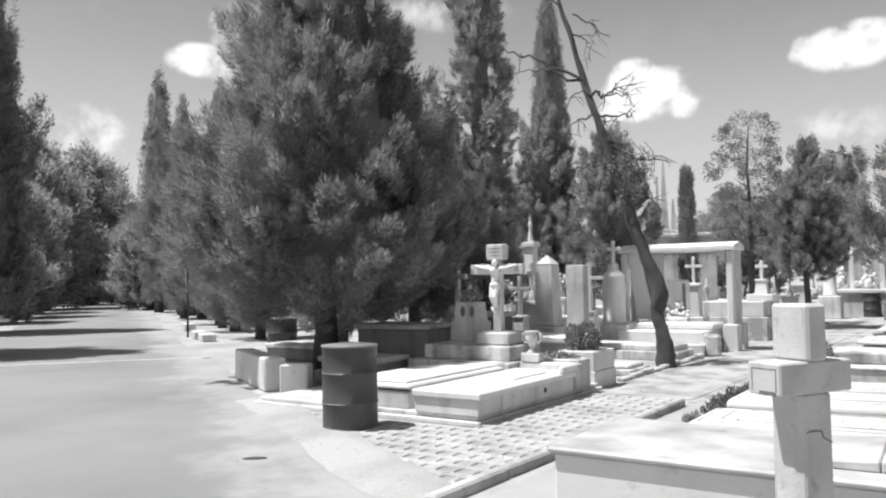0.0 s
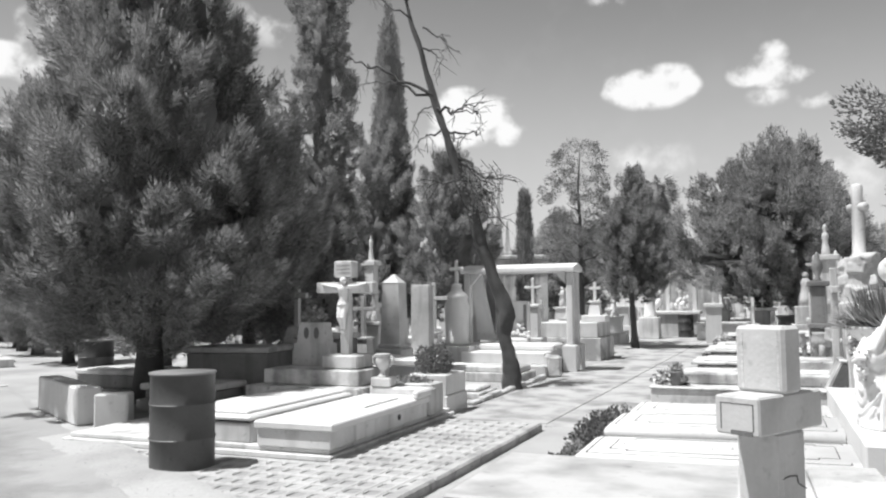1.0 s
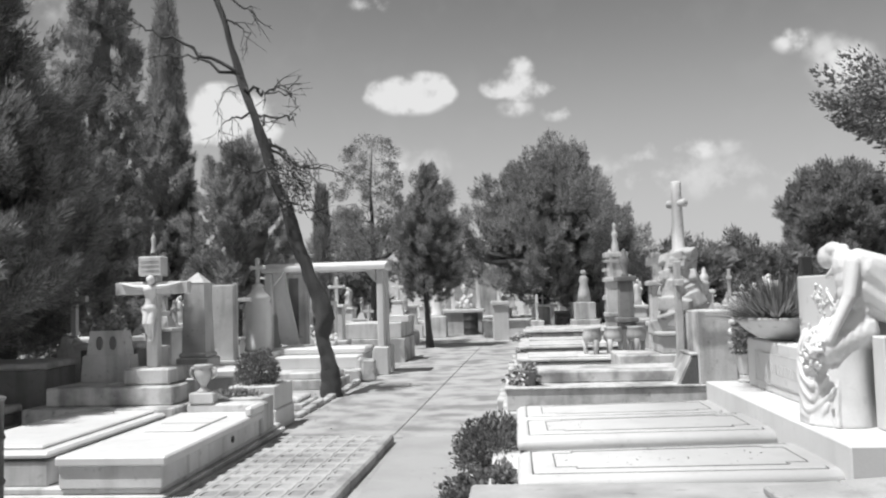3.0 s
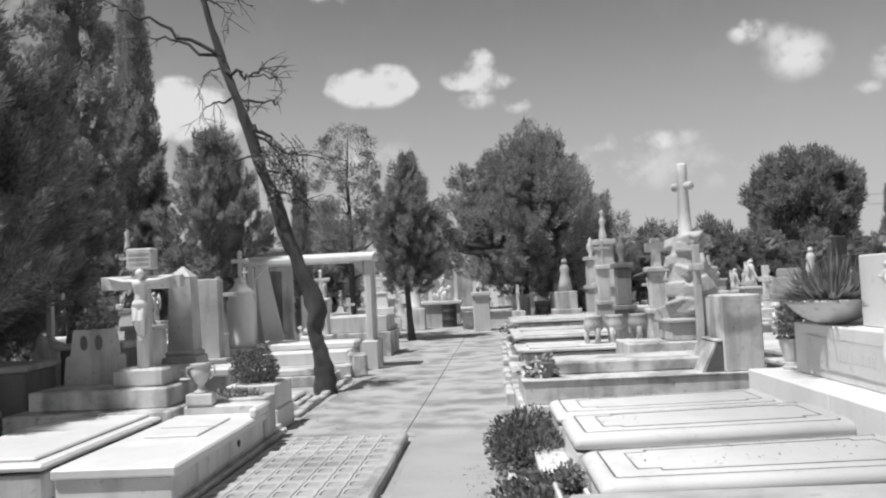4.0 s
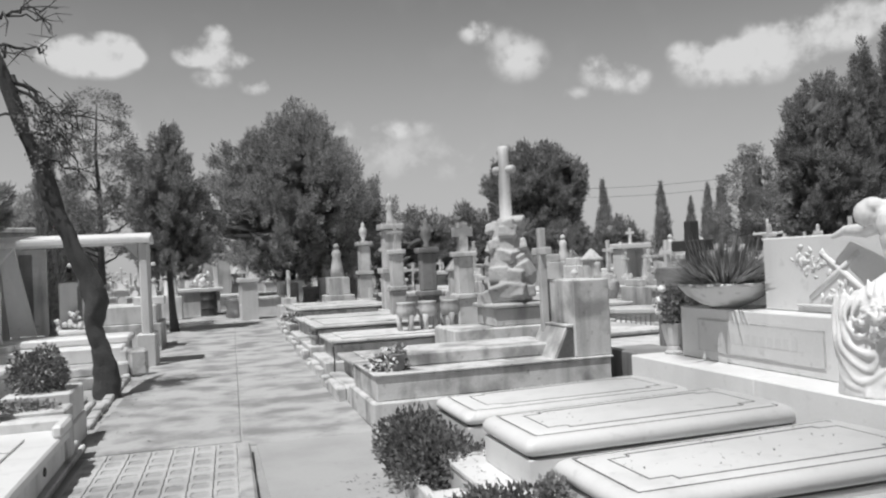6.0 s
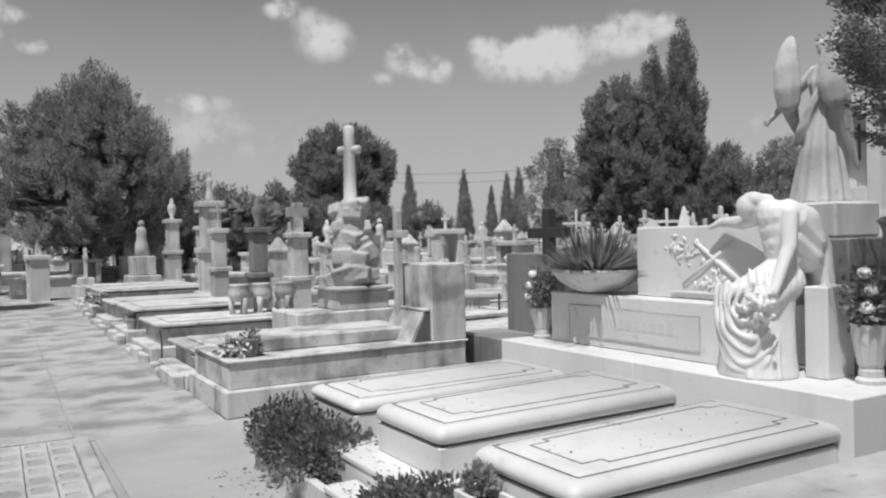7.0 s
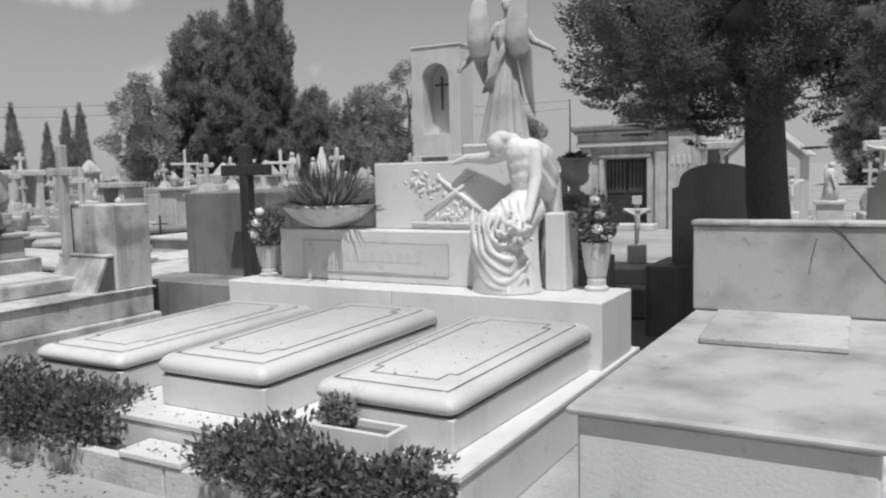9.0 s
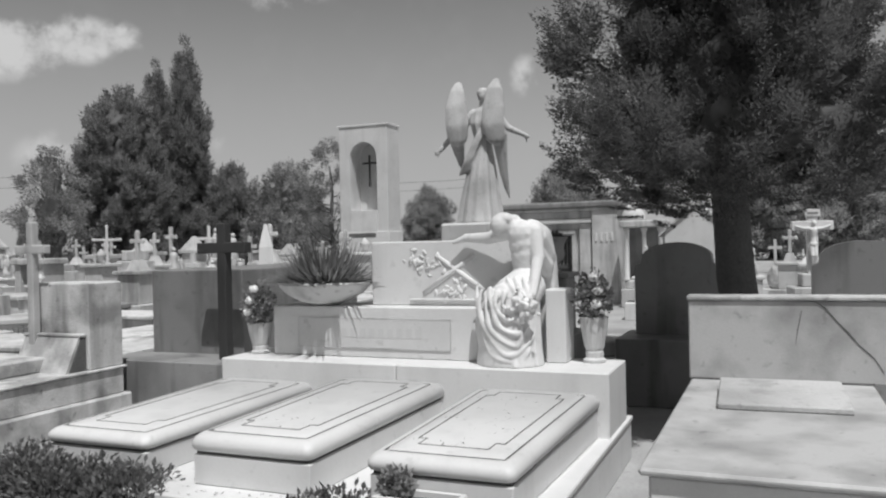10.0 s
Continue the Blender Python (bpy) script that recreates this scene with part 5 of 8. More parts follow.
# leaning half-dead tree by the path
t = thing("leaning_tree", -4.88, 13.95, 0.0, "leaning half-dead tree with bare twisted branches", "tree")
bm = bmesh.new()
spine = [Vector(p) for p in ((0.0, 0, -0.05), (-0.05, 0, 0.4), (-0.14, 0, 0.88), (-0.12, 0.02, 1.2), (-0.20, 0.03, 1.55), (-0.48, 0.05, 2.2), (-0.75, 0.05, 3.05), (-1.12, 0.08, 4.2), (-1.43, 0.1, 5.05), (-1.66, 0.1, 5.9), (-1.95, 0.1, 6.9), (-2.1, 0.1, 7.5))]
radii = [0.155, 0.13, 0.115, 0.135, 0.115, 0.105, 0.09, 0.075, 0.06, 0.045, 0.03, 0.012]
fine_spine, fine_radii = [], []
for k in range(len(spine) - 1):
    for s in range(7):
        f = s / 7
        p = spine[k].lerp(spine[k + 1], f)
        p.x += 0.05 * noise.noise((p.z * 1.6, 3.0, 0))
        fine_spine.append(p)
        fine_radii.append(radii[k] + (radii[k + 1] - radii[k]) * f)
tube(bm, fine_spine, fine_radii, 20)
bm.verts.ensure_lookup_table()
for k, v in enumerate(bm.verts):
    ring, spoke = divmod(k, 20)
    c, r = fine_spine[ring], fine_radii[ring]
    a = 2 * math.pi * spoke / 20
    v.co = c + (v.co - c) * (1.0 + 0.13 * math.sin(2 * a + 5.0 * c.z) + 0.10 * math.sin(3 * a - 3.0 * c.z) + 0.22 * noise.noise(v.co * 7.0))
part("trunk", bm, DEADWOOD, t, "", True)
rr = random.Random(31)


def bough(points, r0, depth=0.0, twigs=5):
    """A bare branch through (x, z) places beside the trunk, going depth metres back, with side twigs."""
    bm = bmesh.new()
    n = len(points) - 1
    pts, rad = [], []
    for i in range(n):
        for k in range(4):
            f = (i + k / 4) / n
            x = points[i][0] + (points[i + 1][0] - points[i][0]) * k / 4
            z = points[i][1] + (points[i + 1][1] - points[i][1]) * k / 4
            wob = 0.0 if f == 0 else 0.025
            pts.append(Vector((x + rr.gauss(0, wob), 0.08 + depth * f + rr.gauss(0, wob), z + rr.gauss(0, wob))))
            rad.append(r0 * (1 - 0.85 * f))
    pts.append(Vector((points[-1][0], 0.08 + depth, points[-1][1])))
    rad.append(r0 * 0.12)
    tube(bm, pts, rad, 7)
    for k in range(twigs):
        i = rr.randrange(len(pts) // 3, len(pts) - 1)
        d = (pts[i + 1] - pts[i]).normalized() + Vector((rr.gauss(0, 0.6), rr.gauss(0, 0.5), rr.gauss(-0.1, 0.7)))
        L = rr.uniform(0.15, 0.45)
        q = pts[i] + d.normalized() * L
        m = pts[i].lerp(q, 0.5) + Vector((rr.gauss(0, 0.04), rr.gauss(0, 0.04), 0.03))
        tube(bm, [pts[i], m, q], [rad[i] * 0.55, rad[i] * 0.4 + 0.002, 0.003], 5)
        e = m.lerp(q, 0.4) + Vector((rr.gauss(0, 0.14), rr.gauss(0, 0.1), rr.gauss(-0.08, 0.12)))
        tube(bm, [m, m.lerp(e, 0.5), e], [0.006, 0.005, 0.002], 4)
    part("branch", bm, DEADWOOD, t, "", True)


bough([(-1.44, 5.12), (-2.06, 5.5), (-2.61, 5.76), (-2.93, 5.89), (-3.34, 6.14)], 0.034, -0.3, 6)
bough([(-1.40, 5.05), (-2.11, 5.44), (-2.56, 5.54), (-2.97, 5.66)], 0.030, 0.3, 5)
bough([(-1.36, 4.86), (-1.17, 4.86), (-0.99, 4.79), (-0.76, 4.86), (-0.41, 4.84)], 0.034, -0.2, 8)
bough([(-0.99, 4.79), (-0.67, 4.74), (-0.32, 4.69)], 0.016, -0.2, 4)
bough([(-1.22, 4.46), (-0.95, 4.43), (-0.69, 4.41), (-0.62, 4.49)], 0.026, 0.2, 6)
bough([(-1.15, 4.26), (-1.05, 4.32), (-0.82, 4.33)], 0.024, -0.1, 4)
bough([(-1.05, 4.03), (-0.83, 3.93), (-0.53, 3.63), (-0.31, 3.57), (-0.04, 3.62)], 0.034, 0.1, 9)
bough([(-0.98, 3.93), (-0.66, 3.70), (-0.49, 3.38), (-0.36, 3.20)], 0.026, -0.2, 10)
bough([(-1.22, 4.47), (-1.5, 4.42), (-1.72, 4.38), (-1.81, 4.22)], 0.022, 0.1, 6)
bough([(-1.40, 4.97), (-1.62, 4.80), (-1.70, 4.25)], 0.016, -0.3, 5)
bough([(-1.64, 6.0), (-1.46, 5.96), (-1.30, 5.79), (-1.33, 5.47)], 0.020, 0.1, 4)
bough([(-1.62, 6.4), (-1.23, 6.14), (-1.05, 5.93), (-0.85, 5.78)], 0.020, -0.1, 4)
bough([(-0.87, 3.36), (-0.58, 3.30), (-0.36, 3.18)], 0.024, -0.1, 6)
bough([(-0.74, 3.04), (-0.50, 2.99), (-0.33, 2.89)], 0.022, 0.2, 6)
bough([(-0.95, 3.55), (-1.40, 3.57), (-1.9, 3.57)], 0.020, 0.2, 6)
bough([(-1.85, 6.6), (-2.3, 6.9), (-2.8, 7.3)], 0.024, 0.2, 6)
bough([(-1.95, 6.9), (-1.6, 7.3), (-1.2, 7.4)], 0.022, -0.2, 6)
# thin hanging sprays that still carry a few leaves
vs, fs, n = [], [], 0
bm = bmesh.new()
for k in range(46):
    f = rr.random()
    p = Vector((-1.0 + 0.62 * rr.random(), rr.uniform(-0.3, 0.4), 3.95 - 0.75 * f))
    q = p + Vector((rr.uniform(0.02, 0.28), rr.gauss(0, 0.1), -rr.uniform(0.25, 0.7)))
    m = p.lerp(q, 0.5) + Vector((0.06, 0, 0.05))
    tube(bm, [p, m, q], [0.007, 0.006, 0.002], 4)
    v, g = leaf_ball(22, 900 + k, (0.07, 0.07, 0.22), 0.045, m.lerp(q, 0.4), 0.1, -0.6)
    vs.append(v)
    fs.append(g + n)
    n += len(v)
part("twig", bm, DEADWOOD, t)
leafy_part("leaves", np.concatenate(vs), np.concatenate(fs), PINE, t, "sparse drooping leaves")
# road side, far bank
left_cyp = lobed_crown("crown", [(0, 1.9), (0.15, 2.3), (0.5, 2.0), (0.8, 1.2), (1, 0.1)], 15.0, 1.5, 22, 220, 0.45, 0.8, 16, 50, 0.22, 0.12, 0.018, DARKTREE, 1.6, 0.68, 0.18, 0.7)
lt = trunk_mesh(12.0, 0.35, 0.06, 22, 4, 0.8, 1.0)
for k, (x, y, s) in enumerate(((-29.3, 14.2, 0.95), (-21.5, 8.2, 0.9))):
    t = tree(x, y, "tall dark cypress beside the road", left_cyp, lt, turn=50.0 * k, name="cypress_tree", group="cypresses along the road")
    t.scale = (s, s, s)
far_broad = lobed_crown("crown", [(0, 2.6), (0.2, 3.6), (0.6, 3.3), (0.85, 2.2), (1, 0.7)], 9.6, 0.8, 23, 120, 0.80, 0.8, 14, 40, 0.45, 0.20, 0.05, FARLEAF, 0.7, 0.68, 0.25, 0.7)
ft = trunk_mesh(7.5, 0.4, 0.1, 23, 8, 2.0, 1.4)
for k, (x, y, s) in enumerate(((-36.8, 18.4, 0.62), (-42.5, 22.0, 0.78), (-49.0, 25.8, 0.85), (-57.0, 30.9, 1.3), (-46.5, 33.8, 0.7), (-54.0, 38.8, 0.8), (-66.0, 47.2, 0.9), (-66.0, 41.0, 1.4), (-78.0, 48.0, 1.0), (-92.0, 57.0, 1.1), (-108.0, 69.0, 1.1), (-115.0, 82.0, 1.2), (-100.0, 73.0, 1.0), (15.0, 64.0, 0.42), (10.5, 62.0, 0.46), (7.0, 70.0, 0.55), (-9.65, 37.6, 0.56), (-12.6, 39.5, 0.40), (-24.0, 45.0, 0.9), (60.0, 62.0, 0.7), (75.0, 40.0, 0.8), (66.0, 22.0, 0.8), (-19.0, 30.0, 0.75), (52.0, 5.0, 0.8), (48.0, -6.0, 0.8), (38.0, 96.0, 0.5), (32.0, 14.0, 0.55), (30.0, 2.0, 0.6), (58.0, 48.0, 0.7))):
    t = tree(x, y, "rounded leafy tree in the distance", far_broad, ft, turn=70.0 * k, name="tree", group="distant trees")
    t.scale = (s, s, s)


# ---- left of the path: drums, blocks, flat graves ----
def oil_drum(x, y, rz, label):
    t = thing("oil_drum", x, y, 0.0, label, "drum", rz, "drums used as bins")
    bm = bmesh.new()
    prof = [(0.285, 0.0), (0.292, 0.008), (0.285, 0.02), (0.284, 0.27), (0.294, 0.285), (0.294, 0.295), (0.284, 0.31), (0.284, 0.575), (0.294, 0.59), (0.294, 0.60), (0.284, 0.615), (0.285, 0.85), (0.294, 0.858), (0.294, 0.868), (0.284, 0.874), (0.276, 0.87), (0.274, 0.60), (0.27, 0.10), (0.05, 0.09)]
    lathe(bm, prof, 36)
    d = part("barrel", bm, RUST, t, "", True)
    bm = bmesh.new()
    lathe(bm, [(0.2935, 0.855), (0.2965, 0.859), (0.2965, 0.869), (0.2935, 0.873)], 36)
    part("rim", bm, PALE_STEEL, t, "worn bare steel rim", True)
    # short pale arcs paint the highlights along one side of the ribs
    for z in (0.29, 0.595):
        bm = bmesh.new()
        pts = [(0.2955 * math.cos(radians(a)), 0.2955 * math.sin(radians(a)), z) for a in range(195, 262, 6)]
        tube(bm, pts, [0.002] + [0.0045] * (len(pts) - 2) + [0.002], 6)
        part("worn_rib", bm, PALE_STEEL, d, "pale arc painted as the highlight on a rib")
    return t


oil_drum(-5.87, 6.95, 40, "dark rusted open steel drum standing on the tiles")
oil_drum(-11.6, 11.6, 25, "dark rusted steel drum under a pine")
oil_drum(-3.75, 32.3, 0, "dark steel drum beside a white tomb")

t = thing("white_block", -8.50, 8.50, 0.0, "white-painted concrete corner block by the road", "block", 28)
boxes("block", t, PLASTER, (0.0, 0.40, 0.0, 0.3, 0.0, 0.40), bev=0.02)
t = thing("low_wall", -8.80, 8.52, 0.0, "white-painted low boundary wall end by the road", "wall", 150)
boxes("wall", t, PLASTER, (0.0, 2.1, -0.30, 0.0, 0.0, 0.47), bev=0.02)

t = thing("grave_platform", -8.05, 7.62, 0.0, "low white stepped platform under flat graves", "platform")
boxes("step", t, MARBLE_OLD, (0.0, 3.33, 0.0, 3.2, 0.0, 0.055), bev=0.01)
boxes("platform", t, MARBLE_OLD, (0.05, 3.28, 0.06, 3.2, 0.056, 0.105), bev=0.01)

t = thing("flat_grave", -5.56, 7.60, 0.106, "white flat grave slab with a raised inset panel", "grave")
boxes("body", t, MARBLE_OLD, (0.0, 0.82, 0.05, 2.35, 0.0, 0.17), bev=0.01)
boxes("slab", t, MARBLE, (-0.02, 0.86, 0.02, 2.35, 0.171, 0.245), bev=0.014)
boxes("inset", t, MARBLE, (0.16, 0.62, 1.12, 1.98, 0.246, 0.262), bev=0.006)
boxes("inset_seam", t, GROOVE, (0.16, 0.62, 1.50, 1.512, 0.2625, 0.264), bev=0.0)
boxes("head_wall", t, MARBLE_OLD, (0.04, 0.86, 2.352, 2.55, 0.0, 0.33), bev=0.02)
boxes("side_rise", t, MARBLE, (0.80, 0.88, 1.95, 2.351, 0.246, 0.34), bev=0.02)
bm = bmesh.new()
lathe(bm, [(0.03, -0.01), (0.032, 0.008), (0.02, 0.012)], 10)
ob = part("ring_plate", bm, IRON, t, "dark iron ring plate")
ob.matrix_basis = pose(0.822, 1.55, 0.10, 0, 90, 0)
bm = bmesh.new()
block(bm, 0.10, 0.80, 2.56, 2.92, 0.0, 0.36, bev=0.012)
part("flower_box", bm, MARBLE_OLD, t)
v, f = leaf_ball(700, 51, (0.30, 0.13, 0.05), 0.04, (0.46, 2.74, 0.38), 0.1)
leafy_part("dry_flowers", v, f, PETAL_GREY, t, "dry grey flowers")

t = thing("lidded_grave", -6.76, 7.74, 0.125, "white marble grave with a raised two-step lid", "grave")
boxes("body", t, MARBLE_OLD, (0.0, 1.06, 0.0, 2.3, -0.019, 0.17), bev=0.01)
# dark layer that paints the shadow line below this lid
boxes("shadow_gap", t, GROOVE, (0.06, 1.0, 0.06, 2.27, 0.171, 0.195), bev=0)
bm = bmesh.new()
block(bm, -0.02, 1.08, -0.02, 2.3, 0.196, 0.245, bev=0.02)
block(bm, 0.10, 0.96, 0.10, 2.2, 0.2455, 0.275, bev=0.012)
part("lid", bm, MARBLE, t)

# small urn with handles on the head wall
t = thing("stone_urn", -5.36, 10.02, 0.44, "weathered white stone urn with handles on a grave head", "urn")
bm = bmesh.new()
block(bm, -0.17, 0.17, -0.10, 0.10, 0.0, 0.11, bev=0.012)
part("plinth", bm, MARBLE_OLD, t)
bm = bmesh.new()
lathe(bm, [(0.09, 0.111), (0.09, 0.13), (0.045, 0.15), (0.04, 0.19), (0.07, 0.22), (0.115, 0.28), (0.12, 0.33), (0.10, 0.36), (0.13, 0.385), (0.13, 0.40), (0.05, 0.40)], 16)
u = part("urn", bm, MARBLE_OLD, t, "", True)
for s in (-1, 1):
    bm = bmesh.new()
    tube(bm, [(s * 0.10, 0, 0.36), (s * 0.17, 0, 0.36), (s * 0.175, 0, 0.29), (s * 0.11, 0, 0.25)], [0.018, 0.02, 0.02, 0.015], 7)
    part("handle", bm, MARBLE_OLD, u, "", True)
t.scale = (0.78, 0.78, 1.0)

t = thing("block_planter", -5.38, 10.75, 0.0, "white-washed block planter with a clipped shrub", "planter")
boxes("box", t, PLASTER, (0.0, 0.58, 0.0, 0.75, 0.0, 0.25), (0.015, 0.565, 0.015, 0.735, 0.252, 0.52), bev=0.012)
v, f = leaf_ball(3000, 52, (0.25, 0.30, 0.24), 0.035, (0.27, 0.36, 0.66), 0.4)
leafy_part("shrub", v, f, BUSH, t, "clipped dark shrub")

# stepped pedestal with crucifix, and tablet with two arches
t = thing("crucifix_monument", -6.05, 10.15, 0.0, "stepped stone base carrying a tall white crucifix", "monument")
boxes("lower_step", t, CONCRETE, (-1.2, 0.45, -0.35, 0.85, 0.106, 0.42), bev=0.015)
boxes("upper_step", t, CONCRETE, (-1.05, 0.36, -0.15, 0.75, 0.422, 0.62), bev=0.015)
boxes("pedestal", t, STONE, (-0.25, 0.27, -0.02, 0.45, 0.622, 0.80), bev=0.02)
boxes("upright", t, MARBLE_OLD, (-0.06, 0.07, 0.13, 0.24, 0.801, 1.80), bev=0.01)
boxes("crossbar", t, MARBLE_OLD, (-0.42, 0.42, 0.135, 0.235, 1.60, 1.74), bev=0.01)
tt = boxes("title_block", t, MARBLE_OLD, (-0.13, 0.14, 0.09, 0.26, 1.801, 2.02), bev=0.015)
bm = bmesh.new()
for k in range(3):
    block(bm, -0.10, 0.11, 0.086, 0.0895, 1.85 + 0.05 * k, 1.87 + 0.05 * k, bev=0)
part("title_bars", bm, CONCRETE, tt)


def crucified(s=1.0):
    bm = bmesh.new()
    limb(bm, (0, -0.02, 0.62), (0, -0.04, 0.78), 0.062, 0.085)
    limb(bm, (0, -0.03, 0.50), (0, -0.03, 0.62), 0.075, 0.062)
    ball(bm, (0.02, -0.06, 0.93), 0.062, (0.9, 1, 1.15))
    for d in (-1, 1):
        limb(bm, (d * 0.08, -0.03, 0.82), (d * 0.22, -0.01, 0.83), 0.04, 0.03)
        limb(bm, (d * 0.22, -0.01, 0.83), (d * 0.39, 0.0, 0.88), 0.03, 0.022)
        limb(bm, (d * 0.035, -0.03, 0.48), (d * 0.04, -0.09, 0.27), 0.058, 0.045)
        limb(bm, (d * 0.04, -0.09, 0.27), (d * 0.015, -0.02, 0.06), 0.042, 0.028)
        limb(bm, (d * 0.015, -0.02, 0.06), (d * 0.015, -0.06, 0.0), 0.026, 0.02)
    ball(bm, (0, -0.04, 0.5), 0.095, (1.05, 0.8, 0.75))
    ball(bm, (-0.07, -0.04, 0.43), 0.05, (0.7, 0.7, 1.5))
    return bm


figure("carved_figure", crucified(), STATUE, pose(-6.045, 10.27, 1.09) @ Matrix.Diagonal((0.84, 0.84, 0.72, 1)), "white carved figure fixed on a stone cross", 0.010, 3)

t = thing("arched_tablet", -6.74, 10.70, 0.622, "small grey stone tablet with two arched niches", "headstone")
bm = bmesh.new()
frustum(bm, 0, 0, 0.0, 0.30, 0.30, 0.11, 0.28, 0.10)
frustum(bm, 0, 0, 0.301, 0.58, 0.24, 0.09, 0.20, 0.085)
part("tablet", bm, STONE, t)
# flat dark ovals paint the shade of two niches; nothing is hollowed out
for s in (-1, 1):
    bm = bmesh.new()
    lathe(bm, [(0.04, 0.0), (0.04, 0.004), (0.01, 0.005)], 14, (0, 0, 0), 2.0)
    ob = part("niche", bm, GROOVE, t)
    ob.matrix_basis = pose(s * 0.08, -0.098, 0.44, 90, 0, 0)
v, f = leaf_ball(320, 61, (0.2, 0.1, 0.1), 0.05, (0, 0, 0.66), 0.2)
leafy_part("dry_wreath", v, f, PETAL_GREY, t)

# shaded tombs under the pine: the dark stone colour carries part of that shade
for x, y, rz, w, d, h, lab in ((-8.2, 11.0, 6, 1.3, 0.8, 0.85, "stained stone tomb coloured dark for the pine's shade"), (-7.3, 12.0, -4, 0.8, 0.5, 1.0, "grey box headstone in the pine's shade"), (-9.3, 12.6, 10, 1.2, 1.0, 0.6, "low stone tomb coloured dark for the pine's shade"), (-7.9, 9.6, 0, 1.0, 0.7, 0.36, "low stained step tomb in the pine's shade"), (-10.6, 11.3, 0, 1.3, 0.8, 0.45, "low stained box tomb beside a drum")):
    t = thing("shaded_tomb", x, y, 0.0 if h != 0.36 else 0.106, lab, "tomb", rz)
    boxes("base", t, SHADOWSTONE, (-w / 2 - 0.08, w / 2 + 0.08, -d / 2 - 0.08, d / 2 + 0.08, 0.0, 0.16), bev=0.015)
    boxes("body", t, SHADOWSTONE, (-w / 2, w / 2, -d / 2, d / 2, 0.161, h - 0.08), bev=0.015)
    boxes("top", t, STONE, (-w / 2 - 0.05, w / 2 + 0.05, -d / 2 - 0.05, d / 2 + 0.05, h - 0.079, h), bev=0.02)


# ---- kinds of grave markers ----
def plain_cross(bm, z, h, w, t=0.07, arm=0.68, x=0.0, y=0.0):
    block(bm, x - t / 2, x + t / 2, y - t / 2, y + t / 2, z, z + h, bev=0.008)
    block(bm, x - w / 2, x + w / 2, y - t / 2 - 0.002, y + t / 2 + 0.002, z + h * arm - t / 2, z + h * arm + t / 2, bev=0.008)


def trefoil_cross(bm, z, h, w, t=0.06):
    plain_cross(bm, z, h, w, t)
    for x, zz in ((-w / 2, z + h * 0.68), (w / 2, z + h * 0.68), (0, z + h)):
        ball(bm, (x, 0, zz), t * 0.75, (1, 0.7, 1), 1)


def cross_grave(x, y, rz, h, mat, label, steps=2, trefoil=False, group="", z=0.0):
    t = thing("cross_monument", x, y, z, label, "cross", rz, group)
    zz, w = 0.0, 0.30
    for k in range(steps):
        boxes("step", t, mat, (-w + 0.07 * k, w - 0.07 * k, -w + 0.07 * k, w - 0.07 * k, zz + 0.001, zz + 0.16), bev=0.012)
        zz += 0.16
    bm = bmesh.new()
    frustum(bm, 0, 0, zz + 0.001, zz + h * 0.38, 0.15, 0.15, 0.11, 0.11)
    part("pedestal", bm, mat, t)
    boxes("cap", t, mat, (-0.14, 0.14, -0.14, 0.14, zz + h * 0.38 + 0.001, zz + h * 0.38 + 0.05), bev=0.012)
    bm = bmesh.new()
    (trefoil_cross if trefoil else plain_cross)(bm, zz + h * 0.38 + 0.051, h * 0.55, h * 0.34)
    part("cross", bm, mat, t)
    return t


def obelisk(x, y, h, a, label, mat, base_h=0.6, rz=0.0):
    t = thing("obelisk", x, y, 0.0, label, "obelisk", rz)
    boxes("base", t, mat, (-a * 2.0, a * 2.0, -a * 2.0, a * 2.0, 0.0, base_h * 0.55), bev=0.015)
    boxes("plinth", t, mat, (-a * 1.45, a * 1.45, -a * 1.45, a * 1.45, base_h * 0.55 + 0.001, base_h), bev=0.02)
    boxes("moulding", t, mat, (-a * 1.25, a * 1.25, -a * 1.25, a * 1.25, base_h + 0.001, base_h + 0.07), bev=0.02)
    bm = bmesh.new()
    frustum(bm, 0, 0, base_h + 0.071, h - a * 0.9, a * 1.05, a * 1.05, a * 0.88, a * 0.88)
    frustum(bm, 0, 0, h - a * 0.9 + 0.001, h, a * 0.92, a * 0.92, 0.01, 0.01)
    part("shaft", bm, mat, t)
    return t


obelisk(-6.62, 13.0, 1.93, 0.165, "white marble obelisk with a pyramid top", MARBLE_OLD, 0.72)
t = thing("stele", -6.83, 14.66, 0.0, "grey stone stele on a low base", "headstone")
boxes("base", t, STONE, (-0.32, 0.32, -0.26, 0.26, 0.0, 0.55), bev=0.015)
boxes("slab", t, STONE, (-0.18, 0.18, -0.12, 0.12, 0.551, 1.78), bev=0.012)
t = cross_grave(-7.03, 15.7, 0, 1.75, STONE, "slim grey stone cross on a tall post", 1)
t = cross_grave(-7.55, 13.7, 0, 1.3, STONE, "grey stone cross with pedestal among tombs", 2)
boxes_t = thing("white_tomb", -6.15, 11.9, 0.0, "white box tomb with an overhanging slab", "tomb")
boxes("body", boxes_t, MARBLE_OLD, (-0.7, 0.55, -0.35, 0.40, 0.0, 0.55), bev=0.012)
boxes("slab", boxes_t, MARBLE, (-0.78, 0.62, -0.42, 0.46, 0.551, 0.66), bev=0.025)

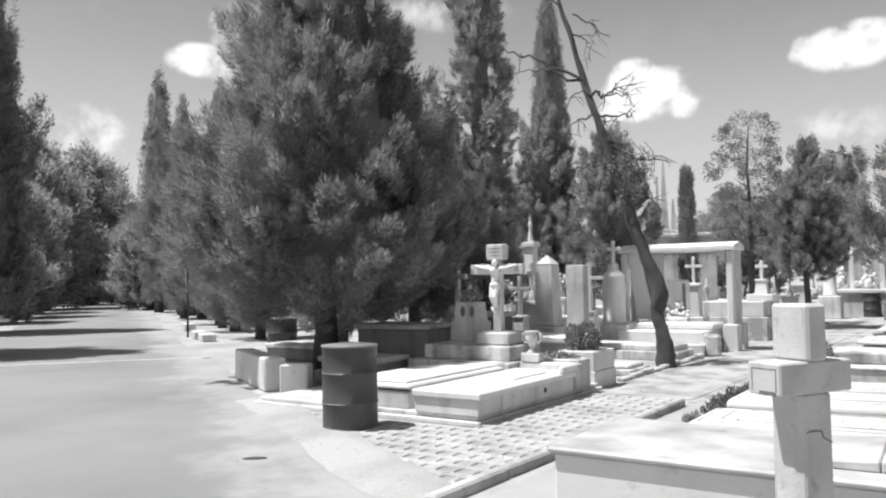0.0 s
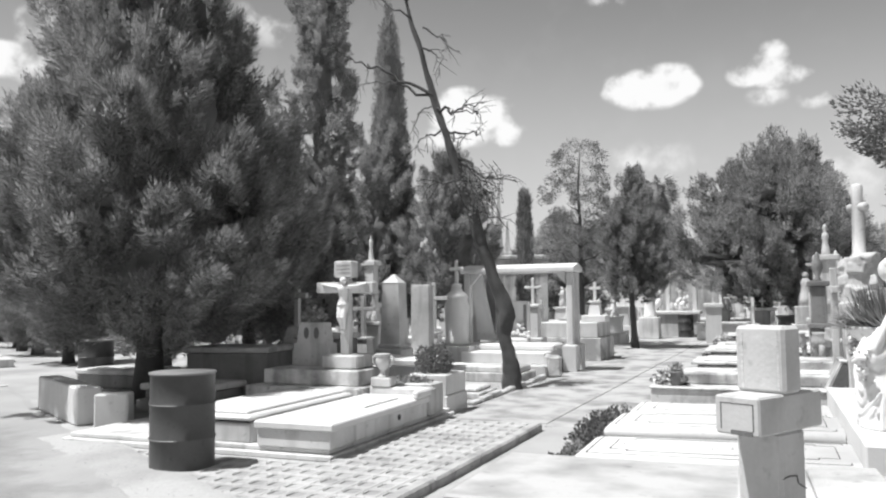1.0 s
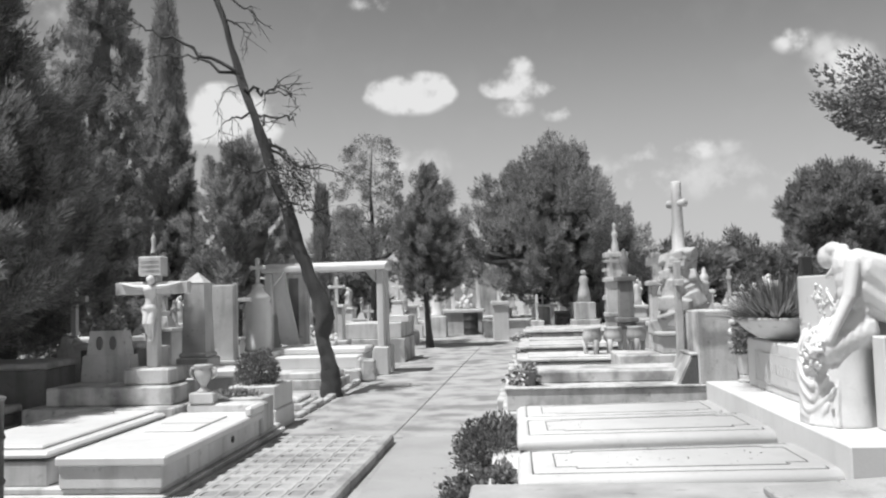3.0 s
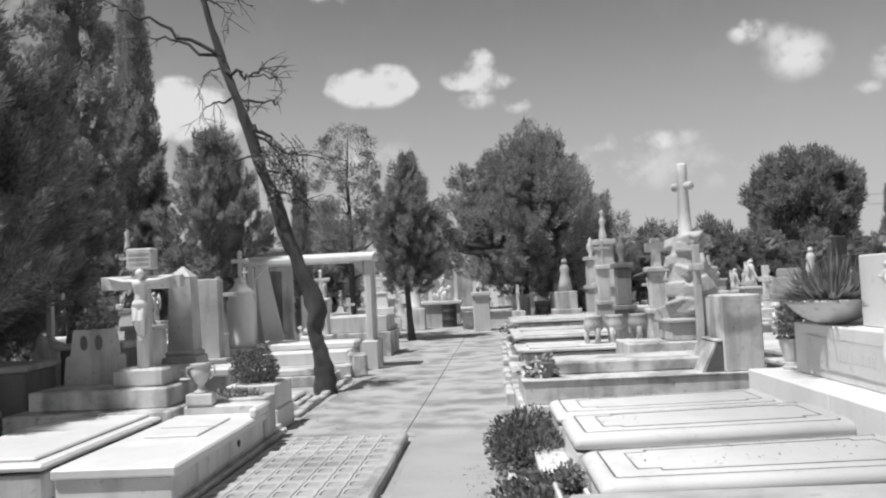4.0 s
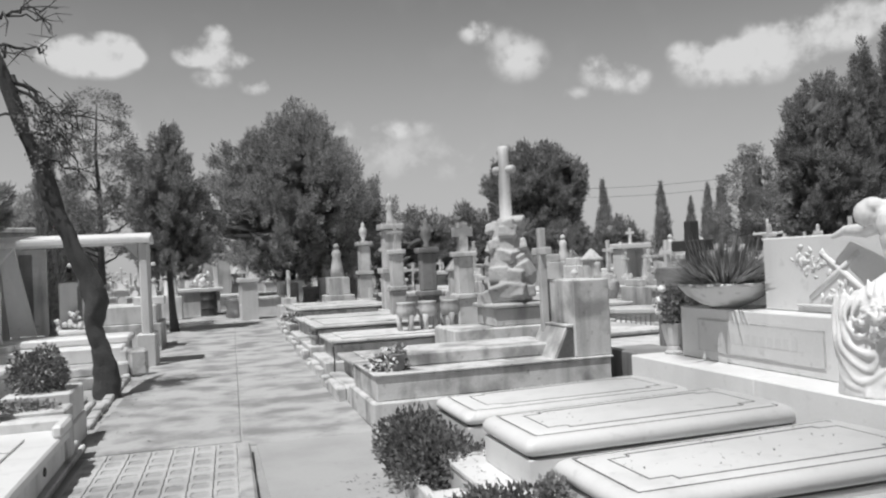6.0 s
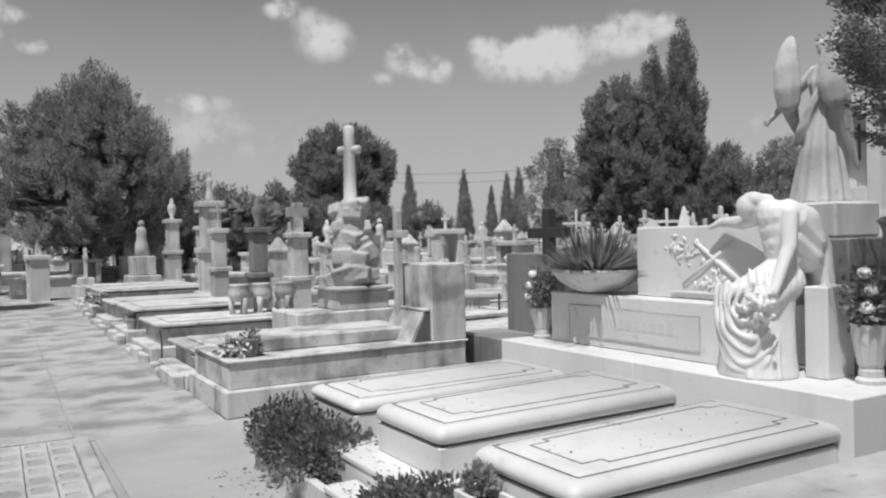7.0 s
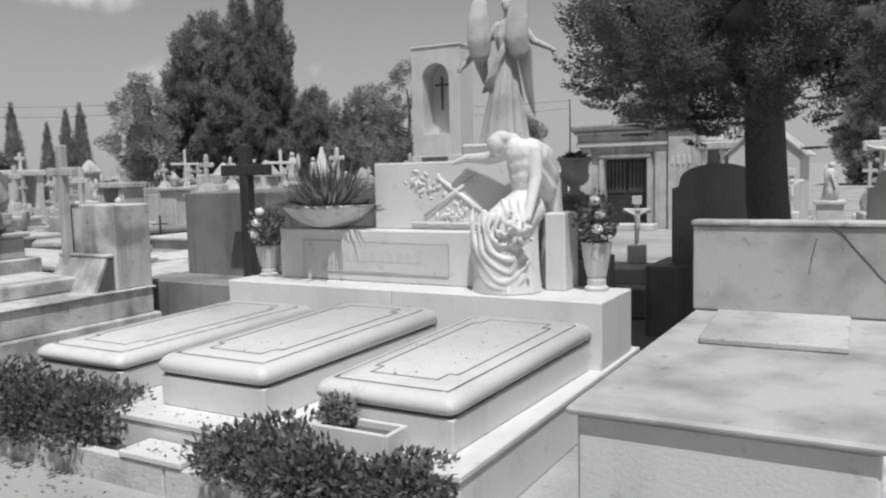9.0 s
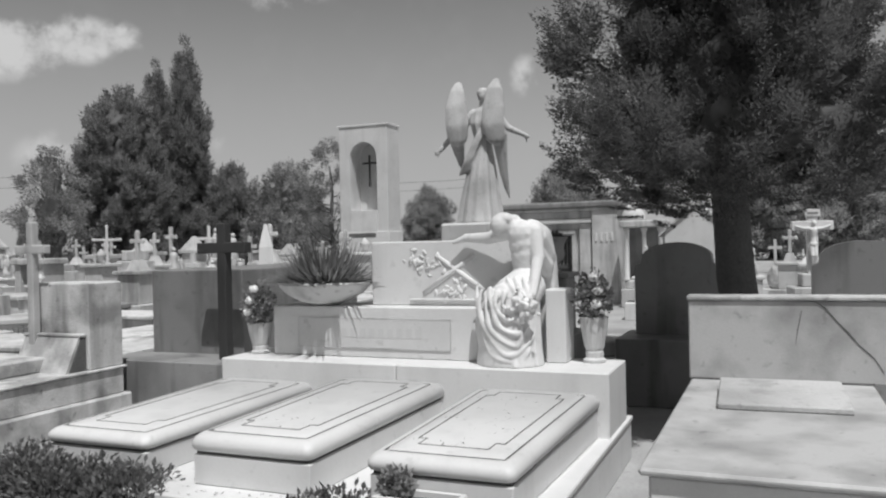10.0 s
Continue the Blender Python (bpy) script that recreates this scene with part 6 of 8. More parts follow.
# bell-shaped monument with a cross
t = thing("bell_monument", -6.97, 16.8, 0.0, "white bell-shaped monument topped by a small cross", "monument")
boxes("base", t, MARBLE_OLD, (-0.42, 0.42, -0.42, 0.42, 0.0, 0.55), bev=0.015)
bm = bmesh.new()
lathe(bm, [(0.26, 0.551), (0.27, 0.6), (0.24, 0.65), (0.25, 1.1), (0.26, 1.35), (0.22, 1.5), (0.25, 1.54), (0.22, 1.6), (0.13, 1.68), (0.10, 1.76), (0.12, 1.80), (0.06, 1.84)], 16)
part("bell", bm, MARBLE, t, "", True)
bm = bmesh.new()
trefoil_cross(bm, 1.83, 0.46, 0.24, 0.07)
part("cross", bm, MARBLE, t)

# ---- canopy tomb beyond the leaning tree ----
t = thing("canopy_tomb", -5.80, 17.6, 0.0, "white open canopy on posts over a stepped tomb", "canopy tomb")
for x, y in ((1.12, -0.25), (-1.12, -0.25), (1.12, 0.27), (-1.12, 0.27)):
    p = boxes("post", t, PLASTER, (x - 0.07, x + 0.07, y - 0.07, y + 0.07, 0.20, 2.05), bev=0.02)
    boxes("post_foot", p, PLASTER, (x - 0.15, x + 0.15, y - 0.15, y + 0.15, 0.0, 0.55), bev=0.02)
bm = bmesh.new()
block(bm, -1.25, 1.25, -0.40, 0.42, 2.051, 2.15, bev=0.02)
roof_ridge = [bm.verts.new((x, y, z)) for x in (-1.24, 1.24) for y, z in ((-0.39, 2.151), (0.41, 2.151), (0.01, 2.24))]
for q in ((0, 2, 1), (3, 4, 5), (0, 3, 5, 2), (1, 2, 5, 4), (0, 1, 4, 3)):
    bm.faces.new([roof_ridge[i] for i in q])
part("roof", bm, PLASTER, t)
for x, s in ((1.03, -1), (-1.03, 1)):
    for y in (-0.25, 0.27):
        bm = bmesh.new()
        v = [bm.verts.new(p) for p in ((x, y - 0.05, 2.05), (x + s * 0.22, y - 0.05, 2.05), (x, y - 0.05, 1.80), (x, y + 0.05, 2.05), (x + s * 0.22, y + 0.05, 2.05), (x, y + 0.05, 1.80))]
        for q in ((0, 1, 2), (3, 5, 4), (0, 3, 4, 1), (1, 4, 5, 2), (0, 2, 5, 3)):
            bm.faces.new([v[i] for i in q])
        part("bracket", bm, PLASTER, t)
boxes("tomb_step", t, MARBLE_OLD, (-1.0, 0.95, -1.65, 0.30, 0.0, 0.22), bev=0.015)
boxes("tomb_body", t, MARBLE, (-0.9, 0.85, -1.3, 0.15, 0.221, 0.45), bev=0.02)
boxes("tomb_lid", t, MARBLE, (-0.95, 0.9, -0.75, 0.18, 0.451, 0.58), bev=0.03)
pn = boxes("back_panel", t, STONE, (-1.02, -0.45, 0.24, 0.32, 0.60, 2.03), bev=0.01)
boxes("door_slit", pn, SHADOWSTONE, (-0.86, -0.66, 0.225, 0.239, 0.7, 1.95), bev=0)
bm = bmesh.new()
v = [bm.verts.new(p) for p in ((-1.08, -0.14, 2.04), (-0.85, -0.14, 2.04), (-0.60, 0.02, 0.62), (-0.98, -0.02, 0.62), (-1.08, -0.07, 2.04), (-0.85, -0.07, 2.04), (-0.60, 0.09, 0.62), (-0.98, 0.05, 0.62))]
for q in ((0, 1, 2, 3), (7, 6, 5, 4), (0, 4, 5, 1), (1, 5, 6, 2), (2, 6, 7, 3), (3, 7, 4, 0)):
    bm.faces.new([v[i] for i in q])
part("slanting_panel", bm, PLASTER, t)
t = thing("plaque_stone", -5.83, 17.58, 0.581, "pale upright memorial slab with a dark slit and carved flowers", "memorial slab")
boxes("slab", t, MARBLE, (-0.21, 0.21, 0.0, 0.10, 0.0, 0.88), bev=0.02)
boxes("slit", t, SHADOWSTONE, (0.08, 0.15, -0.006, -0.001, 0.12, 0.80), bev=0)
bm = bmesh.new()
rp = random.Random(77)
for k in range(26):
    a, q = rp.uniform(0, math.pi), rp.uniform(0.06, 0.24)
    ball(bm, (q * math.cos(a) - 0.02, -0.06 + rp.uniform(-0.04, 0.02), 0.10 + q * math.sin(a) * 1.3), rp.uniform(0.03, 0.06), (1, 0.8, 0.9), 1)
block(bm, -0.22, 0.20, -0.12, -0.008, 0.0, 0.10, bev=0.02)
part("carved_flowers", bm, STATUE, t, "", True)
for k, (x, y, a) in enumerate(((-4.72, 16.1, 10), (-4.98, 16.4, -12))):
    t = thing("stone_post", x, y, 0.0, "short rounded grey stone post by a tomb", "post", a)
    bm = bmesh.new()
    block(bm, -0.14, 0.14, -0.10, 0.10, 0.0, 0.42, bev=0.05)
    part("post", bm, STONE if k else CONCRETE, t)
for k, (x0, x1, y0, y1, h) in enumerate(((-6.9, -4.95, 12.45, 13.3, 0.16), (-7.2, -5.0, 14.9, 15.8, 0.28), (-6.2, -4.62, 20.2, 22.0, 0.92), (-6.6, -4.9, 22.4, 23.6, 0.55))):
    t = thing("low_grave", x0, y0, 0.0, "low pale grave with a stone kerb beside the path", "grave")
    boxes("kerbing", t, CONCRETE, (0.0, x1 - x0, 0.0, y1 - y0, 0.0, h * 0.6), bev=0.015)
    boxes("slab", t, MARBLE_OLD, (0.08, x1 - x0 - 0.08, 0.08, y1 - y0 - 0.08, h * 0.6 + 0.001, h), bev=0.02)
t = thing("edging_stones", -4.86, 11.6, 0.0, "broken line of low stone edging along the path", "edging")
for k in range(9):
    yy = 0.2 + k * 0.45
    boxes("edge_stone", t, STONE, (-0.06, 0.05, yy, yy + 0.40, 0.0, 0.05 + 0.03 * ((k * 7) % 3) / 2), bev=0.012)

# ---- right of the path beyond the monument ----
t = thing("grey_box_tomb", -2.18, 10.42, 0.0, "grey cement box tomb with a stained ledge and slab", "tomb")
boxes("ledge", t, CONCRETE, (-0.05, 2.45, -0.05, 1.30, 0.0, 0.24), bev=0.015)
boxes("body", t, CONCRETE, (0.0, 2.40, 0.0, 1.26, 0.241, 0.47), bev=0.01)
boxes("rim", t, CONCRETE, (-0.02, 2.42, -0.02, 1.28, 0.471, 0.49), bev=0.006)
boxes("slab", t, CONCRETE, (0.28, 2.0, 0.38, 1.18, 0.491, 0.62), bev=0.015)
t = thing("leaning_plaque", -0.37, 10.47, 0.491, "pale stone plaque sloping against a pillar", "plaque")
bm = bmesh.new()
v = [bm.verts.new(p) for p in ((0, 0.02, 0), (0.215, 0.02, 0.0), (0.215, 0.02, 0.30), (0.15, 0.02, 0.30), (0, 0.66, 0), (0.215, 0.66, 0), (0.215, 0.66, 0.30), (0.15, 0.66, 0.30))]
for q in ((0, 1, 2, 3), (4, 7, 6, 5), (0, 4, 5, 1), (1, 5, 6, 2), (2, 6, 7, 3), (3, 7, 4, 0)):
    bm.faces.new([v[i] for i in q])
part("plaque", bm, CONCRETE, t)
# dark sheet over the wedge's end, painting the shade beneath the plaque
bm = bmesh.new()
v = [bm.verts.new((x, y, z)) for y in (0.008, 0.018) for x, z in ((0.03, 0.0), (0.212, 0.0), (0.212, 0.29), (0.165, 0.29))]
for q in ((0, 1, 2, 3), (7, 6, 5, 4), (0, 4, 5, 1), (1, 5, 6, 2), (2, 6, 7, 3), (3, 7, 4, 0)):
    bm.faces.new([v[i] for i in q])
part("hollow_side", bm, GROOVE, t)
boxes("ledge", t, CONCRETE, (0.14, 0.217, 0.0, 0.68, 0.301, 0.325), bev=0.006)
t = thing("stone_pillar", -0.15, 10.45, 0.49, "square grey stone pillar with stained sides", "pillar")
boxes("shaft", t, CONCRETE, (0.0, 0.40, 0.0, 0.70, 0.0, 0.77), bev=0.012)
bm = bmesh.new()
plain_cross(bm, 0.10, 1.22, 0.36, 0.075, 0.80)
t = thing("stone_cross", -0.22, 11.02, 0.49, "grey stone cross standing beside a pillar", "cross", 90)
part("cross", bm, STONE, t)
boxes("foot", t, STONE, (-0.10, 0.10, -0.06, 0.06, 0.0, 0.11), bev=0.012)


def flower_bunch(x, y, z, r, seed, label, n=260):
    t = thing("flower_bunch", x, y, z, label, "flowers")
    v, f = leaf_ball(n, seed, (r, r * 1.2, r * 0.6), 0.05, (0, 0, r * 0.45), 0.3)
    leafy_part("blossoms", v, f, PETAL, t)
    v, f = leaf_ball(n, seed + 1, (r * 1.1, r * 1.3, r * 0.5), 0.055, (0, 0, r * 0.3), 0.3)
    leafy_part("leaves", v, f, BUSH, t)


flower_bunch(-1.98, 10.75, 0.49, 0.17, 71, "bunch of pale dried flowers on a tomb ledge")
flower_bunch(-1.9, 21.5, 0.35, 0.22, 77, "faded flowers on a low grave")

for x0, x1, y0, y1, h, lab in ((-2.15, 0.1, 12.0, 13.4, 0.42, "low grey stained tomb with a dark-edged slab"), (-2.1, 0.2, 14.2, 15.6, 0.5, "low pale tomb with an overhanging slab"), (-2.05, 0.2, 16.4, 18.0, 0.55, "long grey box tomb with a white slab"), (-2.0, 0.4, 18.9, 20.3, 0.5, "low pale tomb with an overhanging slab"), (-1.9, 0.5, 21.4, 22.9, 0.6, "low pale tomb with an overhanging slab"), (-1.8, 0.7, 24.0, 25.6, 0.55, "low grey stained tomb with a slab")):
    t = thing("box_tomb", x0, y0, 0.0, lab, "tomb", 0, "tombs beside the path")
    w, d = x1 - x0, y1 - y0
    boxes("kerbing", t, CONCRETE, (-0.06, w, -0.04, d, 0.0, h * 0.4), bev=0.015)
    boxes("body", t, CONCRETE, (0.12, w - 0.1, 0.1, d - 0.1, h * 0.4 + 0.001, h - 0.08), bev=0.012)
    # dark layer painted as the shade under the overhanging slab
    boxes("gap", t, GROOVE, (0.15, w - 0.13, 0.13, d - 0.13, h - 0.079, h - 0.062), bev=0)
    white = "pale" in lab or "white" in lab
    boxes("slab", t, MARBLE_OLD if white else STONE, (0.04, w - 0.05, 0.03, d - 0.05, h - 0.055, h - 0.012), bev=0.012)
    boxes("slab_panel", t, MARBLE_OLD if white else CONCRETE, (0.22, w - 0.25, 0.2, d - 0.22, h - 0.0115, h + 0.012), bev=0.010)
    # broken kerb stones along the path in front
    rk = random.Random(int(y0 * 10))
    yy = 0.0
    while yy < d - 0.1:
        n = rk.uniform(0.3, 0.55)
        boxes("kerb_stone", t, CONCRETE, (-0.16 + rk.uniform(-0.02, 0.02), -0.062, yy, min(d, yy + n) - 0.012, 0.0, rk.uniform(0.08, 0.17)), bev=0.018)
        yy += n
for x, y, z, lab in ((-2.02, 12.12, 0.17, "small weathered stone flower pot on a grave corner"), (-1.92, 10.62, 0.491, "small dark stone flower pot on a tomb ledge"), (-2.0, 16.6, 0.22, "small weathered stone flower pot on a grave corner")):
    t = thing("flower_pot", x, y, z, lab, "flower pot", 0, "flower pots on the graves")
    bm = bmesh.new()
    lathe(bm, [(0.055, 0.0), (0.06, 0.015), (0.065, 0.09), (0.08, 0.14), (0.088, 0.145), (0.088, 0.165), (0.072, 0.165), (0.065, 0.13)], 14)
    part("pot", bm, SHADOWSTONE if z > 0.3 else STONE, t, "", True)
    v, f = leaf_ball(90, int(y * 7), (0.07, 0.07, 0.05), 0.045, (0, 0, 0.185), 0.1)
    leafy_part("dry_plant", v, f, PETAL_GREY, t)
t = thing("iron_stake", -2.05, 14.05, 0.0, "thin bent iron stake at a grave corner", "stake")
bm = bmesh.new()
tube(bm, [(0, 0, 0), (0.01, 0, 0.25), (0.0, 0.02, 0.42)], [0.012, 0.011, 0.008], 6)
part("stake", bm, IRON, t)

# round stone cross on carved rock
t = thing("column_monument", 0.28, 13.35, 0.0, "round stone cross rising from carved rock on a pedestal", "monument")
boxes("base", t, CONCRETE, (-0.95, 0.5, -0.45, 0.5, 0.0, 0.62), bev=0.015)
boxes("pedestal", t, STONE, (-0.36, 0.36, -0.36, 0.36, 0.621, 0.86), bev=0.015)
boxes("pedestal_top", t, STONE, (-0.41, 0.41, -0.41, 0.41, 0.861, 0.92), bev=0.02)
bm = bmesh.new()
rr = random.Random(81)
for k in range(46):
    z = 0.95 + 1.05 * k / 45
    w = 0.29 * (1.05 - 0.36 * (z - 0.95)) * (1.25 if z < 1.08 else 1.0)
    a = rr.uniform(0, 6.28)
    s = rr.uniform(0.10, 0.18) * (1.15 - 0.4 * (z - 0.95))
    m = Matrix.Translation((math.cos(a) * w * 0.75, math.sin(a) * w * 0.75, z)) @ Euler((rr.uniform(-0.4, 0.4), rr.uniform(-0.4, 0.4), rr.uniform(0, 3))).to_matrix().to_4x4()
    block(bm, -s, s, -s * 0.8, s * 0.8, -s * 0.6, s * 0.6, bev=0.014, m=m)
lathe(bm, [(0.31, 0.921), (0.28, 1.2), (0.24, 1.6), (0.18, 2.02)], 12)
for v in bm.verts:
    v.co += 0.012 * Vector((noise.noise(v.co * 7), noise.noise(v.co * 7 + Vector((5, 0, 0))), 0))
rock = figure("rock", bm, ROCK, Matrix.Identity(4), "rough carved rock", 0.014, 0)
rock.parent = t
del rock["category"]
bm = bmesh.new()
lathe(bm, [(0.12, 2.0), (0.12, 2.04), (0.088, 2.07), (0.082, 2.4), (0.074, 2.68), (0.072, 2.86), (0.074, 3.0), (0.06, 3.03)], 18)
tube(bm, [(-0.098, 0.130, 2.71), (-0.09, 0.119, 2.71), (0.09, -0.119, 2.71), (0.098, -0.130, 2.71)], [0.045, 0.056, 0.056, 0.045], 14)
part("column", bm, STONE, t, "pale round stone cross with short arms", True)


def pier(x, y, h, w, label, mat, top="urn", rz=0.0):
    """Tall pedestal monument with mouldings and something on top."""
    w = w * 0.8
    t = thing("pier_monument", x, y, 0.0, label, "monument", rz)
    boxes("base", t, mat, (-w, w, -w, w, 0.0, h * 0.16), bev=0.02)
    boxes("die", t, mat, (-w * 0.72, w * 0.72, -w * 0.72, w * 0.72, h * 0.16 + 0.001, h * 0.42), bev=0.012)
    boxes("moulding", t, mat, (-w * 0.9, w * 0.9, -w * 0.9, w * 0.9, h * 0.42 + 0.001, h * 0.46), bev=0.015)
    boxes("shaft", t, mat, (-w * 0.6, w * 0.6, -w * 0.6, w * 0.6, h * 0.46 + 0.001, h * 0.74), bev=0.012)
    boxes("cornice", t, mat, (-w * 0.85, w * 0.85, -w * 0.85, w * 0.85, h * 0.74 + 0.001, h * 0.78), bev=0.015)
    bm = bmesh.new()
    z = h * 0.78 + 0.001
    if top == "urn":
        lathe(bm, [(w * 0.3, z), (w * 0.3, z + 0.03), (w * 0.15, z + 0.06), (w * 0.45, z + h * 0.1), (w * 0.4, z + h * 0.14), (w * 0.2, z + h * 0.17), (w * 0.22, z + h * 0.19), (0.01, z + h * 0.22)], 12)
    elif top == "cross":
        plain_cross(bm, z, h * 0.22, h * 0.14, w * 0.28)
    elif top == "block":
        plain_cross(bm, z, h * 0.22, w * 1.5, w * 0.7)
    else:
        lathe(bm, [(w * 0.3, z), (w * 0.3, z + 0.03), (w * 0.24, z + h * 0.06), (w * 0.16, z + h * 0.10), (w * 0.24, z + h * 0.135), (w * 0.2, z + h * 0.155), (w * 0.08, z + h * 0.165), (w * 0.14, z + h * 0.185), (w * 0.14, z + h * 0.205), (0.02, z + h * 0.225)], 12)
    part("finial", bm, mat, t, "", top not in ("cross", "block"))
    return t


pier(0.35, 21.0, 3.1, 0.40, "tall grey pier monument with a small figure on top", STONE, "figure")
pier(0.35, 15.6, 2.12, 0.27, "grey pier with a heavy block cross", CONCRETE, "block")
pier(-0.1, 16.2, 2.25, 0.26, "dark stone pier with an urn", SHADOWSTONE, "urn")
pier(0.0, 19.0, 2.3, 0.25, "grey pier monument with a cross", STONE, "cross")
pier(0.9, 24.0, 2.5, 0.28, "grey pier monument with a cross", STONE, "cross")
pier(1.5, 17.2, 1.9, 0.24, "pale pier with an urn", MARBLE_OLD, "urn")
pier(1.1, 28.5, 2.9, 0.36, "pale pier monument with an urn", MARBLE_OLD, "urn")
pier(2.4, 38.0, 2.7, 0.5, "pale pier monument with a cross far off", MARBLE_OLD, "cross")
pier(-9.72, 18.25, 3.15, 0.27, "tall white pier monument with a figure among cypresses", MARBLE, "figure")
pier(-7.95, 20.4, 2.2, 0.2, "slim white pier with a cross among graves", MARBLE, "cross")
# pair of carved stools
for k, (x, y) in enumerate(((-0.52, 14.75), (-0.15, 14.8), (-0.85, 14.7))):
    t = thing("carved_pot", x, y, 0.5, "weathered carved stone pot on three legs", "pot", 25 * k, "carved pots on a tomb")
    bm = bmesh.new()
    lathe(bm, [(0.11, 0.20), (0.15, 0.24), (0.155, 0.32), (0.13, 0.40), (0.15, 0.43), (0.10, 0.43)], 12)
    part("bowl", bm, STONE, t, "", True)
    for q in range(3):
        a = q * 2.09
        bm = bmesh.new()
        tube(bm, [(0.11 * math.cos(a), 0.11 * math.sin(a), 0.24), (0.12 * math.cos(a), 0.12 * math.sin(a), 0.12), (0.10 * math.cos(a), 0.10 * math.sin(a), 0.0)], [0.05, 0.035, 0.045], 7)
        part("leg", bm, STONE, t, "", True)

# dark granite block behind, with a dark cross
t = thing("granite_tomb", 0.98, 9.65, 0.0, "tall dark granite tomb wall with streaks", "tomb")
boxes("wall", t, GRANITE, (0.0, 2.3, 0.0, 1.12, 0.0, 1.33), bev=0.01)
boxes("ledge", t, GRANITE, (-0.55, -0.002, -0.75, 1.3, 0.0, 0.50), bev=0.01)
t = thing("dark_cross", 0.70, 9.64, 0.501, "dark iron cross standing before a granite tomb", "cross", 90)
bm = bmesh.new()
plain_cross(bm, 0.0, 1.27, 0.55, 0.10, 0.82)
part("cross", bm, IRON, t)

# ---- white niche tower ----
t = thing("niche_tower", 15.89, 16.07, 0.0, "tall white plastered niche tower with a dark cross inside", "tower", -90)
W, D = 0.8, 0.4
boxes("base", t, PLASTER, (-W - 0.05, W + 0.05, -D - 0.05, D + 0.05, 0.0, 1.95), bev=0.01)
boxes("jamb", t, PLASTER, (-W, -0.44, -D, D, 1.951, 5.06), bev=0.006)
boxes("jamb", t, PLASTER, (0.44, W, -D, D, 1.951, 5.06), bev=0.006)
boxes("sill", t, PLASTER, (-0.439, 0.439, -D - 0.04, D, 1.951, 2.58), bev=0.006)
boxes("back", t, PLASTER, (-0.439, 0.439, 0.22, 0.34, 2.581, 4.70), bev=0)
bm = bmesh.new()
K = 14
arc = [(0.4395 * math.cos(math.pi * k / K), 4.16 + 0.44 * math.sin(math.pi * k / K)) for k in range(K + 1)]
for ys in (-D, D):
    vv = [bm.verts.new((x, ys, z)) for x, z in arc]
    tt_ = [bm.verts.new((x, ys, 5.06)) for x, z in arc]
    for k in range(K):
        bm.faces.new((vv[k], vv[k + 1], tt_[k + 1], tt_[k]))
    if ys == -D:
        keep = vv
    else:
        for k in range(K):
            bm.faces.new((keep[k], keep[k + 1], vv[k + 1], vv[k]))
part("arch", bm, PLASTER, t)
boxes("cap", t, PLASTER, (-W - 0.03, W + 0.03, -D - 0.03, D + 0.03, 5.061, 5.11), bev=0.006)
bm = bmesh.new()
plain_cross(bm, 3.28, 0.95, 0.46, 0.055, 0.75, 0.06, -0.1)
part("niche_cross", bm, IRON, t, "thin dark metal cross")
boxes("plaque", t, GROOVE, (-0.5, 0.4, -D - 0.056, -D - 0.051, 1.78, 1.90), bev=0)

# ---- small mausoleum, white gable chapel ----
t = thing("mausoleum", 14.2, 9.82, 0.0, "grey classical mausoleum with pilasters and a dark doorway", "mausoleum", -90)
boxes("wall", t, STONE, (-1.42, -0.80, 0.0, 2.4, 0.0, 2.05), (0.26, 1.38, 0.0, 2.4, 0.0, 2.05), (-0.799, 0.259, 0.0, 2.4, 1.68, 2.05), (-0.799, 0.259, 1.9, 2.4, 0.0, 1.679), bev=0.01)
for x in (-1.25, 0.62):
    boxes("pilaster", t, STONE, (x - 0.15, x + 0.15, -0.10, -0.001, 0.0, 1.96), bev=0.01)
boxes("lintel", t, PLASTER, (-1.47, 0.79, -0.16, -0.001, 1.97, 2.09), bev=0.02)
boxes("door_head", t, STONE, (-0.92, 0.38, -0.08, -0.001, 1.70, 1.82), bev=0.02)
for x in (-0.86, 0.32):
    boxes("jamb", t, STONE, (x - 0.055, x + 0.055, -0.06, -0.001, 0.0, 1.699), bev=0.01)
boxes("frieze", t, STONE, (-1.44, 0.78, -0.12, 2.5, 2.091, 2.27), bev=0.015)
# cornice colour darkened for the tree's shade
boxes("cornice", t, SHADOWSTONE, (-1.56, 1.52, -0.28, 2.6, 2.341, 2.50), bev=0.04)
boxes("bed_moulding", t, STONE, (-1.50, 1.46, -0.2, 2.55, 2.271, 2.34), bev=0.02)
p = boxes("corner_pier", t, STONE, (0.80, 1.42, -0.20, 0.5, 0.0, 2.27), bev=0.015)
for k in range(4):
    boxes("flute", p, PLASTER, (0.88 + 0.13 * k, 0.93 + 0.13 * k, -0.225, -0.201, 1.52, 1.72), bev=0.006)
for x0 in (-0.79, -0.265):
    d = boxes("door", t, IRON, (x0, x0 + 0.515, 0.2, 0.25, 0.0, 1.67), bev=0.006)
    boxes("door_rail", d, RUST, (x0 + 0.04, x0 + 0.475, 0.175, 0.199, 0.85, 0.93), bev=0.004)
    for k in range(5):
        boxes("door_bar", d, PALE_STEEL, (x0 + 0.06 + 0.095 * k, x0 + 0.075 + 0.095 * k, 0.178, 0.193, 0.94, 1.6), bev=0)
boxes("step", t, STONE, (-1.1, 0.6, -0.75, -0.23, 0.0, 0.14), bev=0.015)
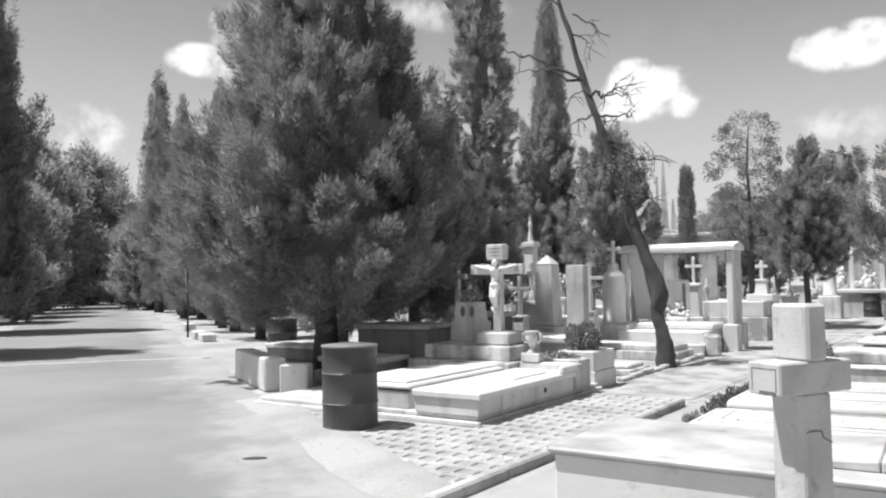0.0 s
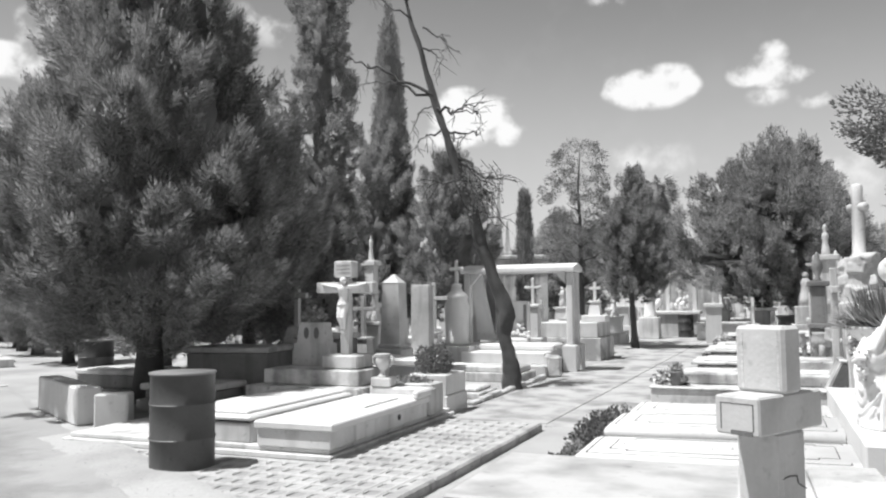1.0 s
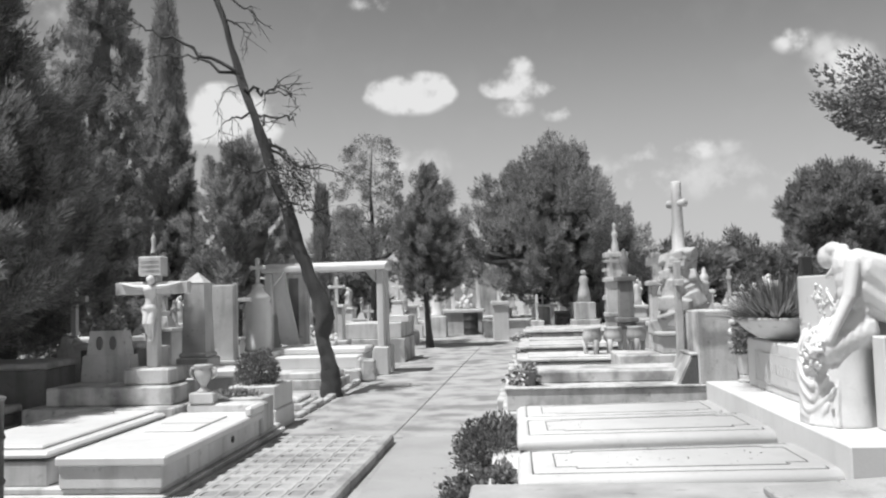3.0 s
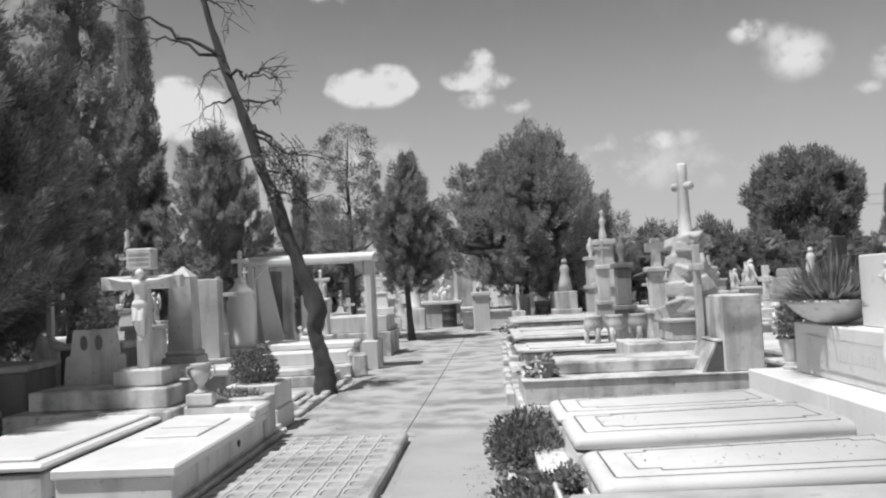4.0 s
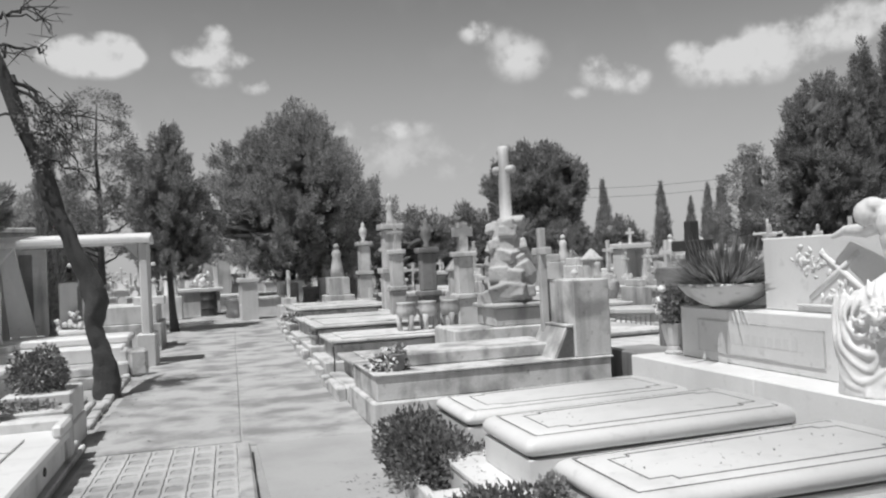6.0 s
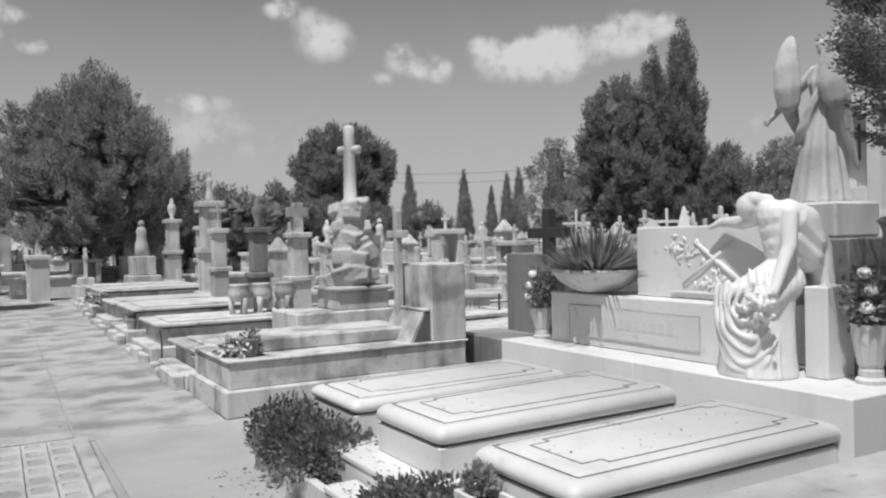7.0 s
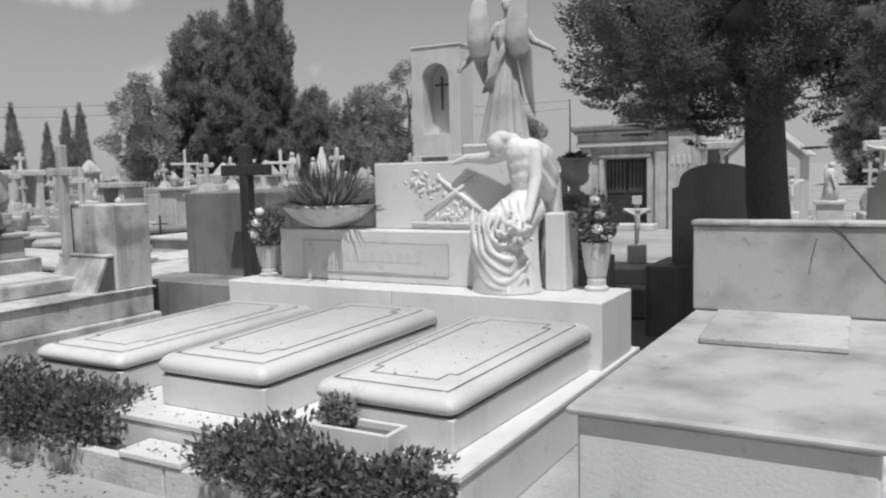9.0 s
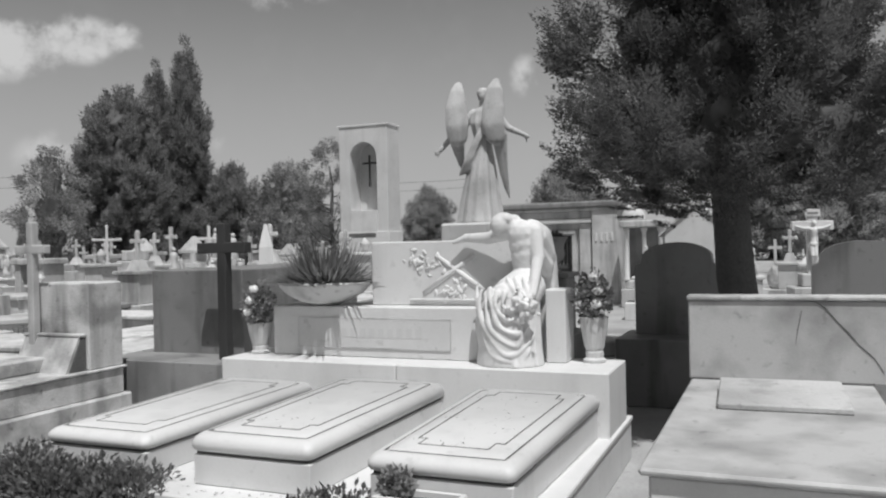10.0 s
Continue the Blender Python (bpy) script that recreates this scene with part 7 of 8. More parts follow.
t = thing("domed_tomb", 12.9, 7.64, 0.0, "small white canopy tomb on columns with a round dome", "tomb", -88)
boxes("base", t, MARBLE_OLD, (-0.5, 0.5, 0.0, 1.0, 0.0, 0.42), (-0.42, 0.42, 0.08, 0.92, 0.421, 0.6), bev=0.015)
boxes("back_wall", t, SHADOWSTONE, (-0.40, 0.40, 0.80, 0.90, 0.601, 1.81), bev=0.01)
for x in (-0.38, 0.02, 0.38):
    bm = bmesh.new()
    lathe(bm, [(0.075, 0.601), (0.075, 0.64), (0.052, 0.68), (0.046, 1.70), (0.072, 1.75), (0.072, 1.81)], 12, (x, 0.14, 0))
    part("column", bm, PLASTER, t, "", True)
boxes("canopy_slab", t, STONE, (-0.52, 0.52, 0.0, 1.0, 1.811, 1.97), bev=0.025)
bm = bmesh.new()
lathe(bm, [(0.27, 1.971), (0.27, 2.02), (0.255, 2.12), (0.20, 2.25), (0.11, 2.33), (0.02, 2.355)], 20, (-0.24, 0.35, 0))
part("dome", bm, PLASTER, t, "", True)


def gabled(x, y, rz, w, d, h, top, label, mat=None, roof=None):
    t = thing("gabled_chapel", x, y, 0.0, label, "chapel", rz)
    bm = bmesh.new()
    pts = [(-w / 2, 0), (w / 2, 0), (w / 2, h), (0, top), (-w / 2, h)]
    f = [bm.verts.new((px, 0.0, pz)) for px, pz in pts]
    g = [bm.verts.new((px, d, pz)) for px, pz in pts]
    bm.faces.new(f)
    bm.faces.new(g[::-1])
    for k in range(5):
        bm.faces.new((f[k], g[k], g[(k + 1) % 5], f[(k + 1) % 5]))
    part("wall", bm, mat or PLASTER, t)
    for s in (-1, 1):
        bm = bmesh.new()
        a, b = Vector((0, 0, top)), Vector((s * (w / 2 + 0.1 * w), 0, h - 0.1 * w * (top - h) / (w / 2)))
        vs = [bm.verts.new((p.x, yy, p.z + dz)) for dz in (0.003, 0.003 + 0.03 * w) for p in (a, b) for yy in (-0.04 * w, d + 0.04 * w)]
        for q in ((0, 1, 3, 2), (4, 6, 7, 5), (0, 2, 6, 4), (1, 5, 7, 3), (2, 3, 7, 6), (0, 4, 5, 1)):
            bm.faces.new([vs[i] for i in q])
        part("roof", bm, roof or STONE, t)
    return t


gabled(6.4, 5.9, -90, 0.88, 1.3, 1.64, 2.02, "small white gabled tomb chapel behind a dark tree")
# grey wall paints its shaded front, white roof its sunlit slope
gabled(-4.05, 38.2, 8, 2.4, 4.5, 2.3, 3.7, "gabled chapel by the path, wall greyed as shaded, roof whitened as sunlit", STONE, PLASTER)
t = thing("arch_monument", -4.05, 33.3, 0.0, "white open arch monument with figures beside the path", "monument")
boxes("base", t, MARBLE_OLD, (-1.1, 0.7, -0.5, 0.5, 0.0, 0.85), bev=0.015)
boxes("ledge", t, MARBLE, (-1.2, 0.8, -0.6, 0.6, 0.851, 0.98), bev=0.02)
boxes("post", t, MARBLE, (0.5, 0.66, -0.1, 0.1, 0.981, 2.2), bev=0.02)
boxes("post", t, MARBLE, (-0.5, -0.34, -0.1, 0.1, 0.981, 2.2), bev=0.02)
bm = bmesh.new()
tube(bm, [(0.58 * math.cos(math.pi * k / 10) * 0.86 + 0.08, 0, 2.2 + 0.3 * math.sin(math.pi * k / 10)) for k in range(11)], [0.09] * 11, 8)
part("arch", bm, MARBLE, t, "", True)
bm = bmesh.new()
rp = random.Random(78)
for k in range(40):
    q = rp.uniform(0, 1)
    ball(bm, (0.05 + rp.gauss(0, 0.16) * (1.1 - q), rp.uniform(-0.12, 0.12), 1.02 + 0.95 * q), rp.uniform(0.06, 0.12) * (1.15 - 0.5 * q), (1, 0.8, 1.3), 1)
part("carving", bm, STATUE, t, "", True)
bm = bmesh.new()
for k in range(26):
    q = rp.uniform(0, 1)
    ball(bm, (-0.78 + rp.gauss(0, 0.10) * (1.1 - q), rp.uniform(-0.12, 0.12), 1.02 + 0.85 * q), rp.uniform(0.06, 0.11) * (1.1 - 0.5 * q), (1, 0.8, 1.4), 1)
part("carving", bm, STATUE, t, "", True)
t = thing("white_box_tomb", -3.2, 36.0, 0.0, "low white box tomb at the end of the path", "tomb")
boxes("body", t, STONE, (-0.3, 2.0, 0.0, 1.2, 0.0, 0.52), bev=0.015)
boxes("slab", t, MARBLE_OLD, (-0.4, 2.1, -0.1, 1.3, 0.521, 0.62), bev=0.02)

# dark steles behind the headstone
for x, y, w, h, lab in ((2.55, 5.75, 0.78, 1.50, "dark granite headstone with a rounded top"), (2.65, 4.15, 0.85, 1.48, "dark granite headstone with a rounded top")):
    t = thing("granite_headstone", x, y, 0.0, lab, "headstone", -90)
    boxes("base", t, GRANITE, (-w / 2 - 0.12, w / 2 + 0.12, -0.55, 0.25, 0.0, 0.62), bev=0.01)
    bm = bmesh.new()
    K = 12
    pts = [(-w / 2, 0.621), (w / 2, 0.621), (w / 2, h - 0.22), (w / 2 - 0.06, h - 0.2)] + [((w / 2 - 0.06) * math.cos(math.pi * k / K), h - 0.16 + 0.16 * math.sin(math.pi * k / K)) for k in range(1, K)] + [(-w / 2 + 0.06, h - 0.2), (-w / 2, h - 0.22)]
    f = [bm.verts.new((px, -0.1, pz)) for px, pz in pts]
    g = [bm.verts.new((px, 0.1, pz)) for px, pz in pts]
    bm.faces.new(f)
    bm.faces.new(g[::-1])
    for k in range(len(pts)):
        bm.faces.new((f[k], g[k], g[(k + 1) % len(pts)], f[(k + 1) % len(pts)]))
    part("slab", bm, GRANITE, t)

# crucifix beyond the dark steles
t = thing("crucifix", 5.2, 4.47, 0.0, "white stone crucifix on a stepped base among tombs", "crucifix", -80)
boxes("base", t, MARBLE_OLD, (-0.42, 0.42, -0.35, 0.35, 0.0, 0.62), (-0.26, 0.26, -0.22, 0.22, 0.621, 0.92), (-0.15, 0.15, -0.13, 0.13, 0.921, 1.08), bev=0.015)
bm = bmesh.new()
block(bm, -0.06, 0.06, -0.045, 0.045, 1.081, 1.78, bev=0.008)
block(bm, -0.235, 0.235, -0.047, 0.047, 1.60, 1.71, bev=0.008)
part("cross", bm, MARBLE, t)
b = boxes("title_board", t, MARBLE, (-0.085, 0.085, -0.06, -0.046, 1.765, 1.85), bev=0.004)
boxes("writing_bar", b, SHADOWSTONE, (-0.06, 0.06, -0.064, -0.0605, 1.795, 1.815), bev=0)
figure("carved_figure", crucified(), STATUE, pose(5.15, 4.46, 1.14, 0, 0, -80) @ Matrix.Diagonal((0.50, 0.50, 0.58, 1)), "white carved figure fixed on a stone cross", 0.012, 2)


def small_crucifix(x, y, rz, z, mat, label):
    """A low tomb, a slim foot and a cross with a small carved figure."""
    t = thing("small_crucifix", x, y, 0.0, label, "crucifix", rz)
    boxes("tomb", t, mat, (-0.42, 0.42, -0.8, 0.3, 0.0, 0.30), (-0.32, 0.32, -0.5, 0.22, 0.301, 0.46), bev=0.015)
    boxes("foot", t, mat, (-0.10, 0.10, -0.08, 0.08, 0.461, z), bev=0.012)
    bm = bmesh.new()
    plain_cross(bm, z + 0.001, 0.50, 0.29, 0.05, 0.72)
    part("cross", bm, MARBLE, t)
    boxes("title_board", t, MARBLE, (-0.05, 0.05, -0.045, -0.026, z + 0.43, z + 0.52), bev=0.004)
    bm = bmesh.new()
    limb(bm, (0, -0.045, z + 0.08), (0.01, -0.06, z + 0.19), 0.016, 0.024)
    limb(bm, (0.01, -0.06, z + 0.19), (0, -0.05, z + 0.31), 0.026, 0.032)
    limb(bm, (0, -0.05, z + 0.31), (-0.125, -0.04, z + 0.37), 0.016, 0.011)
    limb(bm, (0, -0.05, z + 0.31), (0.125, -0.04, z + 0.37), 0.016, 0.011)
    ball(bm, (0.008, -0.065, z + 0.365), 0.026)
    part("carved_figure", bm, STATUE, t, "", True)


small_crucifix(3.5, 6.76, -75, 0.66, STONE, "small white stone crucifix on a low grey tomb")
small_crucifix(5.55, 5.47, -85, 0.90, MARBLE_OLD, "small white stone crucifix on a slim foot")

# ---- fields of graves ----
def marker_cross(mat):
    t = thing("grave_cross", 0, 0, -50, "white stone cross on a stepped grave base", "grave marker", 0, "graves in the field")
    boxes("base", t, mat, (-0.45, 0.45, -0.35, 0.35, 0.0, 0.4), (-0.28, 0.28, -0.22, 0.22, 0.401, 0.62), bev=0.012)
    bm = bmesh.new()
    plain_cross(bm, 0.621, 0.85, 0.45, 0.10)
    part("cross", bm, mat, t)
    return t


def marker_pedestal(mat):
    t = thing("grave_pedestal", 0, 0, -50, "white pedestal grave with a small cross on top", "grave marker", 0, "graves in the field")
    boxes("base", t, mat, (-0.5, 0.5, -0.5, 0.5, 0.0, 0.45), bev=0.012)
    boxes("die", t, mat, (-0.28, 0.28, -0.28, 0.28, 0.451, 1.05), (-0.34, 0.34, -0.34, 0.34, 1.051, 1.13), bev=0.015)
    bm = bmesh.new()
    frustum(bm, 0, 0, 1.131, 1.35, 0.16, 0.16, 0.08, 0.08)
    trefoil_cross(bm, 1.351, 0.55, 0.30, 0.08)
    part("cross", bm, mat, t)
    return t


def marker_headstone(mat):
    t = thing("grave_headstone", 0, 0, -50, "pale grave with an upright headstone and slab", "grave marker", 0, "graves in the field")
    boxes("slab", t, mat, (-0.45, 0.45, -1.7, 0.0, 0.0, 0.38), (-0.5, 0.5, -1.75, 0.02, 0.381, 0.45), bev=0.015)
    boxes("headstone", t, mat, (-0.5, 0.5, 0.03, 0.2, 0.0, 1.05), (-0.35, 0.35, 0.05, 0.18, 1.051, 1.25), bev=0.02)
    return t


def marker_statue(mat):
    t = thing("grave_figure", 0, 0, -50, "white pedestal grave with a small draped figure", "grave marker", 0, "graves in the field")
    boxes("base", t, mat, (-0.45, 0.45, -0.4, 0.4, 0.0, 0.5), (-0.3, 0.3, -0.3, 0.3, 0.501, 0.95), bev=0.015)
    bm = bmesh.new()
    lathe(bm, [(0.2, 0.951), (0.17, 1.2), (0.11, 1.45), (0.14, 1.55), (0.09, 1.64), (0.05, 1.66)], 12)
    ball(bm, (0, 0, 1.73), 0.085)
    part("figure", bm, mat, t, "", True)
    return t


def marker_box(mat):
    t = thing("grave_box", 0, 0, -50, "low white box tomb with an overhanging slab", "grave marker", 0, "graves in the field")
    boxes("body", t, mat, (-0.55, 0.55, -1.0, 1.0, 0.0, 0.6), bev=0.012)
    boxes("slab", t, mat, (-0.62, 0.62, -1.07, 1.07, 0.601, 0.7), bev=0.02)
    return t


def marker_urn(mat):
    t = thing("grave_urn", 0, 0, -50, "pale grave pillar carrying a stone urn", "grave marker", 0, "graves in the field")
    boxes("base", t, mat, (-0.4, 0.4, -0.4, 0.4, 0.0, 0.4), (-0.22, 0.22, -0.22, 0.22, 0.401, 1.1), (-0.28, 0.28, -0.28, 0.28, 1.101, 1.17), bev=0.015)
    bm = bmesh.new()
    lathe(bm, [(0.07, 1.171), (0.035, 1.22), (0.10, 1.31), (0.10, 1.37), (0.05, 1.41), (0.02, 1.46)], 12)
    part("urn", bm, mat, t, "", True)
    return t


def marker_niche(mat):
    t = thing("grave_niche", 0, 0, -50, "white niche tomb with a small pediment", "grave marker", 0, "graves in the field")
    boxes("jamb", t, mat, (-0.5, -0.3, -0.3, 0.3, 0.0, 1.4), bev=0.01)
    boxes("jamb", t, mat, (0.3, 0.5, -0.3, 0.3, 0.0, 1.4), bev=0.01)
    boxes("back", t, mat, (-0.299, 0.299, 0.2, 0.3, 0.0, 1.4), (-0.299, 0.299, -0.3, 0.199, 0.0, 0.55), bev=0)
    boxes("lintel", t, mat, (-0.58, 0.58, -0.36, 0.36, 1.401, 1.55), bev=0.02)
    bm = bmesh.new()
    plain_cross(bm, 1.551, 0.45, 0.28, 0.08)
    part("cross", bm, mat, t)
    return t


def marker_rock(mat):
    t = thing("grave_rock_cross", 0, 0, -50, "pale cross rising from a pile of carved rock", "grave marker", 0, "graves in the field")
    boxes("base", t, mat, (-0.4, 0.4, -0.4, 0.4, 0.0, 0.32), bev=0.015)
    bm = bmesh.new()
    ball(bm, (0, 0, 0.62), 0.26, (1.0, 0.95, 1.45), 3)
    for v in bm.verts:
        v.co *= 1.0 + 0.16 * noise.noise(v.co * 7.0)
        v.co.z = max(v.co.z, 0.30)
    part("rock", bm, ROCK, t)
    bm = bmesh.new()
    plain_cross(bm, 0.98, 0.75, 0.40, 0.085)
    part("cross", bm, mat, t)
    return t


def marker_iron(mat):
    t = thing("grave_iron_cross", 0, 0, -50, "thin dark iron cross on a low stone kerb", "grave marker", 0, "graves in the field")
    boxes("kerbing", t, mat, (-0.4, 0.4, -0.75, 0.3, 0.0, 0.22), (-0.16, 0.16, -0.1, 0.16, 0.221, 0.42), bev=0.015)
    bm = bmesh.new()
    plain_cross(bm, 0.421, 0.85, 0.46, 0.04)
    part("cross", bm, IRON, t)
    return t


def marker_angel(mat):
    t = thing("grave_winged_figure", 0, 0, -50, "white pedestal grave with a small winged figure", "grave marker", 0, "graves in the field")
    boxes("base", t, mat, (-0.42, 0.42, -0.42, 0.42, 0.0, 0.4), (-0.26, 0.26, -0.26, 0.26, 0.401, 1.0), (-0.31, 0.31, -0.31, 0.31, 1.001, 1.08), bev=0.015)
    bm = bmesh.new()
    lathe(bm, [(0.17, 1.081), (0.14, 1.3), (0.09, 1.52), (0.12, 1.62), (0.07, 1.71), (0.04, 1.73)], 12)
    ball(bm, (0.01, -0.02, 1.79), 0.07)
    for s in (-1, 1):
        ball(bm, (s * 0.12, 0.09, 1.58), 0.10, (0.75, 0.3, 2.3), 2)
        limb(bm, (s * 0.10, -0.02, 1.60), (s * 0.17, -0.12, 1.42 + 0.12 * s), 0.035, 0.022)
    part("figure", bm, mat, t, "", True)
    return t


def marker_shrine(mat):
    t = thing("grave_shrine", 0, 0, -50, "tall pale grave pillar with a pointed cap and plaque", "grave marker", 0, "graves in the field")
    boxes("base", t, mat, (-0.45, 0.45, -0.45, 0.45, 0.0, 0.3), (-0.36, 0.36, -0.36, 0.36, 0.301, 0.5), bev=0.015)
    boxes("shaft", t, mat, (-0.22, 0.22, -0.20, 0.20, 0.501, 1.35), (-0.28, 0.28, -0.26, 0.26, 1.351, 1.44), bev=0.015)
    boxes("plaque", t, GRANITE, (-0.13, 0.13, -0.215, -0.201, 0.8, 1.15), bev=0.004)
    bm = bmesh.new()
    frustum(bm, 0, 0, 1.441, 1.75, 0.24, 0.22, 0.03, 0.03)
    part("cap", bm, mat, t)
    return t


kinds = []
for mat in (MARBLE_OLD, PLASTER, STONE):
    kinds += [k(mat) for k in (marker_cross, marker_pedestal, marker_headstone, marker_statue, marker_box, marker_urn, marker_niche, marker_rock, marker_iron, marker_angel, marker_shrine)]
rr = random.Random(101)
taken = [(2.0, 10.2), (3.0, 10.2), (0.3, 13.3), (0.4, 15.6), (0.0, 16.2), (1.0, 9.9), (1.1, 9.1), (15.89, 16.07), (15.2, 16.07), (14.2, 9.2), (16.5, 7.2), (18.6, 7.8), (6.7, 4.5), (21.7, 31.3), (25, 30.6), (24, 31.6), (25.2, 28.3), (18.3, 31.8), (24.7, 25), (21.6, 20), (-6.9, 16.3), (-9.45, 15.5), (-10.1, 14.3), (-8.3, 19), (-6.9, 21.8), (-6.5, 26.9), (-4.6, 25.5), (-7.6, 29), (-11.4, 23), (-6.97, 16.8), (-5.8, 18.3), (-5.4, 20.6), (-5.4, 21.6), (-4.95, 31.5), (-1.1, 32.3), (-3.2, 36.4), (-1.8, 36.4), (0.75, 36.3), (1.6, 37.5), (-9.3, 29.4), (-9.72, 18.25), (-7.95, 20.4), (15, 8.9), (1.5, 17.2), (0.35, 21.0), (2.9, 15.9), (4.7, 17.3), (18.6, 8.7), (6.4, 6.0), (7.2, 6.0), (5.2, 4.47), (5.55, 5.47), (12.9, 7.6), (13.6, 7.6), (13.8, 10.6), (6.0, 13.0), (-9.1, 18.6), (3.9, 13.4)]
fields = []
y = 12.5
while y < 62:
    x = 1.9
    while x < 2.6 + 0.75 * y:
        fields.append((x + rr.uniform(-0.4, 0.4), y + rr.uniform(-0.4, 0.4)))
        x += 1.05 + 0.024 * y
    y += 1.15 + 0.028 * y
y = 19.6
while y < 50:
    x = -5.7
    while x > -6.6 - 0.32 * y:
        fields.append((x + rr.uniform(-0.4, 0.4), y + rr.uniform(-0.5, 0.5)))
        x -= 1.35
    y += 1.55 + 0.02 * y
for x, y in ((-8.6, 13.2), (-8.1, 15.2), (-8.9, 17.4), (-10.8, 18.6), (4.3, 3.6), (8.0, 3.2), (9.5, 5.3), (10.5, 3.0), (11.5, 5.4), (4.6, 8.9), (3.6, 10.6), (9.0, 9.8), (12.0, 2.6), (13.5, 4.6), (5.5, 10.3), (9.9, 11.2), (12.2, 11.4), (6.6, 4.1), (7.6, 4.7), (8.6, 4.3), (6.4, 3.2), (10.2, 4.3), (12.6, 3.7), (9.2, 2.4), (14.5, 3.2), (15.8, 4.9), (17.0, 3.0), (18.5, 4.2), (7.3, 2.4), (8.6, 6.7), (10.4, 7.2), (15.5, 6.4), (17.5, 6.6)):
    fields.append((x, y))
y = 28.5
while y < 52:
    x = -2.3
    while x < 1.8:
        fields.append((x + rr.uniform(-0.3, 0.3), y + rr.uniform(-0.4, 0.4)))
        x += 1.25
    y += 1.9
n_kinds = len(kinds) // 3
upright = (0, 1, 3, 5, 7, 9, 10, 0, 1, 9)
for x, y in fields:
    if any((x - a) ** 2 + (y - b) ** 2 < 0.95 for a, b in taken):
        continue
    u = rr.random()
    k = rr.choice(kinds[:2 * n_kinds]) if u < (0.5 if x > 0 else 0.9) else rr.choice(kinds[2 * n_kinds:])
    near_field = x > 0 and x + y < 24
    if x < 0 and y < 34:
        k = kinds[rr.choice((0, 0, 1, 1, 2, 4, 6, 9, 7)) + n_kinds * rr.choice((0, 0, 1))]
    elif y < 7.5:
        k = kinds[rr.choice(upright) + n_kinds * rr.choice((0, 1, 2))]
    elif near_field:
        k = kinds[rr.choice((4, 2, 8, 4, 0)) + n_kinds * rr.choice((0, 2, 2))]
    s = rr.uniform(0.7, 1.15) if x > 0 else rr.uniform(0.7, 1.0)
    if y < 7.5:
        s *= 0.72
    c = copy_thing(k, pose(x, y, 0.0, 0, 0, rr.choice((0, 90, -90)) + rr.uniform(-6, 6)))
    c.scale = (s, s, s * rr.uniform(0.9, 1.15) * (0.62 if near_field and y >= 7.5 else 1.0))
for k in kinds:
    for o in (*k.children_recursive, k):
        bpy.data.objects.remove(o)

t = thing("trefoil_cross_stone", -5.9, 18.9, 0.0, "small white trefoil cross on a tall slim pedestal", "cross")
boxes("base", t, MARBLE_OLD, (-0.26, 0.26, -0.22, 0.22, 0.0, 0.62), bev=0.02)
boxes("pedestal", t, MARBLE, (-0.15, 0.15, -0.13, 0.13, 0.621, 1.30), bev=0.02)
boxes("cap", t, MARBLE, (-0.19, 0.19, -0.17, 0.17, 1.301, 1.38), bev=0.02)
bm = bmesh.new()
trefoil_cross(bm, 1.381, 0.56, 0.32)
part("cross", bm, MARBLE, t)
cross_grave(-4.86, 20.85, 0, 0.82, MARBLE, "white stone cross standing on a box tomb", 1, False, "", 0.92)
t = thing("round_column", -4.95, 31.5, 0.0, "white round column on a square pedestal by the path", "column")
boxes("pedestal", t, MARBLE_OLD, (-0.36, 0.36, -0.36, 0.36, 0.0, 0.78), bev=0.02)
bm = bmesh.new()
lathe(bm, [(0.26, 0.781), (0.26, 0.84), (0.21, 0.88), (0.19, 1.9), (0.25, 1.98), (0.25, 2.06)], 16)
part("shaft", bm, MARBLE, t, "", True)
cross_grave(11.1, 18.2, -35, 1.9, MARBLE, "white stone cross on a tall pedestal", 2)
cross_grave(10.4, 20.9, -35, 1.95, MARBLE, "white trefoil cross on a tall pedestal", 2, True)
# low tombs and a fenced grave in the middle distance
for x, y, rz, w, d, h, mat, lab in ((4.7, 17.3, -38, 1.7, 0.9, 0.42, STONE, "low grey box tomb with a long slab"), (3.9, 13.6, 0, 1.6, 0.9, 0.35, STONE, "low grey tomb with a stained slab"), (2.4, 18.9, 20, 1.4, 0.9, 0.55, STONE, "low grey tomb with a stained slab"), (6.5, 17.3, -20, 1.2, 0.7, 0.5, SHADOWSTONE, "low dark slab tomb on short walls")):
    t = thing("low_tomb", x, y, 0.0, lab, "tomb", rz)
    boxes("body", t, mat, (-w / 2, w / 2, -d / 2, d / 2, 0.0, h - 0.1), bev=0.012)
    boxes("slab", t, mat, (-w / 2 - 0.08, w / 2 + 0.08, -d / 2 - 0.08, d / 2 + 0.08, h - 0.099, h), bev=0.02)
t = thing("fenced_grave", 2.9, 15.9, 0.0, "low grave behind a small pale iron fence", "grave", 8)
boxes("kerbing", t, CONCRETE, (-0.75, 0.75, -0.5, 0.5, 0.0, 0.16), bev=0.015)
boxes("slab", t, MARBLE_OLD, (-0.6, 0.6, -0.3, 0.42, 0.161, 0.30), bev=0.02)
for z in (0.2, 0.38):
    boxes("rail", t, PALE_STEEL, (-0.74, 0.74, -0.47, -0.45, z, z + 0.02), bev=0.003)
for k in range(15):
    boxes("bar", t, PALE_STEEL, (-0.73 + 0.104 * k, -0.715 + 0.104 * k, -0.468, -0.453, 0.161, 0.42), bev=0)
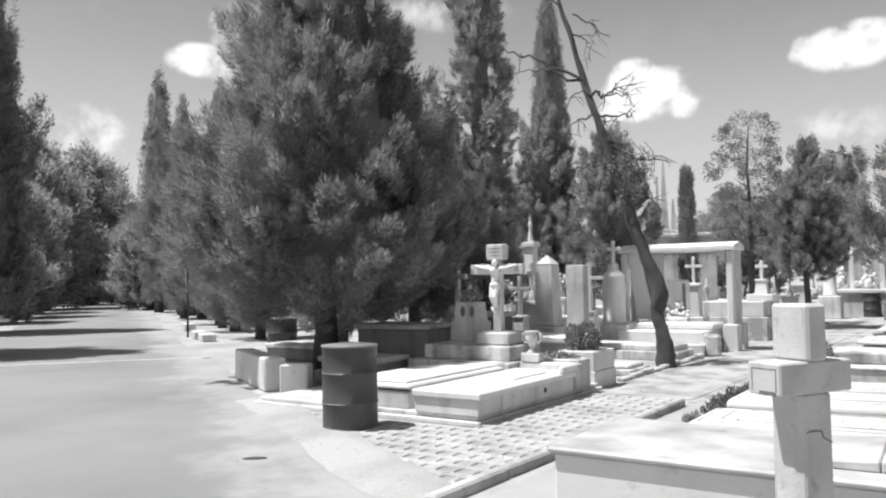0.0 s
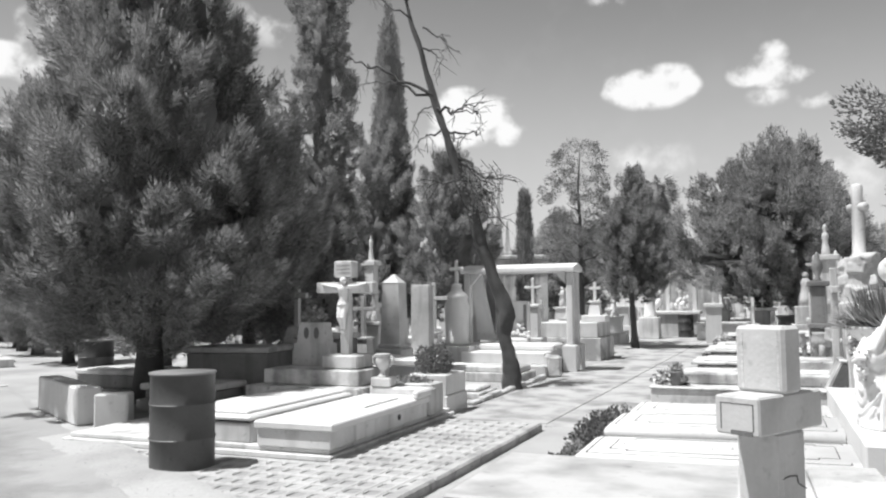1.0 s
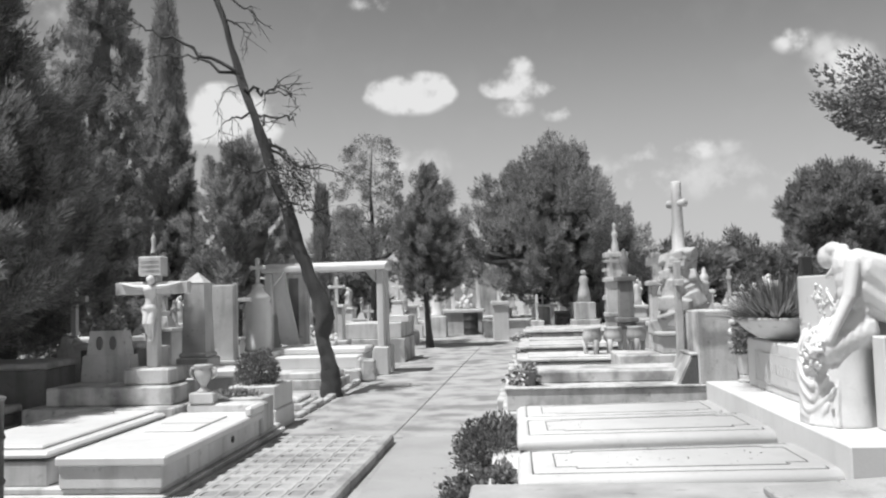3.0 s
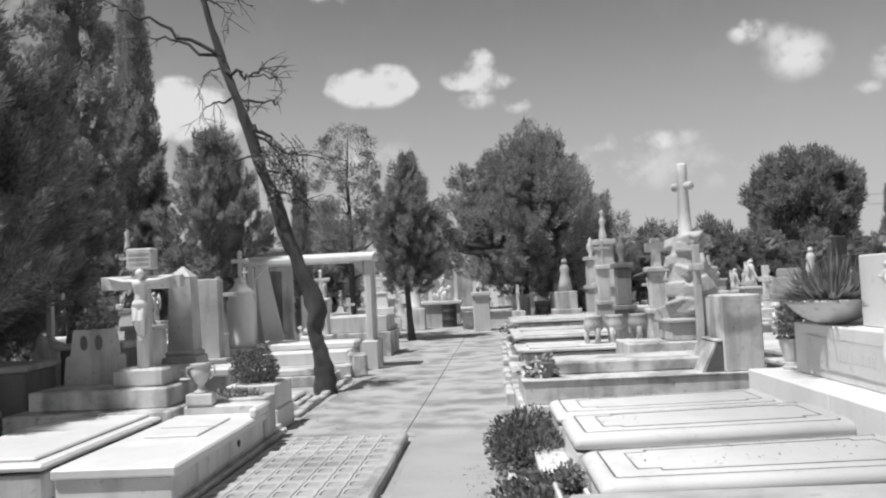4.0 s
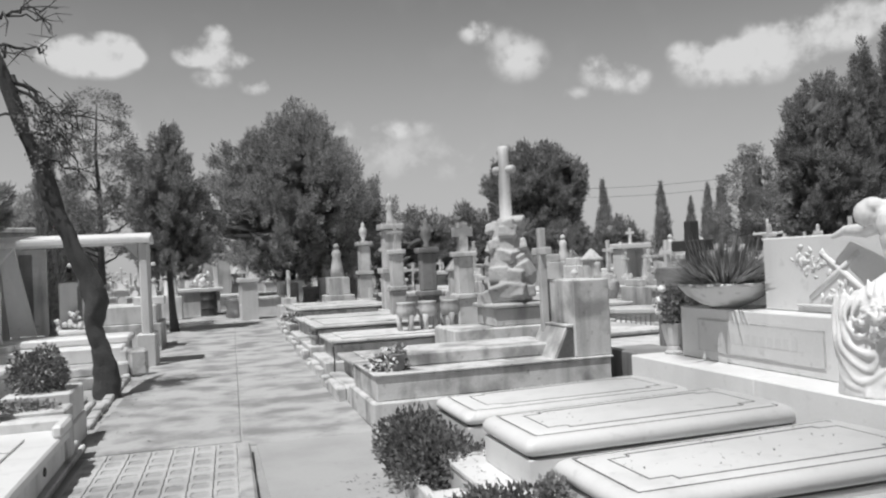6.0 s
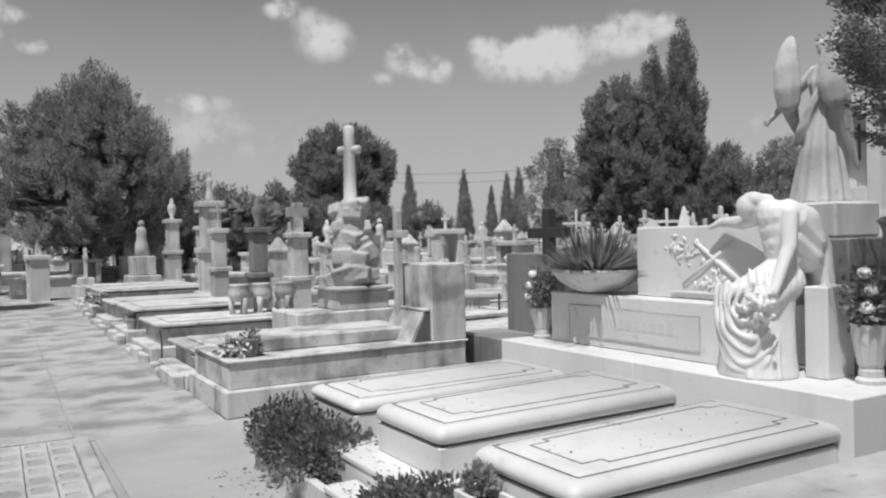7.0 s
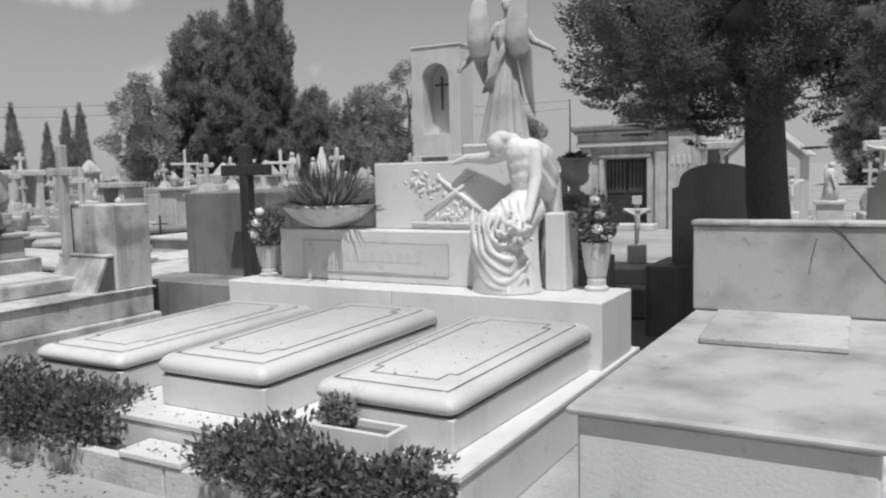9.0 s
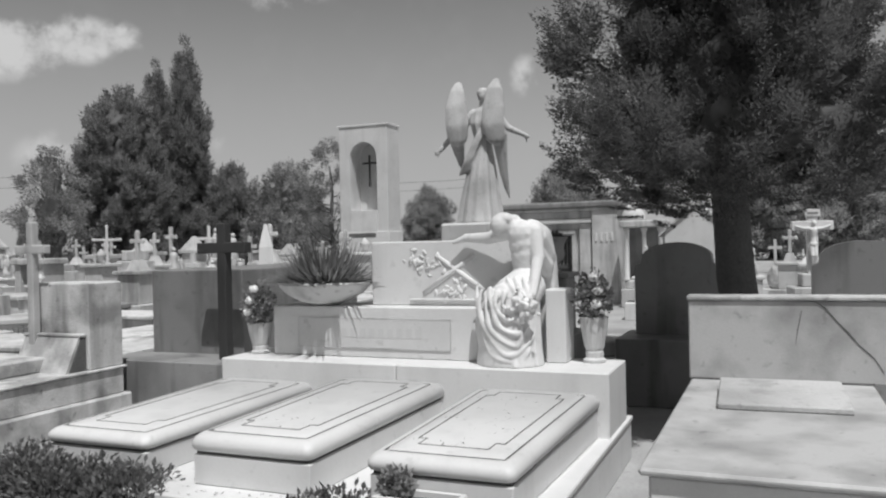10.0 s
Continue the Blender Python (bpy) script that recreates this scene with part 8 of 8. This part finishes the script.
t = thing("pointed_headstone", 6.08, 12.95, 0.0, "pale pointed upright headstone", "headstone", -55)
boxes("base", t, MARBLE_OLD, (-0.3, 0.3, -0.2, 0.2, 0.0, 0.7), bev=0.015)
bm = bmesh.new()
frustum(bm, 0, 0, 0.701, 1.55, 0.13, 0.10, 0.115, 0.09)
frustum(bm, 0, 0, 1.551, 1.95, 0.115, 0.09, 0.02, 0.02)
part("stone", bm, MARBLE, t)
# notice board, kerb blocks and a parked car by the road
t = thing("notice_board", -20.0, 15.95, 0.0, "small white framed notice board on a post", "sign", -40)
boxes("post", t, IRON, (-0.03, 0.03, 0.0, 0.06, 0.0, 2.05), bev=0.006)
b = boxes("board", t, PLASTER, (-0.30, 0.30, -0.03, -0.001, 1.32, 2.02), bev=0.008)
boxes("panel", b, SHADOWSTONE, (-0.25, 0.25, -0.036, -0.031, 1.38, 1.97), bev=0)
bm = bmesh.new()
for k in range(4):
    block(bm, -0.2, 0.2 - 0.07 * (k % 2), -0.042, -0.037, 1.44 + 0.13 * k, 1.50 + 0.13 * k, bev=0)
part("writing_bars", bm, PLASTER, b)
for x, y, s in ((-19.2, 15.75, 0.22), (-18.2, 15.2, 0.2), (-22.9, 18.3, 0.25)):
    t = thing("kerb_block", x, y, 0.0, "weathered low stone kerb block by the road", "block", -33, "kerb blocks by the road")
    boxes("block", t, STONE, (-0.55, 0.55, -0.18, 0.18, 0.0, s), bev=0.02)
c = ROAD_EDGE + ROAD_DIR * 74 + ROAD_LEFT * 2.4
t = thing("parked_car", c.x, c.y, 0.014, "white parked car far down the road", "car", 56)
bm = bmesh.new()
prof = [(-0.78, 0.25), (0.78, 0.25), (0.84, 0.5), (0.82, 0.85), (-0.82, 0.85), (-0.84, 0.5)]
f = [bm.verts.new((x, -2.0, z)) for x, z in prof]
g = [bm.verts.new((x, 2.0, z)) for x, z in prof]
bm.faces.new(f)
bm.faces.new(g[::-1])
for k in range(6):
    bm.faces.new((f[k], g[k], g[(k + 1) % 6], f[(k + 1) % 6]))
frustum(bm, 0, 0.2, 0.851, 1.42, 0.78, 1.3, 0.6, 0.8)
bmesh.ops.bevel(bm, geom=bm.edges[:], offset=0.05, segments=2, affect="EDGES")
part("body", bm, PLASTER, t)
for s in (-1, 1):
    bm = bmesh.new()
    block(bm, -0.6, 0.6, 0.2 + s * 1.06 - 0.02, 0.2 + s * 1.06 + 0.02, 0.93, 1.32, bev=0.01)
    part("windscreen", bm, GRANITE, t)
    for y in (-1.25, 1.25):
        bm = bmesh.new()
        lathe(bm, [(0.15, -0.09), (0.30, -0.09), (0.31, 0.0), (0.30, 0.09), (0.15, 0.09)], 16)
        w = part("wheel", bm, RUST, t)
        w.matrix_basis = pose(s * 0.76, y, 0.31, 0, 90, 0)
t = thing("spired_tomb", -9.3, 29.2, 0.0, "grey tomb house with slender stone spires on its roof", "tomb", 17)
boxes("wall", t, STONE, (-1.05, 1.05, -0.4, 1.2, 0.0, 2.93), bev=0.02)
boxes("cornice", t, STONE, (-1.12, 1.12, -0.50, 1.30, 2.931, 3.08), bev=0.03)
for x, y, h, w in ((-0.68, -0.1, 5.7, 0.15), (-0.38, 0.5, 4.4, 0.11), (-0.95, 0.9, 5.3, 0.10)):
    sp = boxes("spire_foot", t, STONE, (x - w - 0.05, x + w + 0.05, y - w - 0.05, y + w + 0.05, 3.081, 3.25), bev=0.02)
    bm = bmesh.new()
    frustum(bm, x, y, 3.251, h, w, w, 0.03, 0.03)
    part("spire", bm, STONE, sp)
for x, y, h in ((-38.6, 20.3, 1.9), (-39.9, 21.8, 2.2), (-33.0, 15.0, 1.7), (-30.5, 12.6, 1.9)):
    cross_grave(x, y, 30, h, PLASTER, "white cross on a pedestal beyond the road", 2, False, "crosses beyond the road")
# far low buildings and wires
t = thing("far_building", 30.0, 88.0, 0.0, "long low white building beyond the graves", "building", 20)
boxes("wall", t, PLASTER, (0, 16, 0, 5, 0, 3.6), bev=0.02)
boxes("roof", t, SHADOWSTONE, (-0.3, 16.3, -0.3, 5.3, 3.601, 4.0), bev=0.02)
for k in range(5):
    boxes("window", t, GRANITE, (1.5 + 3 * k, 2.7 + 3 * k, -0.02, 0.05, 1.3, 2.6), bev=0)
t = thing("overhead_wires", 0, 0, 0.0, "thin overhead wires on far wooden poles", "wires")
for k, (x, y) in enumerate(((29.0, 82.0), (50.0, 62.0), (80.0, 36.0))):
    bm = bmesh.new()
    tube(bm, [(x, y, -0.05), (x, y, 9.0)], [0.11, 0.06], 8)
    part("pole", bm, BARK, t)
for z in (8.0, 8.9):
    for a, b in (((29.0, 82.0), (50.0, 62.0)), ((50.0, 62.0), (80.0, 36.0))):
        bm = bmesh.new()
        pts = [(a[0] + (b[0] - a[0]) * k / 8, a[1] + (b[1] - a[1]) * k / 8, z - 0.9 * (1 - (k / 4 - 1) ** 2)) for k in range(9)]
        tube(bm, pts, [0.018] * 9, 5)
        part("wire", bm, WIRE, t)

# ---- tiles between the road and the kerb ----
bm = bmesh.new()
a, b, h = 0.083, 0.1165, 0.03
outer = [(-a, -b), (a, -b), (a, b), (-a, b)]
ia, ib, cr = 0.060, 0.080, 0.022
inner = []
for cx, cy, a0 in ((-ia + cr, -ib + cr, 180), (ia - cr, -ib + cr, 270), (ia - cr, ib - cr, 0), (-ia + cr, ib - cr, 90)):
    inner += [(cx + cr * math.cos(radians(a0 + d)), cy + cr * math.sin(radians(a0 + d))) for d in (0, 90)]
lo = [bm.verts.new((x, y, -0.02)) for x, y in outer]
hi = [bm.verts.new((x, y, h - 0.004)) for x, y in outer]
ch = [bm.verts.new((x * 0.96, y * 0.965, h)) for x, y in outer]
rim = [bm.verts.new((x, y, h)) for x, y in inner]
pan = [bm.verts.new((x * 0.94, y * 0.95, h - 0.010)) for x, y in inner]
for k in range(4):
    q = (k + 1) % 4
    bm.faces.new((lo[k], lo[q], hi[q], hi[k]))
    bm.faces.new((hi[k], hi[q], ch[q], ch[k]))
    bm.faces.new((ch[k], ch[q], rim[2 * q], rim[2 * k + 1]))
    bm.faces.new((ch[k], rim[2 * k + 1], rim[2 * k]))
for k in range(8):
    q = (k + 1) % 8
    bm.faces.new((rim[k], rim[q], pan[q], pan[k]))
f = bm.faces.new(pan)
f.material_index = 1
tile_mesh = finish(bm, "tile", [TILE, TILE_PAN])
paving = tagged(new("tile_paving"), "pale cement tiles with recessed panels between road and path", "paving", "", "structure")
for i in range(32):
    for j in range(25):
        x, y = -3.535 - 0.172 * i, 4.44 + 0.240 * j
        if y < 5.62 + (-4.05 - x) * 0.60 + 0.12 * noise.noise((x * 2.1, y * 2.1, 0)) and x < -3.9:
            continue
        if y < 5.5 or (x < -4.66 and y > 7.54) or (x >= -4.66 and y > 10.2) or x < -8.3:
            continue
        ob = new("tile", tile_mesh)
        ob.parent = paving
        ob.matrix_basis = pose(x - 0.019 * (10 - y), y, 0.004 * noise.noise((x, y, 3.0)), 0.6 * noise.noise((x * 3, y * 3, 1)), 0.6 * noise.noise((x * 3, y * 3, 8)), 0)

bm = bmesh.new()
rows = []
for k in range(41):
    f = k / 40
    x, y = -3.72 - 4.7 * f, 5.28 + 2.78 * f
    wob = 0.10 * noise.noise((k * 0.6, 2.0, 0)) + 0.05 * noise.noise((k * 1.7, 6.0, 0))
    n = Vector((-0.51, -0.86, 0))
    row = []
    for o, z in ((-0.34, -0.004), (-0.22, 0.035), (-0.10, 0.042), (0.06, 0.036), (0.26, 0.020), (0.5, 0.0)):
        p = Vector((x, y, 0)) + n * (o + wob)
        end = -0.05 if k in (0, 40) else 0.0
        row.append(bm.verts.new((p.x, p.y, z + end + (0.008 * noise.noise((p.x * 6, p.y * 6, o)) if -0.3 < o < 0.4 else 0))))
    rows.append(row)
for p, q in zip(rows, rows[1:]):
    for i in range(5):
        bm.faces.new((p[i], p[i + 1], q[i + 1], q[i]))
structure("earth_edge", bm, SAND, "pale dry earth drifted over the edge of the tiles", "ground", True)

# ---- dry leaves on the lids, the step and the path ----
rr = random.Random(404)
verts, faces = [], []


def flake(x, y, z, s):
    a = rr.uniform(0, 6.28)
    c, d = Vector((math.cos(a), math.sin(a), rr.uniform(-0.1, 0.35))) * s, Vector((-math.sin(a), math.cos(a), rr.uniform(-0.1, 0.2))) * s * 0.4
    p = Vector((x, y, z + 0.004))
    k = len(verts)
    verts.extend([p - c, p + d, p + c + Vector((0, 0, 0.3 * s)), p - d])
    faces.append((k, k + 1, k + 2, k + 3))


for k in range(60):
    x, t = rr.uniform(-1.9, -0.7), rr.choice((5.94, 5.94, 5.95, 6.98))
    flake(x, t + rr.uniform(0.12, 0.68), (0.553 if t < 6 else 0.574) + 0.024 * (x + 2.07) / 1.6, rr.uniform(0.006, 0.013))
for k in range(150):
    flake(rr.gauss(-2.62, 0.10), rr.uniform(6.0, 8.9), 0.014, rr.uniform(0.008, 0.02))
for k in range(34):
    flake(rr.uniform(-2.44, -2.27), rr.uniform(7.16, 7.58), 0.2, rr.uniform(0.008, 0.018))
for k in range(60):
    flake(rr.uniform(-2.25, -2.1), rr.uniform(6.7, 8.6), 0.298, rr.uniform(0.007, 0.015))
for k in range(140):
    flake(rr.gauss(-5.0, 0.35), rr.gauss(13.2, 1.4), 0.013, rr.uniform(0.012, 0.03))
for k in range(160):
    flake(rr.uniform(-8.0, -3.7), rr.uniform(4.6, 7.2), 0.035, rr.uniform(0.006, 0.014))
leaves = new("fallen_leaves", raw_mesh("fallen_leaves", verts, faces, BUSH))
tagged(leaves, "scattered small dry leaves on stone and path", "leaf litter", "", "stuff")
